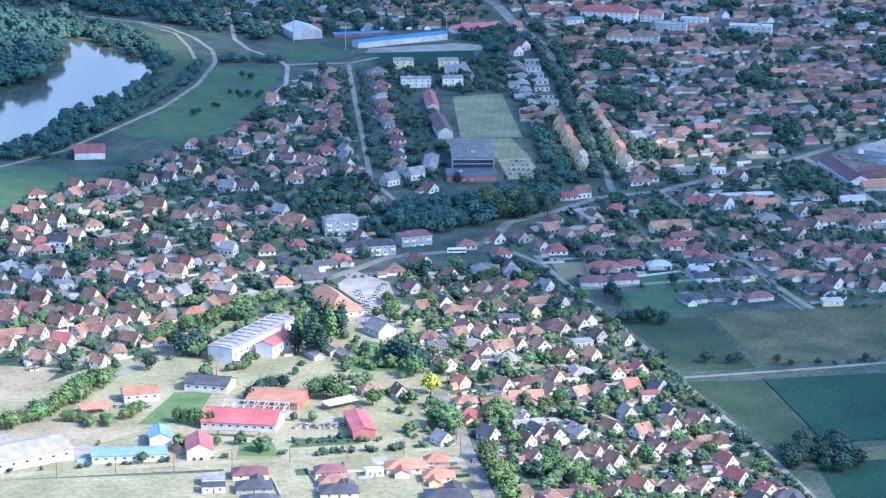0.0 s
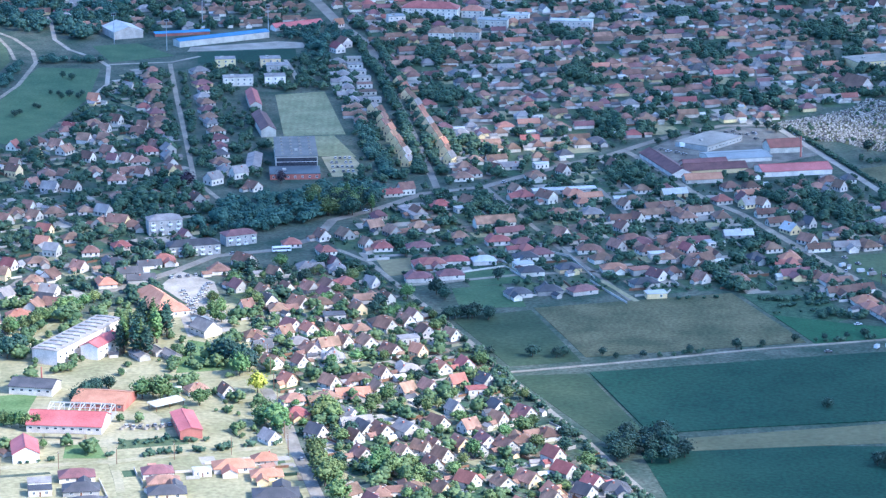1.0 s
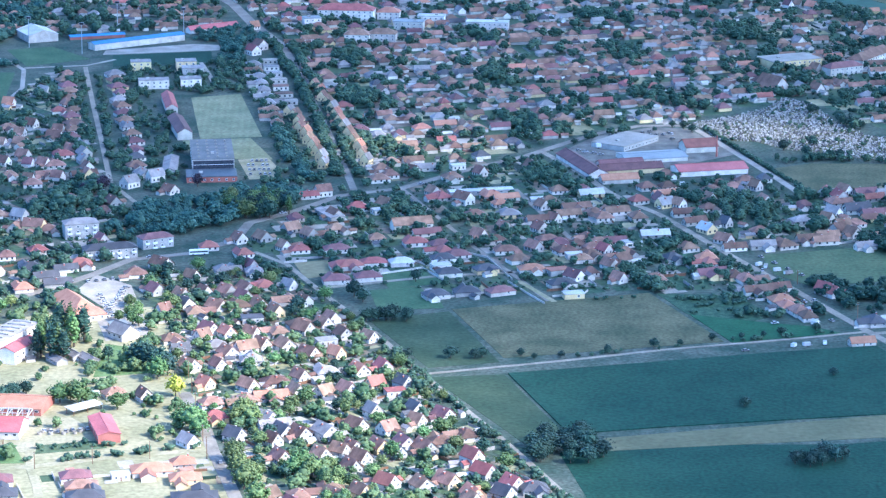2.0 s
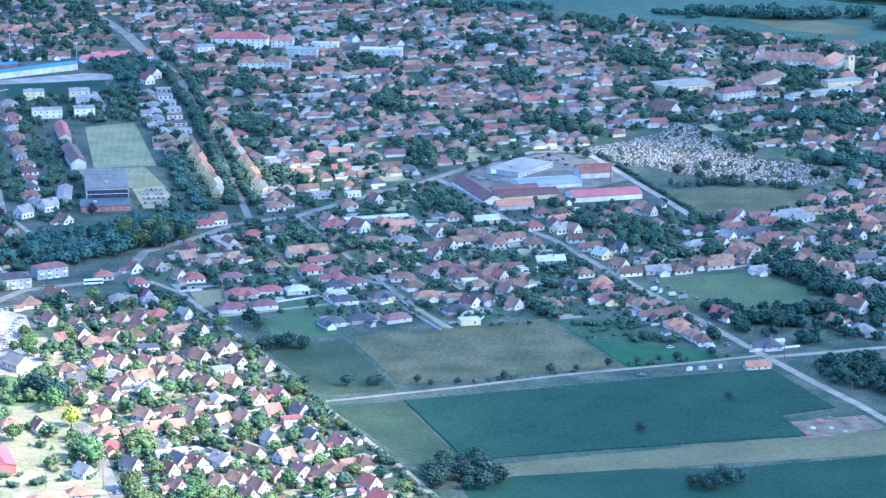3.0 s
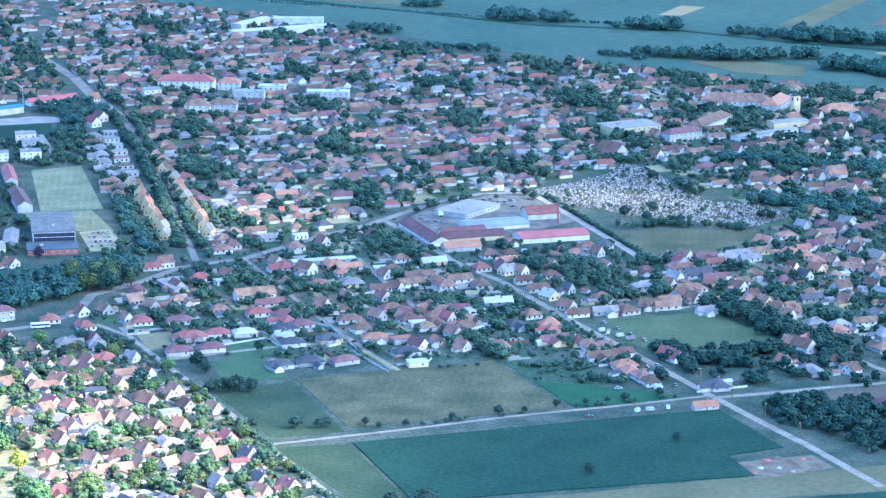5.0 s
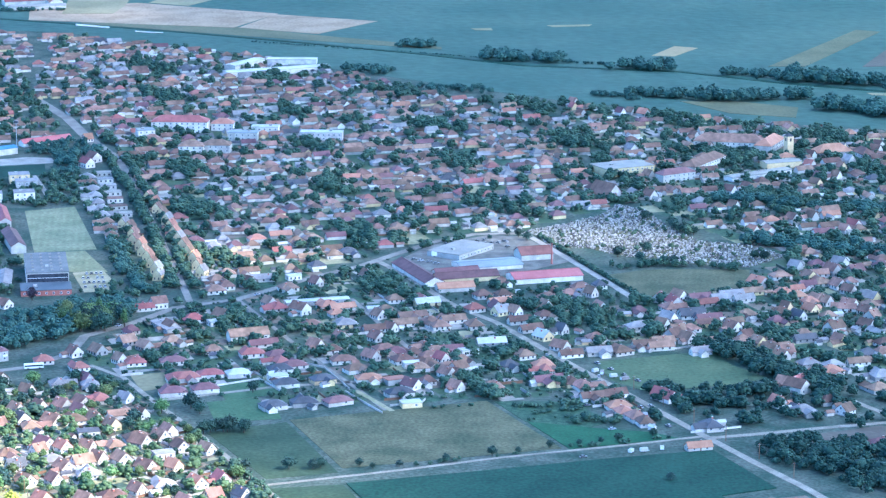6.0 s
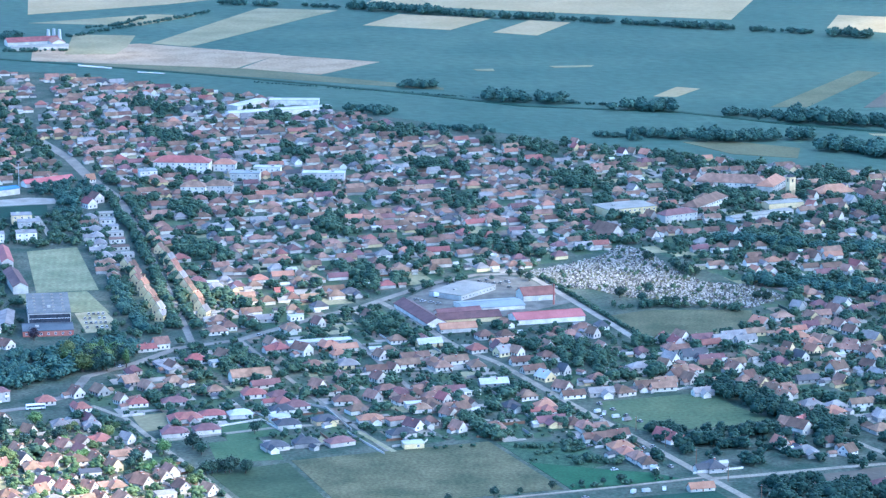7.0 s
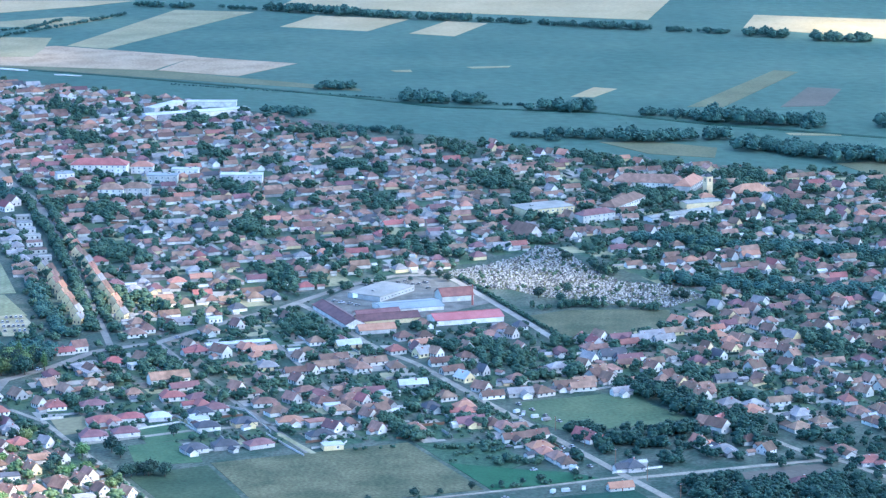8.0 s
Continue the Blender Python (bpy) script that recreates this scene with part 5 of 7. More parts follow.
district([(-27, 1671), (54, 1690), (79, 1612), (113, 1470), (152, 1302), (165, 1230), (28, 1230), (14, 1360), (-4, 1490), (-17, 1576)], 12, 15, 30, "AAA", TILES, 0.68)
district([(30, 1760), (69, 1800), (100, 1842), (150, 1770), (165, 1700), (180, 1650), (86, 1632), (60, 1690)], 12, 18, 30, "HHA", TILES, 0.72)
district([(110, 1868), (137, 1875), (185, 1925), (240, 1965), (255, 1940), (290, 1785), (315, 1676), (345, 1540), (290, 1610), (200, 1610), (187, 1650), (165, 1770)], 12, 17, 32, "HHLA", TILES, 0.45)
district([(127, 1880), (185, 1932), (275, 2022), (345, 2050), (400, 2100), (440, 2140), (430, 2350), (380, 2600), (290, 2780), (225, 2880), (50, 3040), (20, 2680), (60, 2470), (88, 2371), (100, 2212), (113, 2090)], 12, 14.5, 25, "HHHLL", TILES, 0.12)
district([(325, 1700), (410, 1705), (480, 1580), (510, 1570), (620, 1700), (760, 1990), (782, 2350), (616, 2440), (473, 2575), (380, 2600), (440, 2140), (500, 1990), (510, 1930), (478, 1855), (390, 1830), (300, 1800)], 12, 15, 27, "HHLLA", TILES, 0.34)
district([(297, 1797), (388, 1833), (380, 1893), (345, 1872), (300, 1888), (277, 1893)], 12, 16, 26, "HHLA", TILES, 0.3)
district([(-60, 2480), (40, 2480), (20, 2600), (-80, 2620)], 12, 16, 30, "HL", TILES, 0.2)
district([(342, 1606), (402, 1602), (450, 1580), (430, 1540), (365, 1528)], 12, 18, 28, "HAA", TILES, 0.8)
district([(440, 1480), (520, 1500), (620, 1700), (510, 1570), (440, 1585)], 12, 18, 30, "HA", TILES, 0.72)
district([(-110, 2400), (40, 2470), (26, 2680), (48, 3030), (-40, 3070), (-300, 3000), (-260, 2560)], 8, 18, 30, "HHL", TILES, 0.28)
for x, y in list(HOUSES):
    if y < 1720 and chance.random() < 0.55:
        w = radians(chance.uniform(0, 360))
        u, v = x + math.cos(w) * 9.5, y + math.sin(w) * 9.5
        if is_free(u, v, 1.6):
            stuff_house(u, v, "S", chance.choice(("grey", "brown", "white", "dark", "brown")), chance.choice((12, 32, 122)), chance.uniform(0.7, 1.1))
tagged(new("far_houses", STUFF.mesh("far_houses")), "countless plastered houses with brown tiled roofs", "houses", kind="stuff")


# ---- trees ----
def ico():
    t = (1 + 5 ** 0.5) / 2
    v = np.array([(-1, t, 0), (1, t, 0), (-1, -t, 0), (1, -t, 0), (0, -1, t), (0, 1, t), (0, -1, -t), (0, 1, -t), (t, 0, -1), (t, 0, 1), (-t, 0, -1), (-t, 0, 1)], dtype=float)
    f = np.array([(0, 11, 5), (0, 5, 1), (0, 1, 7), (0, 7, 10), (0, 10, 11), (1, 5, 9), (5, 11, 4), (11, 10, 2), (10, 7, 6), (7, 1, 8),
                  (3, 9, 4), (3, 4, 2), (3, 2, 6), (3, 6, 8), (3, 8, 9), (4, 9, 5), (2, 4, 11), (6, 2, 10), (8, 6, 7), (9, 8, 1)])
    return v / np.linalg.norm(v[0]), f


ICO_V, ICO_F = ico()
OCTA_V = np.array([(1, 0, 0), (-1, 0, 0), (0, 1, 0), (0, -1, 0), (0, 0, 1), (0, 0, -1)], dtype=float)
OCTA_F = np.array([(0, 2, 4), (2, 1, 4), (1, 3, 4), (3, 0, 4), (2, 0, 5), (1, 2, 5), (3, 1, 5), (0, 3, 5)])


def crown_points(rng, clumps, tufts, slim=1.0):
    """A crown one unit high: leaf clumps about a few limbs, with loose tufts at the rim."""
    verts, faces = [ICO_V * np.array((0.36 * slim, 0.36 * slim, 0.3)) * rng.uniform(0.85, 1.12, size=(12, 1)) + np.array((0, 0, 0.56))], [ICO_F]
    k = 12
    for i in range(clumps):
        u = rng.normal(size=3)
        u /= np.linalg.norm(u)
        r = rng.uniform(0.45, 1.0) ** 0.6
        wide = 0.44 * slim * (1.0 - 0.35 * max(0.0, u[2]))
        centre = np.array((u[0] * wide * r, u[1] * wide * r, 0.58 + u[2] * 0.36 * r))
        size = rng.uniform(0.75, 1.3) * 0.46 / clumps ** 0.4 * (0.7 + 0.3 * slim)
        turn = Euler(rng.uniform(0, 6.28, size=3)).to_matrix()
        pts = (OCTA_V * size * rng.uniform(0.8, 1.3, size=(6, 1))) @ np.array(turn) * np.array((1, 1, 0.8)) + centre
        verts.append(pts), faces.append(OCTA_F + k)
        k += 6
    for i in range(tufts):
        u = rng.normal(size=3)
        u /= np.linalg.norm(u)
        centre = np.array((u[0] * 0.52 * slim, u[1] * 0.52 * slim, 0.58 + u[2] * 0.44))
        pts = centre + rng.normal(size=(3, 3)) * 0.034
        verts.append(pts), faces.append(np.array([(0, 1, 2)]) + k)
        k += 3
    return np.vstack(verts), np.vstack(faces)


def trunk_mesh(rng):
    """A tapered trunk that forks into limbs, one unit high with its crown."""
    s = Shape("bark")

    def limb(p, q, a, b):
        p, q = Vector(p), Vector(q)
        t = (q - p).to_track_quat("Z", "Y")
        ring = [t @ Vector((math.cos(i * math.tau / 6), math.sin(i * math.tau / 6), 0)) for i in range(6)]
        s.add([p + r * a for r in ring] + [q + r * b for r in ring], [(i, (i + 1) % 6, (i + 1) % 6 + 6, i + 6) for i in range(6)])

    limb((0, 0, -0.03), (0, 0, 0.34), 0.035, 0.024)
    for i in range(4):
        w = i * 1.57 + rng.uniform(-0.5, 0.5)
        limb((0, 0, 0.3), (math.cos(w) * 0.24, math.sin(w) * 0.24, rng.uniform(0.5, 0.68)), 0.02, 0.008)
    return s.mesh("trunk")


tree_rng = np.random.default_rng(5)
CROWNS = {mat: [solid("crown", *crown_points(tree_rng, 110, 90, slim), [mat], smooth=True) for _ in range(n)]
          for mat, n, slim in (("leaf", 6, 1.0), ("leaf_dark", 4, 1.0), ("leaf_yellow", 1, 0.9), ("leaf_purple", 1, 1.0))}
SLIM = [solid("crown", *crown_points(tree_rng, 100, 70, 0.3), [mat], smooth=True) for mat in ("leaf", "leaf", "leaf_dark")]
TRUNKS = [trunk_mesh(tree_rng) for _ in range(3)]
WOOD_CROWNS = [crown_points(tree_rng, 34, 6) for _ in range(10)]
LIGHT_CROWNS = [crown_points(tree_rng, 18, 3) for _ in range(10)]
BUSHES = [crown_points(tree_rng, 7, 2, 1.3) for _ in range(6)]
SINGLE, WOODS, GARDENS, SHRUBS = [], [], [], []


def tree(x, y, height, mat="leaf", slim=False, label=""):
    """One tree of its own: trunk with limbs, and a crown."""
    ob = new("tree", chance.choice(TRUNKS))
    wide = chance.uniform(0.9, 1.25)
    ob.matrix_basis = pose(x, y, 0, 0, 0, chance.uniform(0, 360)) @ Matrix.Diagonal((height * wide, height * wide, height, 1))
    part("crown", chance.choice(SLIM if slim else CROWNS[mat]), ob)
    tagged(ob, label or ("tall slim poplar with dense foliage" if slim else "leafy green broadleaf tree" if mat == "leaf" else "dark green leafy tree"), "tree", "trees of the town")
    take(x, y, height * 0.25)
    SINGLE.append((x, y))


def mass(name, spots, mat, label, kit=None):
    """Many trees that nobody could count, as one piece of foliage."""
    verts, faces, k = [], [], 0
    rng = np.random.default_rng(len(spots))
    for x, y, h in spots:
        kit = kit or LIGHT_CROWNS
        v, f = kit[rng.integers(len(kit))]
        w, turn = h * rng.uniform(0.85, 1.3), rng.uniform(0, math.tau)
        c, s = math.cos(turn), math.sin(turn)
        p = np.column_stack(((c * v[:, 0] - s * v[:, 1]) * w + x, (s * v[:, 0] + c * v[:, 1]) * w + y, v[:, 2] * h - 0.12 * h))
        verts.append(p), faces.append(f + k)
        k += len(v)
    v, f = np.vstack(verts), np.vstack(faces)
    me = bpy.data.meshes.new(name)
    me.vertices.add(len(v)), me.loops.add(f.size), me.polygons.add(len(f))
    me.vertices.foreach_set("co", v.ravel())
    me.loops.foreach_set("vertex_index", f.ravel())
    me.polygons.foreach_set("loop_start", np.arange(0, f.size, 3))
    me.polygons.foreach_set("use_smooth", np.ones(len(f), dtype=bool))
    me.update(calc_edges=True)
    me.materials.append(M[mat])
    return tagged(new(name, me), label, "trees", kind="stuff")


def scatter(poly, gap, low, high, into, room=0.22, miss=0.0):
    """Trees over a quarter on what ground is free."""
    xs, ys = [p[0] for p in poly], [p[1] for p in poly]
    y = min(ys)
    while y < max(ys):
        x = min(xs) + chance.uniform(0, gap)
        while x < max(xs):
            u, v = x + chance.uniform(-0.6, 0.6) * gap, y + chance.uniform(-0.6, 0.6) * gap
            h = low * 0.8 + (high * 1.1 - low * 0.8) * chance.random() ** 1.4
            if chance.random() >= miss and inside(u, v, poly) and is_free(u, v, h * room):
                group = [(u, v, h)]
                while into is GARDENS and chance.random() < 0.28:
                    w, k = chance.uniform(0, math.tau), h * chance.uniform(0.45, 0.8)
                    if is_free(u + math.cos(w) * k, v + math.sin(w) * k, h * 0.12):
                        group.append((u + math.cos(w) * k, v + math.sin(w) * k, h * chance.uniform(0.55, 0.95)))
                for a, b, c in group:
                    take(a, b, c * room)
                into.extend(group)
            x += gap
        y += gap


def belt(points, width, n, low, high, into):
    """A line of trees n deep on average, as thick as width."""
    for (ax, ay), (bx, by) in zip(points, points[1:]):
        length = math.hypot(bx - ax, by - ay)
        for i in range(int(n * length / 10)):
            k, o = chance.random(), chance.gauss(0, width / 3)
            into.append((ax + (bx - ax) * k - (by - ay) / length * o, ay + (by - ay) * k + (bx - ax) / length * o, chance.uniform(low, high)))


# the poplars by the factory, the yellow tree, and the larger trees among the halls
for i in range(22):
    tree(-66 + chance.uniform(-10, 14), 1512 + chance.uniform(-16, 30), chance.uniform(15, 22), slim=True)
tree(-6, 1434, 11, "leaf_yellow", label="bright yellow-green tree in a garden")
for x, y, h in ((-62, 1427, 11), (-57, 1432, 10), (-53, 1425, 12), (2, 1378, 13), (5, 1368, 12), (-4, 1384, 10), (-1, 1396, 9), (-133, 1500, 13), (-128, 1508, 12), (-138, 1512, 11),
                (-190, 1470, 8), (-148, 1475, 9), (-122, 1386, 8), (-118, 1384, 9), (-114, 1382, 8), (-110, 1381, 8), (-126, 1388, 8),
                (-137, 1326, 6), (-105, 1352, 5), (-40, 1500, 8), (-20, 1484, 14), (-14, 1478, 13), (-15, 1464, 12), (-24, 1490, 13), (-10, 1470, 11), (-34, 1415, 9),
                (26, 1393, 12), (30, 1386, 10), (22, 1388, 9), (20, 1331, 11), (22, 1310, 12), (24, 1290, 13), (29, 1267, 12), (27, 1302, 10), (51, 1311, 12), (55, 1304, 11), (47, 1308, 10),
                (75, 1397, 8), (93, 1328, 9), (60, 1290, 8), (82, 1300, 8), (112, 1490, 6), (134, 1488, 7), (146, 1486, 6), (150, 1488, 6), (170, 1488, 5), (176, 1482, 4), (190, 1484, 4), (215, 1490, 5), (240, 1497, 6), (254, 1500, 4),
                (272, 1507, 5), (288, 1510, 4), (300, 1512, 4), (310, 1515, 5), (330, 1522, 5), (268, 1392, 6), (322, 1440, 5), (92, 1612, 10), (96, 1600, 8), (128, 1640, 8)):
    # Leaf colour carries sun and shade: light leaf only in the sunlit part.
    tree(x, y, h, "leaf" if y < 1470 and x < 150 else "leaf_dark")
for (ax, ay), (bx, by), n, low, high in (((-206, 1372), (-185, 1408), 12, 7, 10), ((-185, 1408), (-167, 1455), 13, 8, 11), ((-182, 1390), (-160, 1382), 7, 5, 7), ((-160, 1382), (-147, 1404), 8, 5, 7),
                                         ((-153, 1518), (-135, 1545), 9, 7, 10), ((-135, 1545), (-97, 1607), 16, 6, 9), ((-94, 1419), (-79, 1447), 9, 6, 9)):
    for i in range(n):
        k = (i + chance.uniform(0, 1)) / n
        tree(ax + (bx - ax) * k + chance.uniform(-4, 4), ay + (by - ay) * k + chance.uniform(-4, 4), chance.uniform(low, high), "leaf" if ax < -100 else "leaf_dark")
for x, y in ((275, 1304), (279, 1308), (284, 1305), (289, 1309), (294, 1306), (281, 1299), (287, 1301), (291, 1313), (298, 1309)):
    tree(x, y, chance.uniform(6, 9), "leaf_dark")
for x, y in ((-141, 2168), (-146, 2160), (-149, 2172), (-155, 2176), (-134, 2160), (-132, 2172), (-163, 2130), (-160, 2126), (-175, 2100), (-172, 2108), (-143, 2230), (-150, 2238)):
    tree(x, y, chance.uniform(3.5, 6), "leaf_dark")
for i in range(26):
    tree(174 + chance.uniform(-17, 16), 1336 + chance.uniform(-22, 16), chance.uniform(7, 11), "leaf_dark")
for i in range(9):
    tree(107 + chance.uniform(-14, 14), 1563 + chance.uniform(-7, 7), chance.uniform(6, 9), "leaf_dark")
for i in range(12):
    tree(-30 + chance.uniform(-6, 6), 1600 + chance.uniform(-50, 45), chance.uniform(5, 8))
near_spots = []
scatter([(-27, 1671), (54, 1690), (79, 1612), (111, 1470), (150, 1302), (163, 1240), (30, 1240), (15, 1360), (-4, 1490), (-17, 1576)], 9, 4, 8.5, near_spots, 0.19, 0.15)
chance.shuffle(near_spots)
for x, y, h in near_spots[:150]:
    tree(x, y, h, chance.choice(("leaf", "leaf", "leaf_dark")))
GARDENS += near_spots[150:]
west_part = [(-284, 1808), (-219, 1908), (-148, 2034), (-124, 2159), (-96, 2277), (-78, 2275), (-60, 2016), (-50, 1866), (-35, 1836), (-30, 1723), (-71, 1659), (-122, 1576), (-154, 1490), (-180, 1470), (-236, 1485), (-290, 1560)]
scatter(west_part, 12.5, 4, 9.5, GARDENS, 0.18, 0.2)
scatter([(-130, 1576), (-60, 1640), (-62, 1540), (-105, 1470), (-140, 1500)], 8, 6, 10, GARDENS, 0.2, 0.3)
scatter([(-60, 1470), (-10, 1430), (6, 1390), (-30, 1392), (-55, 1430)], 9, 3, 7, GARDENS, 0.2, 0.3)
scatter([(-70, 1352), (-30, 1358), (-30, 1368), (-70, 1362)], 4, 2, 3.5, SHRUBS, 0.2, 0.2)
scatter([(-20, 1360), (4, 1362), (4, 1385), (-20, 1378)], 6, 3, 6, GARDENS, 0.2, 0.2)
for i in range(26):
    tree(chance.uniform(28, 66), chance.uniform(1795, 1836), chance.uniform(9, 13), chance.choice(("leaf", "leaf", "leaf_dark")), i % 4 == 0)
for x, y, h in ((-50, 1880, 10), (9, 1884, 9), (-62, 1868, 8)):
    tree(x, y, h, "leaf_purple", label="dark purple-leaved tree beside the street")
scatter([(-48, 1764), (-32, 1800), (-22, 1838), (8, 1842), (30, 1868), (70, 1872), (74, 1828), (60, 1812), (36, 1790), (10, 1766), (-4, 1752), (-28, 1756)], 7, 6.5, 11, WOODS, 0.16, 0.06)
scatter([(-92, 1800), (-50, 1800), (-40, 1860), (-60, 1890), (-92, 1850)], 8, 6, 11, GARDENS, 0.17, 0.1)
scatter([(2, 2380), (14, 2434), (66, 2450), (66, 2370), (50, 2360), (48, 2300), (30, 2300), (32, 2370)], 8, 6, 10, WOODS, 0.18, 0.12)
scatter([(-48, 2285), (-8, 2290), (52, 2300), (62, 2210), (48, 2185), (4, 2180), (-6, 2190), (-24, 2180), (-44, 2200)], 9, 4, 7.5, GARDENS, 0.3, 0.2)
scatter([(-45, 1870), (-20, 1870), (0, 1890), (2, 2020), (-10, 2160), (0, 2280), (60, 2300), (78, 2100), (95, 1900), (60, 1870), (30, 1880), (65, 1960), (57, 2040), (46, 2180), (0, 2180), (-15, 2100), (-25, 2280), (-50, 2280), (-40, 2030)], 9, 4.5, 8, GARDENS, 0.28, 0.15)
belt([(99, 1900), (93, 2090), (85, 2212), (71, 2371)], 4, 2.6, 5.5, 9, GARDENS)
belt([(110, 1900), (105, 2090), (97, 2212), (86, 2371)], 4, 2.2, 5.5, 8.5, GARDENS)
belt([(-62, 2262), (-47, 1960)], 5, 1.2, 4, 7, GARDENS)
belt([(-76, 2262), (-58, 1960)], 4, 1.0, 4, 7, GARDENS)
belt([(66, 2040), (70, 1960), (80, 1890)], 7, 2.4, 6, 9, WOODS)
belt([(172, 1232), (158, 1290), (146, 1340), (133, 1390), (121, 1440), (108, 1490), (94, 1545), (84, 1580)], 3, 3, 2, 4.5, SHRUBS)
scatter([(57, 1700), (100, 1850), (185, 1925), (345, 2050), (440, 2140), (430, 2350), (380, 2600), (290, 2770), (225, 2870), (50, 3030), (20, 2680), (60, 2470), (88, 2371), (100, 2212), (113, 2090), (100, 1870)], 13.5, 4.5, 9.5, GARDENS, 0.2, 0.22)
scatter([(110, 1868), (137, 1875), (240, 1965), (290, 1785), (345, 1540), (290, 1610), (200, 1612), (90, 1635), (60, 1700)], 10.5, 3, 8, GARDENS, 0.2, 0.3)
scatter([(330, 1700), (410, 1705), (480, 1580), (510, 1570), (620, 1700), (760, 1990), (782, 2350), (616, 2440), (473, 2575), (380, 2600), (440, 2140), (500, 1990), (510, 1930), (478, 1855), (390, 1830), (300, 1800)], 10, 3.5, 9, GARDENS, 0.19, 0.3)
scatter([(440, 1470), (540, 1490), (640, 1700), (510, 1570), (430, 1590)], 8.5, 4, 9, GARDENS, 0.17, 0.28)
scatter([(-110, 2400), (40, 2470), (20, 2680), (-10, 3000), (-300, 3000), (-420, 2560), (-180, 2510)], 11, 6, 11, GARDENS, 0.2, 0.2)
scatter([(342, 1606), (402, 1602), (450, 1580), (430, 1540), (365, 1528)], 8.5, 4, 9.5, GARDENS, 0.17, 0.34)
scatter([(-215, 1330), (-240, 1400), (-185, 1470), (-130, 1560), (-60, 1600), (-15, 1600), (6, 1440), (14, 1345), (-60, 1335), (-120, 1330)], 17, 3, 9, GARDENS, 0.35, 0.62)
scatter([(-60, 1480), (-15, 1545), (4, 1450), (-2, 1400), (-45, 1425)], 12, 3, 9, GARDENS, 0.3, 0.4)
belt([(-200, 1311), (-125, 1329), (-72, 1337)], 3, 1.2, 1.5, 3.5, SHRUBS)
belt([(-60, 1338), (5, 1353), (0, 1400)], 4, 2.5, 2, 4.5, SHRUBS)
belt([(-48, 1470), (-44, 1530), (-62, 1540)], 5, 2.5, 3, 6, GARDENS)
for gx in np.arange(90, 800, 7.5):
    for gy in np.arange(1700, 2900, 9):
        x, y, h = gx + chance.uniform(-3, 3), gy + chance.uniform(-4, 4), chance.uniform(5, 10)
        if grove(x, y) and not (245 < x < 372 and 1860 < y < 2045) and (y < 2950 - 0.75 * x) and is_free(x, y, h * 0.16):
            take(x, y, h * 0.16)
            GARDENS.append((x, y, h))
for line, width, n, low, high in (([(545, 2318), (600, 2292), (650, 2280)], 9, 3, 6, 9), ([(478, 2232), (520, 2224)], 6, 2, 5, 8), ([(540, 2268), (580, 2290)], 7, 2.5, 5, 8), ([(400, 2150), (425, 2140), (440, 2136)], 8, 4, 6, 9), ([(620, 2330), (690, 2300)], 9, 3, 6, 10)):
    belt(line, width, n, low, high, GARDENS)
# hedges, fruit rows and trees round the kitchen gardens
belt([(246, 1653), (253, 1636), (260, 1605)], 7, 4, 5, 9, GARDENS)
belt([(266, 1590), (283, 1588), (303, 1590)], 5, 4, 2.5, 5, SHRUBS)
belt([(267, 1576), (284, 1576), (304, 1582)], 4, 3, 2, 4, SHRUBS)
belt([(268, 1562), (285, 1564), (301, 1567)], 2, 2, 1.5, 3, SHRUBS)
belt([(286, 1550), (303, 1557), (316, 1547)], 6, 3, 3, 6, GARDENS)
belt([(290, 1644), (306, 1661), (310, 1648)], 6, 3, 4, 7, GARDENS)
belt([(261, 1706), (281, 1709), (296, 1718)], 7, 3, 4, 7, GARDENS)
belt([(344, 1607), (358, 1615), (357, 1593)], 7, 4, 5, 9, GARDENS)
belt([(281, 1507), (309, 1510), (344, 1519)], 2, 1.5, 1.5, 3, SHRUBS)
belt([(219, 1592), (232, 1596), (245, 1595)], 3, 3, 1.5, 3.5, SHRUBS)
belt([(369, 1591), (382, 1578), (395, 1565)], 10, 4, 5, 9, GARDENS)
belt([(163, 1718), (183, 1721), (192, 1742)], 7, 3, 5, 8, GARDENS)
belt([(154, 1775), (168, 1779), (186, 1782)], 7, 3, 5, 9, GARDENS)
belt([(301, 1831), (319, 1813), (332, 1827)], 8, 3, 5, 9, GARDENS)
belt([(346, 1825), (354, 1809), (352, 1779)], 6, 2, 4, 8, GARDENS)
# the wood by the main road, the tree belts, and the riverside woods
scatter([(376, 1462), (380, 1500), (406, 1500), (438, 1484), (466, 1492), (484, 1466), (480, 1400), (412, 1400), (402, 1440)], 6, 6, 10, WOODS, 0.12, 0.04)
belt([(403, 1705), (432, 1625), (452, 1580)], 16, 6, 8, 12, WOODS)
belt([(352, 1600), (376, 1594), (398, 1600), (420, 1606)], 12, 5, 5, 9, GARDENS)
belt([(490, 1990), (560, 1940), (640, 1910)], 16, 3.5, 8, 12, WOODS)
belt([(505, 2130), (600, 2080), (760, 1990)], 14, 3, 8, 11, WOODS)
belt([(388, 1920), (430, 1925), (470, 1905)], 8, 3, 4, 7, GARDENS)
scatter([(-300, 2412), (-274, 2375), (-244, 2327), (-224, 2300), (-216, 2272), (-226, 2176), (-243, 2132), (-262, 2086), (-276, 2020), (-310, 1975), (-268, 1960), (-238, 2030), (-222, 2090), (-211, 2190), (-208, 2290), (-235, 2400), (-300, 2480), (-420, 2500), (-420, 2440)], 8, 7, 11, WOODS, 0.12)
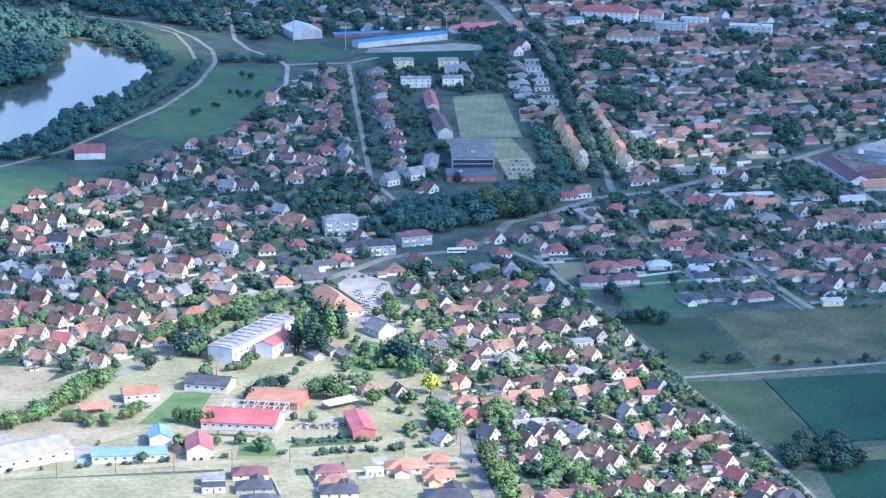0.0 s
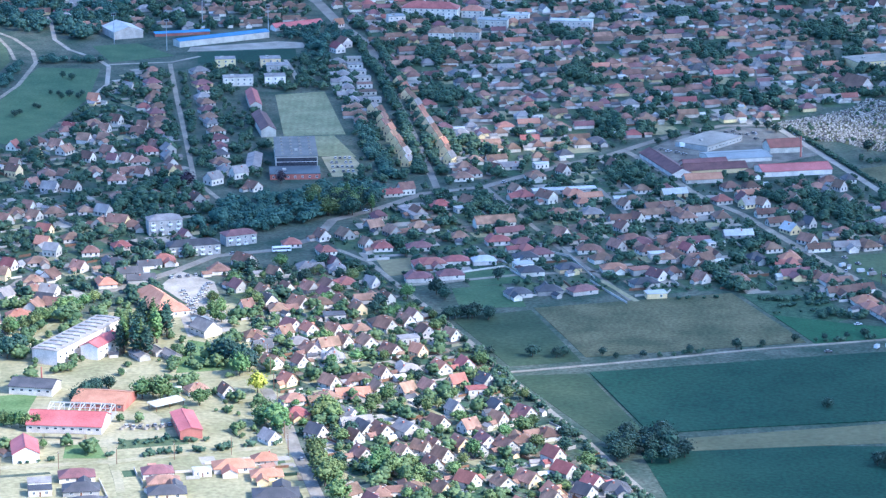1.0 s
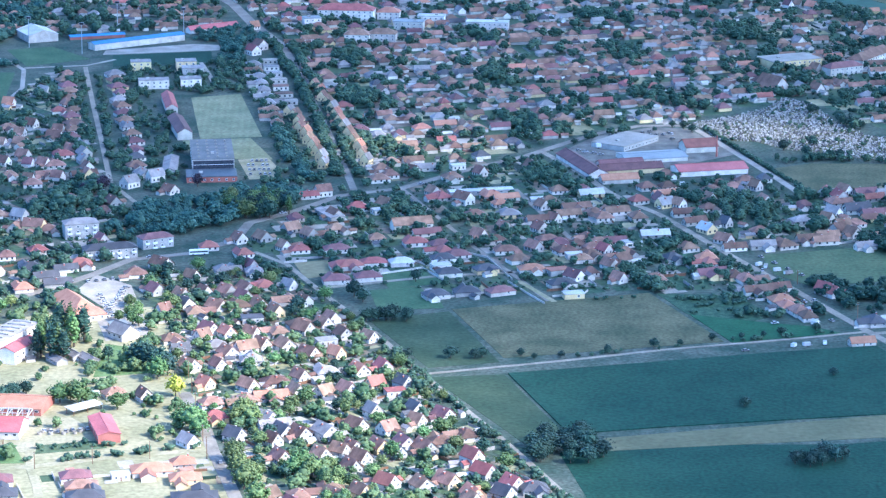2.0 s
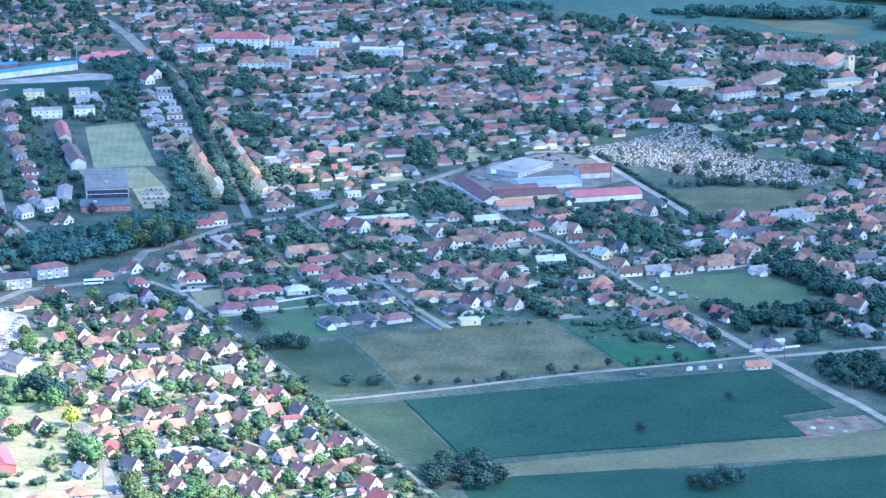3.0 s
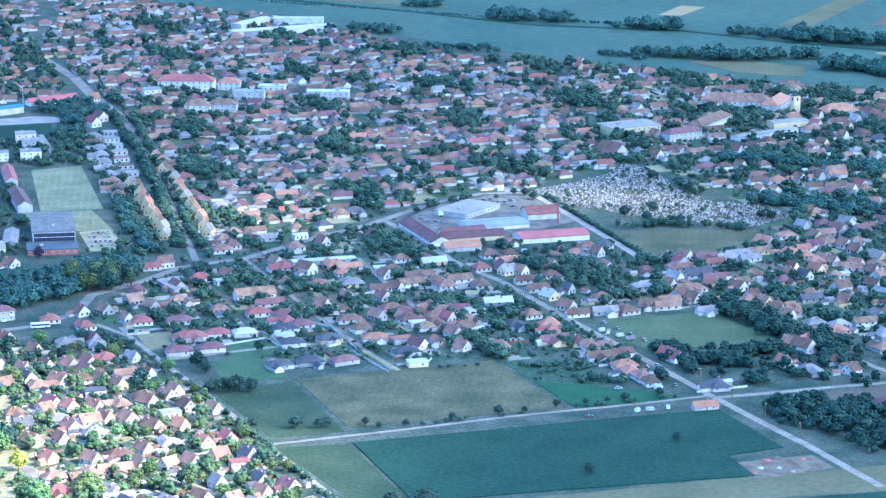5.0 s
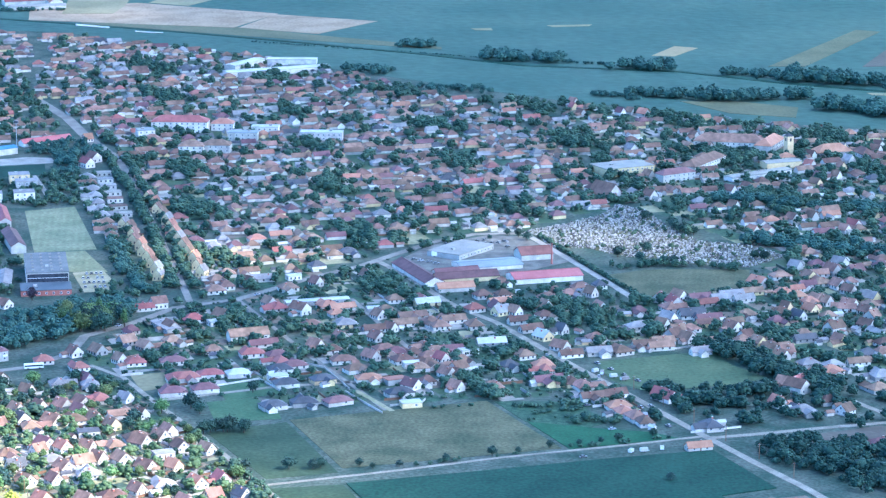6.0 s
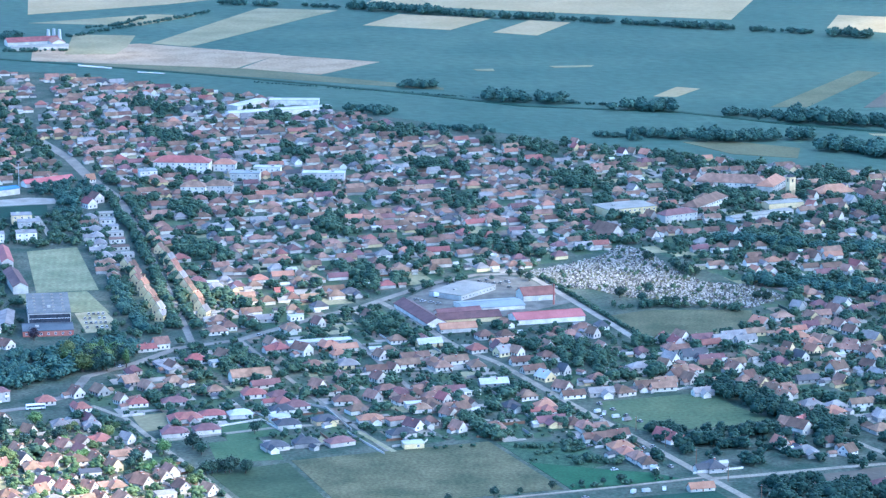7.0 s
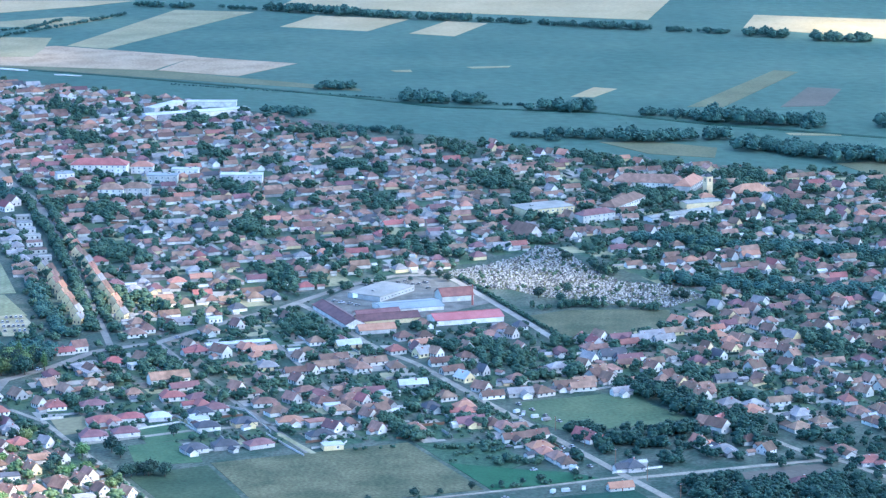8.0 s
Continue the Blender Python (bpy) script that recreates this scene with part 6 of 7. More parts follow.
scatter([(-345, 2129), (-306, 2205), (-294, 2277), (-303, 2400), (-310, 2470), (-560, 2480), (-560, 2129)], 11, 15, 22, WOODS, 0.12)
scatter([(-330, 2540), (-250, 2490), (-190, 2425), (-160, 2420), (-150, 2380), (-118, 2440), (-100, 2700), (-330, 2700)], 9, 7, 12, WOODS, 0.15, 0.1)
belt([(-186, 2290), (-192, 2212), (-212, 2125), (-240, 2050)], 6, 4, 4, 7, WOODS)
scatter([(-330, 1960), (-262, 1985), (-240, 1960), (-262, 1950)], 9, 5, 9, WOODS, 0.15)
belt([(-175, 2300), (-120, 2300)], 8, 4, 5, 8, WOODS)
for line, width, low, high in (([(445, 2830), (478, 2817), (512, 2797)], 24, 8, 14),
                               ([(512, 2797), (553, 2772), (553, 2772)], 8, 2.5, 5),
                               ([(555, 2755), (582, 2743), (606, 2739)], 26, 9, 14),
                               ([(649, 2705), (676, 2687), (698, 2669)], 16, 6, 11),
                               ([(698, 2666), (743, 2639), (791, 2615)], 26, 10, 18),
                               ([(543, 2606), (569, 2583), (587, 2571)], 24, 6, 13),
                               ([(587, 2571), (635, 2563), (689, 2563)], 20, 9, 15),
                               ([(691, 2515), (724, 2480), (755, 2451)], 26, 9, 17),
                               ([(755, 2451), (778, 2431), (805, 2421)], 26, 11, 18),
                               ([(373, 2919), (388, 2912), (406, 2909)], 18, 7, 11),
                               ([(835, 2601), (850, 2592), (860, 2590)], 24, 10, 16),
                               ([(246, 3609), (278, 3593), (313, 3576)], 8, 5, 9),
                               ([(341, 3571), (368, 3555), (382, 3548)], 8, 4, 7),
                               ([(396, 3540), (448, 3504), (496, 3469)], 12, 8, 14),
                               ([(495, 3464), (543, 3435), (611, 3407)], 10, 6, 12),
                               ([(623, 3400), (680, 3360), (732, 3331)], 9, 4, 9),
                               ([(732, 3331), (760, 3311), (794, 3290)], 14, 7, 11),
                               ([(811, 3278), (845, 3262), (874, 3248)], 10, 5, 9),
                               ([(887, 3226), (909, 3213), (927, 3205)], 16, 8, 13),
                               ([(950, 3177), (979, 3168), (1009, 3153)], 12, 6, 14),
                               ([(81, 3402), (119, 3425), (150, 3486)], 6, 3, 5),
                               ([(234, 2969), (286, 2934), (348, 2897)], 4, 1.5, 2.5),
                               ([(368, 2886), (438, 2838), (518, 2796)], 3, 1.2, 2.2),
                               ([(302, 2777), (322, 2767), (343, 2753)], 16, 6, 10),
                               ([(334, 2658), (367, 2643), (419, 2652)], 34, 4, 8),
                               ([(504, 2613), (530, 2590), (542, 2576)], 16, 3, 7)):
    belt(line, width, 5, low, high, WOODS)
belt([(-10, 3310), (12, 3320)], 8, 6, 9, 15, WOODS)
belt([(-20, 3225), (60, 3222)], 5, 4, 3, 6, WOODS)
belt([(60, 3330), (160, 3440), (230, 3530)], 6, 3, 3, 6, WOODS)
belt([(185, 1480), (260, 1500), (340, 1517)], 3, 1.2, 2, 4, GARDENS)
mass("woodland", [w for w in WOODS if w[1] > 1740], "wood_mass", "dense green woods and tree belts", WOOD_CROWNS)
mass("oak_wood", [w for w in WOODS if w[1] <= 1740], "near_wood", "dense wood beside the road, darkened in colour against the hazier far woods", WOOD_CROWNS)
for quarter, gap in ((west_part, 8), ([(-27, 1671), (54, 1690), (79, 1612), (113, 1470), (152, 1302), (165, 1230), (28, 1230), (14, 1360), (-4, 1490)], 7),
                     ([(30, 1740), (110, 1868), (250, 1975), (290, 1785), (345, 1540), (290, 1610), (200, 1612), (86, 1632)], 7.5),
                     ([(325, 1700), (410, 1705), (480, 1580), (620, 1700), (760, 1990), (700, 2250), (473, 2400), (440, 2140), (510, 1930), (390, 1830), (300, 1800)], 7.5)):
    scatter(quarter, gap, 1.6, 3.6, SHRUBS, 0.3, 0.25)
belt([(357, 2030), (371, 1945), (381, 1885), (389, 1832)], 1.6, 6, 2.2, 3.6, SHRUBS)
for i in range(120):
    x, y = chance.uniform(360, 500), chance.uniform(1908, 2112)
    if inside(x, y, [(352, 2048), (379, 2064), (412, 2091), (432, 2128), (448, 2105), (453, 2034), (464, 1996), (492, 1982), (510, 1941), (476, 1912), (444, 1926), (426, 1944), (402, 1957), (384, 1985), (361, 1990)]):
        SHRUBS.append((x, y, chance.uniform(1.5, 4)))
scatter([(297, 1797), (388, 1833), (380, 1893), (345, 1872), (300, 1888), (277, 1893)], 9, 4, 8, GARDENS, 0.2, 0.2)
mass("garden_shrubs", SHRUBS, "garden_mass", "countless low shrubs and fruit bushes between houses", BUSHES)
in_sun = [t for t in GARDENS if t[1] < 1600 and t[0] < 110]
by_the_road = [t for t in GARDENS if t[1] < 1640 and t[0] > 335]
mass("orchard_trees", in_sun, "orchard", "countless village garden trees with sunlight put into their green")
mass("roadside_trees", by_the_road, "near_wood", "dense trees round the houses by the road, darkened in colour")
mass("garden_trees", [t for t in GARDENS if t not in set(in_sun) | set(by_the_road)], "garden_mass", "countless small garden trees and shrubs between houses")

# ---- cemetery stones ----
graves = Shape("stone", "dark")
grave_rng = random.Random(8)
cemetery = [(352, 2048), (379, 2064), (412, 2091), (432, 2128), (448, 2105), (453, 2034), (464, 1996), (492, 1982), (510, 1941), (476, 1912), (444, 1926), (426, 1944), (402, 1957), (384, 1985), (361, 1990)]
for _ in range(11000):
    x, y = grave_rng.uniform(352, 510), grave_rng.uniform(1910, 2128)
    if inside(x, y, cemetery):
        w, d, h = grave_rng.uniform(0.25, 0.6), grave_rng.uniform(0.2, 0.75), grave_rng.uniform(0.3, 1.3)
        graves.box(x - w, y - d, 0, x + w, y + d, h, 1 if grave_rng.random() < 0.3 else 0)
tagged(new("gravestones", graves.mesh("gravestones")), "crowded pale and dark gravestones of a cemetery", "graves", kind="stuff")
for x, y in ((442, 2074), (440, 2070), (454, 2036), (459, 2024), (464, 2018), (420, 1965), (424, 1930), (430, 1926), (487, 1936), (492, 1930), (398, 1955), (410, 1940)):
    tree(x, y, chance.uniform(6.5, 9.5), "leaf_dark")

# ---- masts and the tall chimney ----
def mast(x, y, height, thick, mat, name, label, category):
    s = Shape(mat)
    n = 8
    ring = [(math.cos(i * math.tau / n), math.sin(i * math.tau / n)) for i in range(n)]
    s.add([(c * thick, d * thick, -0.3) for c, d in ring] + [(c * thick * 0.6, d * thick * 0.6, height) for c, d in ring],
          [(i, (i + 1) % n, (i + 1) % n + n, i + n) for i in range(n)] + [tuple(range(n, 2 * n))])
    ob = new(name, s.mesh(name))
    ob.matrix_basis = pose(x, y, 0)
    return tagged(ob, label, category)


mast(350.6, 1941, 14, 0.75, "brick", "factory_chimney", "tall round brick chimney beside a red-roofed workshop", "chimney")
for x, y in ((40, 3288), (46, 3292), (52, 3288)):
    mast(x, y, 15, 2.6, "steel", "silo", "tall pale steel grain silo of the farm", "silo")
for x, y in ((-76, 2345), (3, 2405), (-50, 2440), (-118, 2375)):
    lamp_mast = mast(x, y, 24, 0.35, "steel", "floodlight_mast", "tall steel floodlight mast of the stadium", "mast")
    part("floodlight", Shape("steel", "glass").box(-1.8, -0.2, 22.5, 1.8, 0.2, 24.6).box(-1.6, -0.25, 22.7, 1.6, -0.21, 24.4, 1).mesh("floodlight"), lamp_mast)

# ---- clouds: an unseen bank of cumulus high above, open to the south-west ----
LIT = [(-700, 1640), (-330, 1640), (-150, 1640), (-60, 1712), (-5, 1665), (34, 1590), (104, 1492), (158, 1405), (186, 1285), (225, 900), (225, 600), (-700, 600)]
GAPS = ((-310, 1870, 30), (-205, 1790, 25), (150, 1990, 25), (392, 2002, 27), (1030, 3250, 60), (-330, 2400, 60))
cloud_rng = np.random.default_rng(4)
CLOUD_BASE = 1150.0
verts, faces, k = [], [], 0
for gx in np.arange(-900, 2000, 95):
    for gy in np.arange(1150, 4700, 95):
        x, y = gx + cloud_rng.uniform(-25, 25), gy + cloud_rng.uniform(-25, 25)
        if inside(x, y, LIT) or any((x - a) ** 2 + (y - b) ** 2 < (r + 60) ** 2 for a, b, r in GAPS):
            continue
        # Puffs shrink westward to let in light where haze would brighten the west.
        size = cloud_rng.uniform(68, 92) * np.interp(x, (-100, 120, 380), (0.82, 0.92, 1.1))
        pts = ICO_V * size * cloud_rng.uniform(0.85, 1.15, size=(12, 1)) * np.array((1, 1, 0.5))
        verts.append(pts + np.array((x, y, 0)) + np.array(TO_SUN) * (CLOUD_BASE + cloud_rng.uniform(0, 60)) / TO_SUN.z)
        faces.append(ICO_F + k)
        k += 12
# Far northern bank, added out of view to whiten the river's reflection.
for gx in np.arange(-2600, 3400, 330):
    for gy in np.arange(5000, 12500, 330):
        size = cloud_rng.uniform(190, 270)
        pts = ICO_V * size * cloud_rng.uniform(0.85, 1.15, size=(12, 1)) * np.array((1, 1, 0.45))
        verts.append(pts + np.array((gx + cloud_rng.uniform(-90, 90), gy + cloud_rng.uniform(-90, 90), CLOUD_BASE + cloud_rng.uniform(0, 120))))
        faces.append(ICO_F + k)
        k += 12
cloud = new("cloud", solid("cloud", np.vstack(verts), np.vstack(faces), [cloud_stuff], smooth=True))
tagged(cloud, "broken bank of white cumulus clouds out of view", "cloud", kind="stuff")

# ---- cars, the bus, poles and the bare greenhouse ----
def car_mesh():
    s = Shape("car", "glass")
    s.add([(-2.1, -0.85, 0.35), (2.1, -0.85, 0.35), (2.1, 0.85, 0.35), (-2.1, 0.85, 0.35), (-2.1, -0.85, 0.85), (2.0, -0.85, 0.8), (2.0, 0.85, 0.8), (-2.1, 0.85, 0.85)], BOX)
    s.add([(-1.6, -0.8, 0.82), (1.0, -0.8, 0.82), (1.0, 0.8, 0.82), (-1.6, 0.8, 0.82), (-1.2, -0.65, 1.42), (0.4, -0.65, 1.42), (0.4, 0.65, 1.42), (-1.2, 0.65, 1.42)], BOX, 1)
    s.box(-1.15, -0.62, 1.42, 0.35, 0.62, 1.47)
    return s.mesh("car")


def wheel_mesh():
    n = 10
    ring = [(math.cos(i * math.tau / n) * 0.33, math.sin(i * math.tau / n) * 0.33) for i in range(n)]
    return Shape("rubber").add([(a, -0.1, b) for a, b in ring] + [(a, 0.1, b) for a, b in ring],
                               [(i, (i + 1) % n, (i + 1) % n + n, i + n) for i in range(n)] + [tuple(range(n))[::-1], tuple(range(n, 2 * n))]).mesh("wheel")


CAR, WHEEL = car_mesh(), wheel_mesh()


def car(x, y, turn):
    ob = new("car", CAR)
    ob.matrix_basis = pose(x, y, 0.16, 0, 0, turn)
    tagged(ob, "parked passenger car with dark windows", "car", "parked cars")
    for a in (-1.3, 1.3):
        for b in (-0.8, 0.8):
            part("wheel", WHEEL, ob, pose(a, b, 0.33))


for i in range(10):
    car(-33 - i * 1.2 + chance.uniform(-0.5, 0.5), 1640 - i * 6.5, 20)
for i in range(7):
    car(-47 + i * 1.3, 1625 - i * 7.5, 200)
for i in range(6):
    car(-54 + i * 4.5, 1655 + i * 1.5, 100 + chance.uniform(-6, 6))
for line in range(4):
    for i in range(5):
        if chance.random() < 0.75:
            car(42 + i * 3.1 + line * 0.4, 1953 - line * 13, 92)
for i in range(6):
    car(-158 + i * 3.2, 1412 + chance.uniform(-1, 1), 95 + chance.uniform(-8, 8))
for i in range(7):
    car(-68 + i * 3.4, 1382 + chance.uniform(-2, 2), 95 + chance.uniform(-12, 12))
for i in range(10):
    car(290 + i * 4.5, 2008 + chance.uniform(-4, 9), 110 + chance.uniform(-10, 10))
for i in range(4):
    car(330 + i * 5, 1676 - i * 14, 105 + chance.uniform(-10, 10))
for x, y, turn in ((-64, 1655, 40), (-20, 1706, 5), (60, 1807, 30), (150, 1877, 38), (100, 1990, 92), (96, 2060, 92), (88, 2230, 95), (14, 1328, 98), (-50, 1875, 95), (290, 1800, 100), (341, 1580, 105)):
    car(x, y, turn)

def box_trailer(x, y, turn, long):
    """A closed box trailer on one axle with a drawbar."""
    coat = "grey" if long > 4.5 else "white"
    ob = new("box_trailer", Shape(coat).box(-long / 2, -1.0, 0.6, long / 2, 1.0, 2.3).mesh("body"))
    ob.matrix_basis = pose(x, y, 0.14, 0, 0, turn)
    tagged(ob, f"{coat} box trailer parked on the grass", "trailer", "stored trailers")
    part("drawbar", Shape("steel").box(long / 2, -0.08, 0.6, long / 2 + 1.3, 0.08, 0.75).mesh("drawbar"), ob)
    for side in (-1.05, 1.05):
        part("wheel", WHEEL, ob, pose(0, side, 0.34))
    part("door", Shape("frame", "steel").box(-long / 2 - 0.05, -0.9, 0.7, -long / 2 - 0.01, 0.9, 2.2).box(-long / 2 - 0.08, -0.03, 0.8, -long / 2 - 0.05, 0.03, 2.1, 1).mesh("door"), ob)


for x, y, turn, long in ((325, 1657, 40, 4), (328, 1652, 75, 5), (333, 1644, 12, 4), (338, 1637, 20, 5), (312, 1492, 52, 3.2), (319, 1493, 8, 4), (329, 1495, 80, 3)):
    box_trailer(x, y, turn, long)
for x, y, turn in ((307, 1586, 15), (311, 1537, 10), (325, 1646, 80), (286, 1487, 12), (206, 2260, 40), (335, 1578, 110), (342, 1539, 108)):
    car(x, y, turn)
for x, y, h in ((343, 2028, 7), (347, 2016, 6.5), (336, 2033, 6), (322, 2022, 4), (262, 1985, 5)):
    tree(x, y, h, "leaf_dark")
for x, y, turn in ((262, 1966, 20), (266, 1961, 12), (271, 1957, 14), (275, 1952, 10), (330, 1996, 40), (336, 1990, 44), (332, 2012, 100), (318, 2020, 48)):
    car(x, y, turn)
lorry = tagged(new("lorry", Shape("frame").box(-4.2, -1.2, 1.0, 2.2, 1.2, 3.6).mesh("body")), "white lorry with a box body in the supermarket yard", "lorry")
lorry.matrix_basis = pose(279, 1973, 0.14, 0, 0, 10)
part("cab", Shape("frame", "glass").box(2.4, -1.15, 0.7, 4.2, 1.15, 2.9).box(3.2, -1.18, 1.8, 4.24, 1.18, 2.6, 1).mesh("cab"), lorry)
part("chassis", Shape("steel").box(-4.0, -0.5, 0.6, 4.0, 0.5, 0.98).mesh("chassis"), lorry)
for a in (-2.8, 3.2):
    for b in (-1.0, 1.0):
        part("wheel", WHEEL, lorry, pose(a, b, 0.45) @ Matrix.Diagonal((1.4, 1.4, 1.4, 1)))
bus_shape = Shape("frame", "glass")
bus_shape.box(-5.5, -1.25, 0.4, 5.5, 1.25, 3.0).box(-5.3, -1.28, 1.5, 5.2, 1.28, 2.4, 1).box(-5.3, -1.0, 3.0, 4.8, 1.0, 3.15)
bus = tagged(new("bus", bus_shape.mesh("bus")), "white bus with dark windows on the high street", "bus")
bus.matrix_basis = pose(8, 1711, 0.2, 0, 0, 6)
for a in (-3.4, 3.2):
    for b in (-1.15, 1.15):
        part("wheel", WHEEL, bus, pose(a, b, 0.45) @ Matrix.Diagonal((1.4, 1.4, 1.4, 1)))


def pole(x, y, turn):
    s = Shape("wood", "steel")
    s.box(-0.14, -0.14, -0.3, 0.14, 0.14, 8.5).box(-0.9, -0.07, 7.7, 0.9, 0.07, 7.85, 1)
    ob = tagged(new("utility_pole", s.mesh("utility_pole")), "wooden utility pole with a cross arm beside the road", "pole", "utility poles")
    ob.matrix_basis = pose(x, y, 0, 0, 0, turn)


for i in range(9):
    pole(-200 + i * 26, 1301 + i * 5.2, 80)
for i in range(7):
    pole(8 - i * 1.5, 1335 + i * 26, 5)
for i in range(6):
    pole(384 - i * 9, 1436 + i * 36, 15)

frames = new("greenhouse", Shape("grey_wall").box(-16, -7, -0.2, 16, 7, 0.35).mesh("plinth"))
frames.matrix_basis = pose(-90, 1402, 0, 0, 0, 170)
tagged(frames, "bare steel frame of a long greenhouse behind the stable", "greenhouse")
arch = Shape("white")
for a, b in (((-7, 0), (-7, 3.6)), ((7, 0), (7, 3.6)), ((-7, 3.6), (0, 6.2)), ((0, 6.2), (7, 3.6)), ((-7, 3.6), (7, 3.6))):
    d = Vector((b[0] - a[0], b[1] - a[1])).normalized() * 0.16
    arch.add([(-0.16, a[0] + d.y, a[1] - d.x), (0.16, a[0] + d.y, a[1] - d.x), (0.16, a[0] - d.y, a[1] + d.x), (-0.16, a[0] - d.y, a[1] + d.x),
              (-0.16, b[0] + d.y, b[1] - d.x), (0.16, b[0] + d.y, b[1] - d.x), (0.16, b[0] - d.y, b[1] + d.x), (-0.16, b[0] - d.y, b[1] + d.x)], BOX)
arch_mesh = arch.mesh("arch")
for i in range(7):
    part("arch", arch_mesh, frames, pose(-15 + i * 5, 0, 0.35))
rail_mesh = Shape("white").box(-15.2, -0.13, -0.13, 15.2, 0.13, 0.13).mesh("purlin")
for y, z in ((-7, 3.9), (7, 3.9), (0, 6.5), (-3.5, 5.2), (3.5, 5.2)):
    part("purlin", rail_mesh, frames, pose(0, y, z))


# ---- small things of the works and the village ----
def ring(x, y):
    n = 12
    rim = [(math.cos(i * math.tau / n), math.sin(i * math.tau / n)) for i in range(n)]
    s = Shape("paving")
    s.add([(c * q, d * q, z) for z in (0, 1.3) for q in (1.0, 0.82) for c, d in rim],
          [(i, (i + 1) % n, (i + 1) % n + 2 * n, i + 2 * n) for i in range(n)]
          + [((i + 1) % n + n, i + n, i + 3 * n, (i + 1) % n + 3 * n) for i in range(n)]
          + [(i + 2 * n, (i + 1) % n + 2 * n, (i + 1) % n + 3 * n, i + 3 * n) for i in range(n)])
    ob = tagged(new("concrete_ring", s.mesh("concrete_ring")), "pale concrete well ring stored in the yard", "ring", "stored concrete rings")
    ob.matrix_basis = pose(x, y, 0.07)


for i in range(12):
    ring(-70 + i * 1.9 - (i % 2) * 0.4, 1378 + (i % 3) * 2.6)


def lean_to(x, y, w, l, h, turn, roof, label):
    """An open shelter on posts."""
    ob = new("shelter", Shape(roof).add([(-l / 2, -w / 2, h), (l / 2, -w / 2, h), (l / 2, w / 2, h + 0.9), (-l / 2, w / 2, h + 0.9),
                                         (-l / 2, -w / 2, h + 0.2), (l / 2, -w / 2, h + 0.2), (l / 2, w / 2, h + 1.1), (-l / 2, w / 2, h + 1.1)], BOX).mesh("roof"))
    ob.matrix_basis = pose(x, y, 0, 0, 0, turn)
    tagged(ob, label, "shelter")
    post = Shape("wood").box(-0.12, -0.12, -0.3, 0.12, 0.12, h + 0.3).mesh("post")
    for a in (-0.45, 0, 0.45):
        for b in (-0.42, 0.42):
            part("post", post, ob, pose(a * l, b * w, 0))


lean_to(-50, 1413, 7, 18, 2.6, 38, "white", "open shelter with a pale sheet roof beside the yard")
lean_to(-168, 1404, 9, 15, 3.0, 24, "orange", "low shelter with an orange roof among trees")
lean_to(-96, 1366, 3, 22, 2.2, 172, "grey", "narrow shelter with a weathered roof below the stable")
for x, y, turn in ((-58, 1506, 118), (-50, 1497, 118), (-66, 1498, 118)):
    hall("garden_shed", x, y, 6, 13, 2.6, turn, 28, "grey", "grey_wall", "old shed with a weathered grey roof in the park", "shed", 3)
hall("village_house", -33, 1541, 11, 14, 4.0, 125, 38, "grey", "wall", "pale house with a weathered roof on the building site", "house", 3)
lean_to(-36, 1560, 6, 10, 2.4, 20, "sheet", "half-built shelter on the building site")
mast(-112, 1448, 11, 0.55, "brick", "boiler_chimney", "short brick chimney of the boiler hall", "chimney")
tarp = Shape("blue").add([(-3, -1.6, 0), (3, -1.6, 0), (3, 1.6, 0), (-3, 1.6, 0), (-2.2, -0.8, 1.7), (2.3, -0.7, 1.5), (2.2, 0.8, 1.6), (-2.3, 0.7, 1.8)], BOX)
tagged(new("tarpaulin", tarp.mesh("tarpaulin")), "blue tarpaulin over a heap beside the workshop", "tarpaulin").matrix_basis = pose(-165, 1328, 0.03, 0, 0, 8)


def garden_wall(points):
    """A low rendered wall along the edge of a plot, with a coping on it."""
    for (ax, ay), (bx, by) in zip(points, points[1:]):
        long = math.hypot(bx - ax, by - ay)
        ob = new("garden_wall", Shape("wall").box(0, -0.12, -0.2, long, 0.12, 1.05).mesh("garden_wall"))
        ob.matrix_basis = pose(ax, ay, 0, 0, 0, math.degrees(math.atan2(by - ay, bx - ax)))
        tagged(ob, "low white rendered garden wall beside a plot", "wall", "garden walls")
        part("coping", Shape("grey_wall").box(-0.1, -0.2, 1.05, long + 0.1, 0.2, 1.13).mesh("coping"), ob)


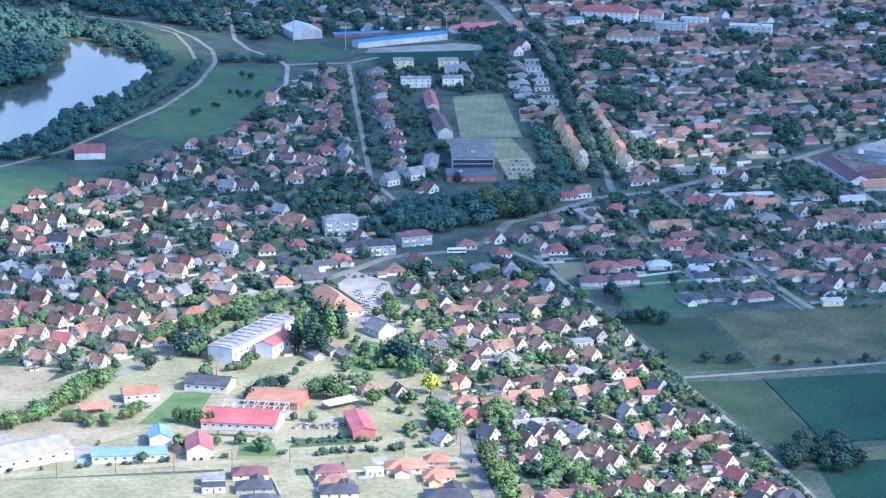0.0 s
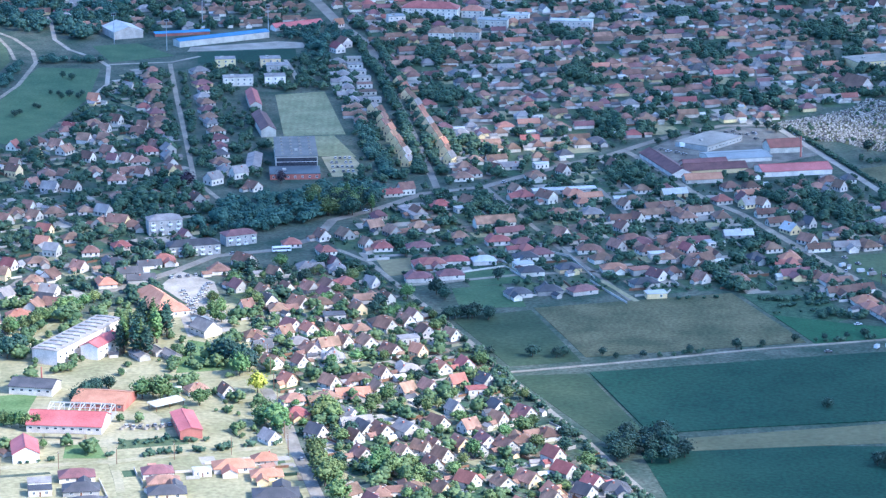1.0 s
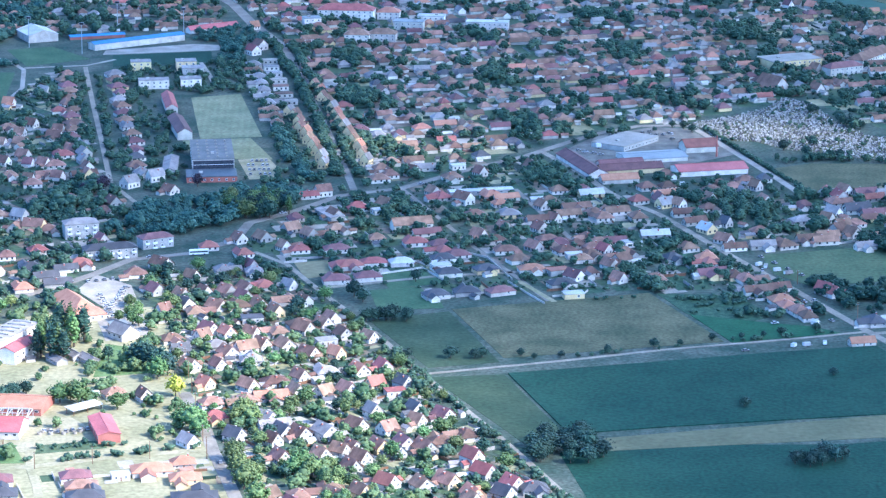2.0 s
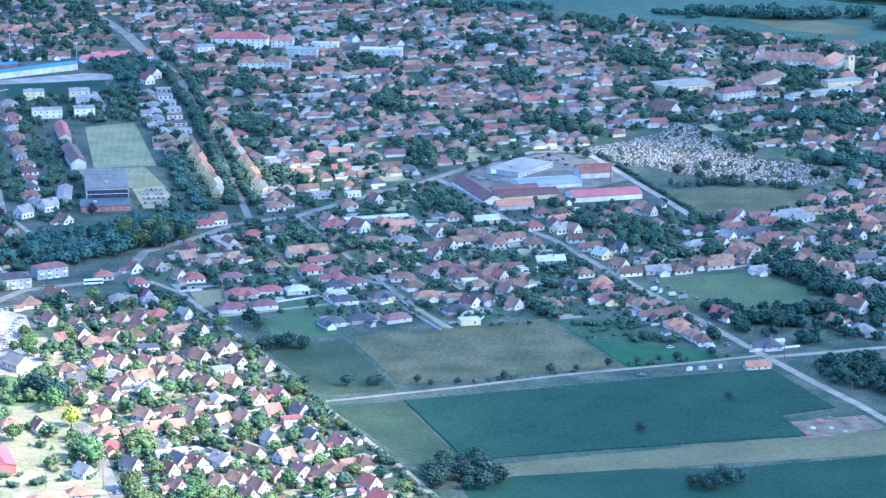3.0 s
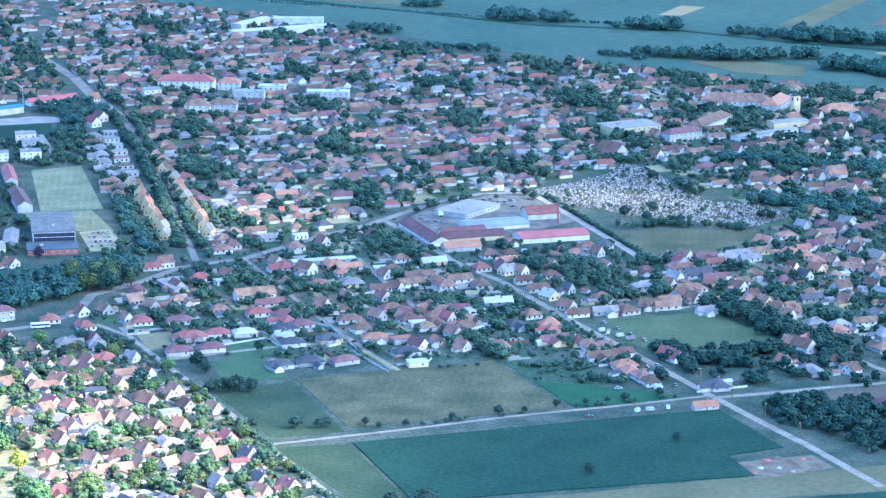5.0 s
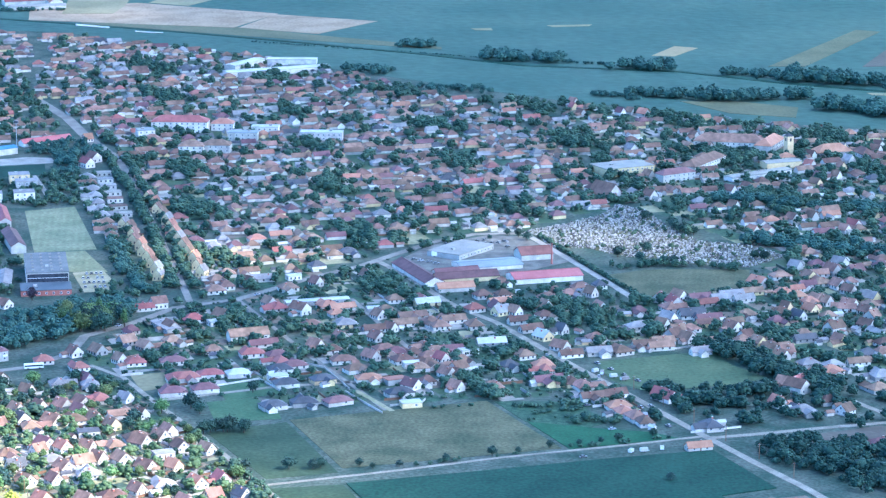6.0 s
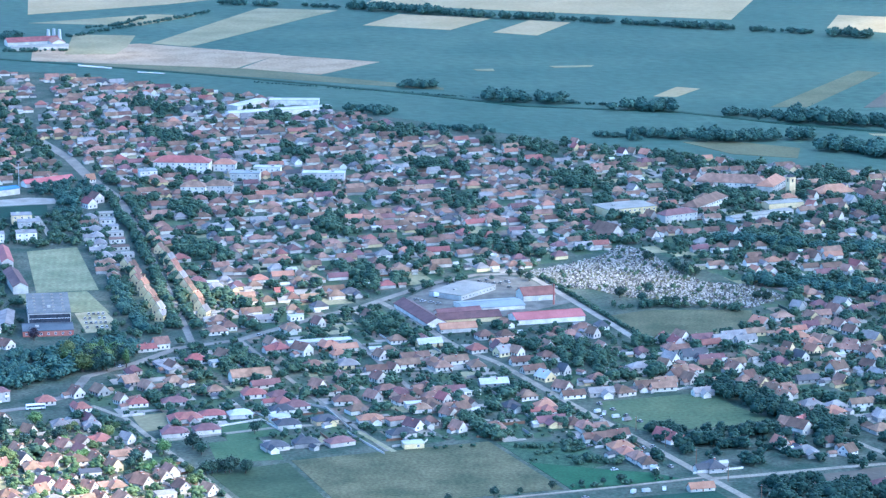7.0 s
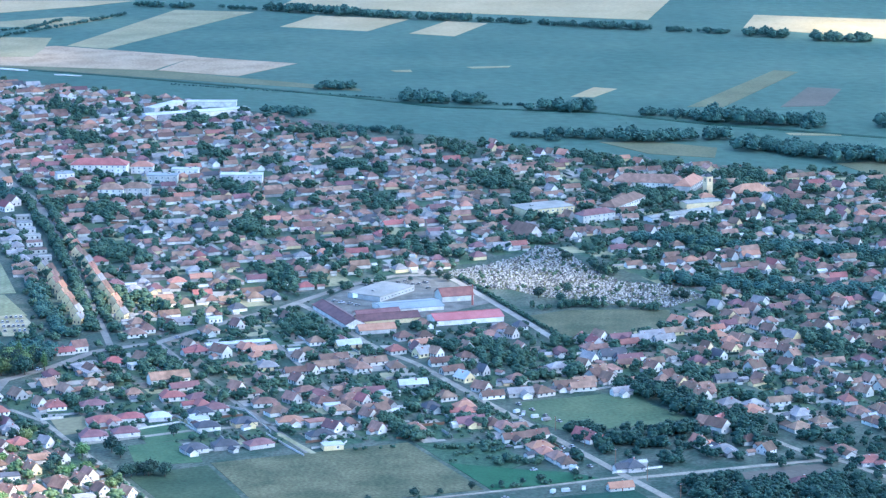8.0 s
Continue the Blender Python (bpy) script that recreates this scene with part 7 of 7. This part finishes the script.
garden_wall([(105, 1655), (134, 1669), (146, 1634)])
garden_wall([(114, 1677), (132, 1684), (138, 1673)])
garden_wall([(141, 1604), (161, 1611), (183, 1620)])
garden_wall([(179, 1635), (186, 1612), (194, 1587)])
garden_wall([(200, 1601), (218, 1605), (221, 1612)])
garden_wall([(157, 1707), (173, 1689), (182, 1639)])
garden_wall([(153, 1734), (157, 1707)])
garden_wall([(-108, 1305), (-105, 1284)])
garden_wall([(-77, 1305), (-72, 1280)])
garden_wall([(-46, 1313), (-33, 1314)])
garden_wall([(-30, 1325), (-6, 1332)])
garden_wall([(57, 1328), (69, 1332), (73, 1327)])
garden_wall([(23, 1438), (45, 1425)])
garden_wall([(351, 1525), (380, 1532)])
garden_wall([(364, 1707), (383, 1704), (406, 1714)])


def heap(x, y, size, mat, label):
    rng = np.random.default_rng(int(abs(x)))
    v = ICO_V * size * rng.uniform(0.7, 1.25, size=(12, 1)) * np.array((1, 1, 0.45))
    ob = new("heap", solid("heap", v, ICO_F, [mat]))
    ob.matrix_basis = pose(x, y, 0.1)
    tagged(ob, label, "heap")


for x, y, size, mat in ((347, 1380, 1.5, "brick"), (361, 1386, 1.8, "stone"), (376, 1400, 2.2, "brick"), (379, 1388, 1.4, "earth"), (366, 1380, 1.5, "stone"), (358, 1400, 3, "brick"), (364, 1402, 2.4, "earth"), (371, 1392, 2.6, "earth"), (352, 1388, 2, "stone"), (-140, 1366, 2, "stone"), (-143, 1362, 1.6, "stone"), (-40, 1552, 2.2, "sand")):
    heap(x, y, size, mat, "low heap of building rubble on bare ground")
tower = Shape("yellow_wall", "glass")
tower.box(-2.8, -2.8, -0.3, 2.8, 2.8, 15).box(-0.7, -2.86, 11, 0.7, 2.86, 13.5, 1).box(-2.86, -0.7, 11, 2.86, 0.7, 13.5, 1)
church_tower = tagged(new("church_tower", tower.mesh("walls")), "cream church tower with a low dark cap", "tower")
church_tower.matrix_basis = pose(605, 2304, 0, 0, 0, 20)
part("cap", Shape("dark").add([(-3.1, -3.1, 15), (3.1, -3.1, 15), (3.1, 3.1, 15), (-3.1, 3.1, 15), (0, 0, 17.5)], [(3, 2, 1, 0), (0, 1, 4), (1, 2, 4), (2, 3, 4), (3, 0, 4)]).mesh("cap"), church_tower)
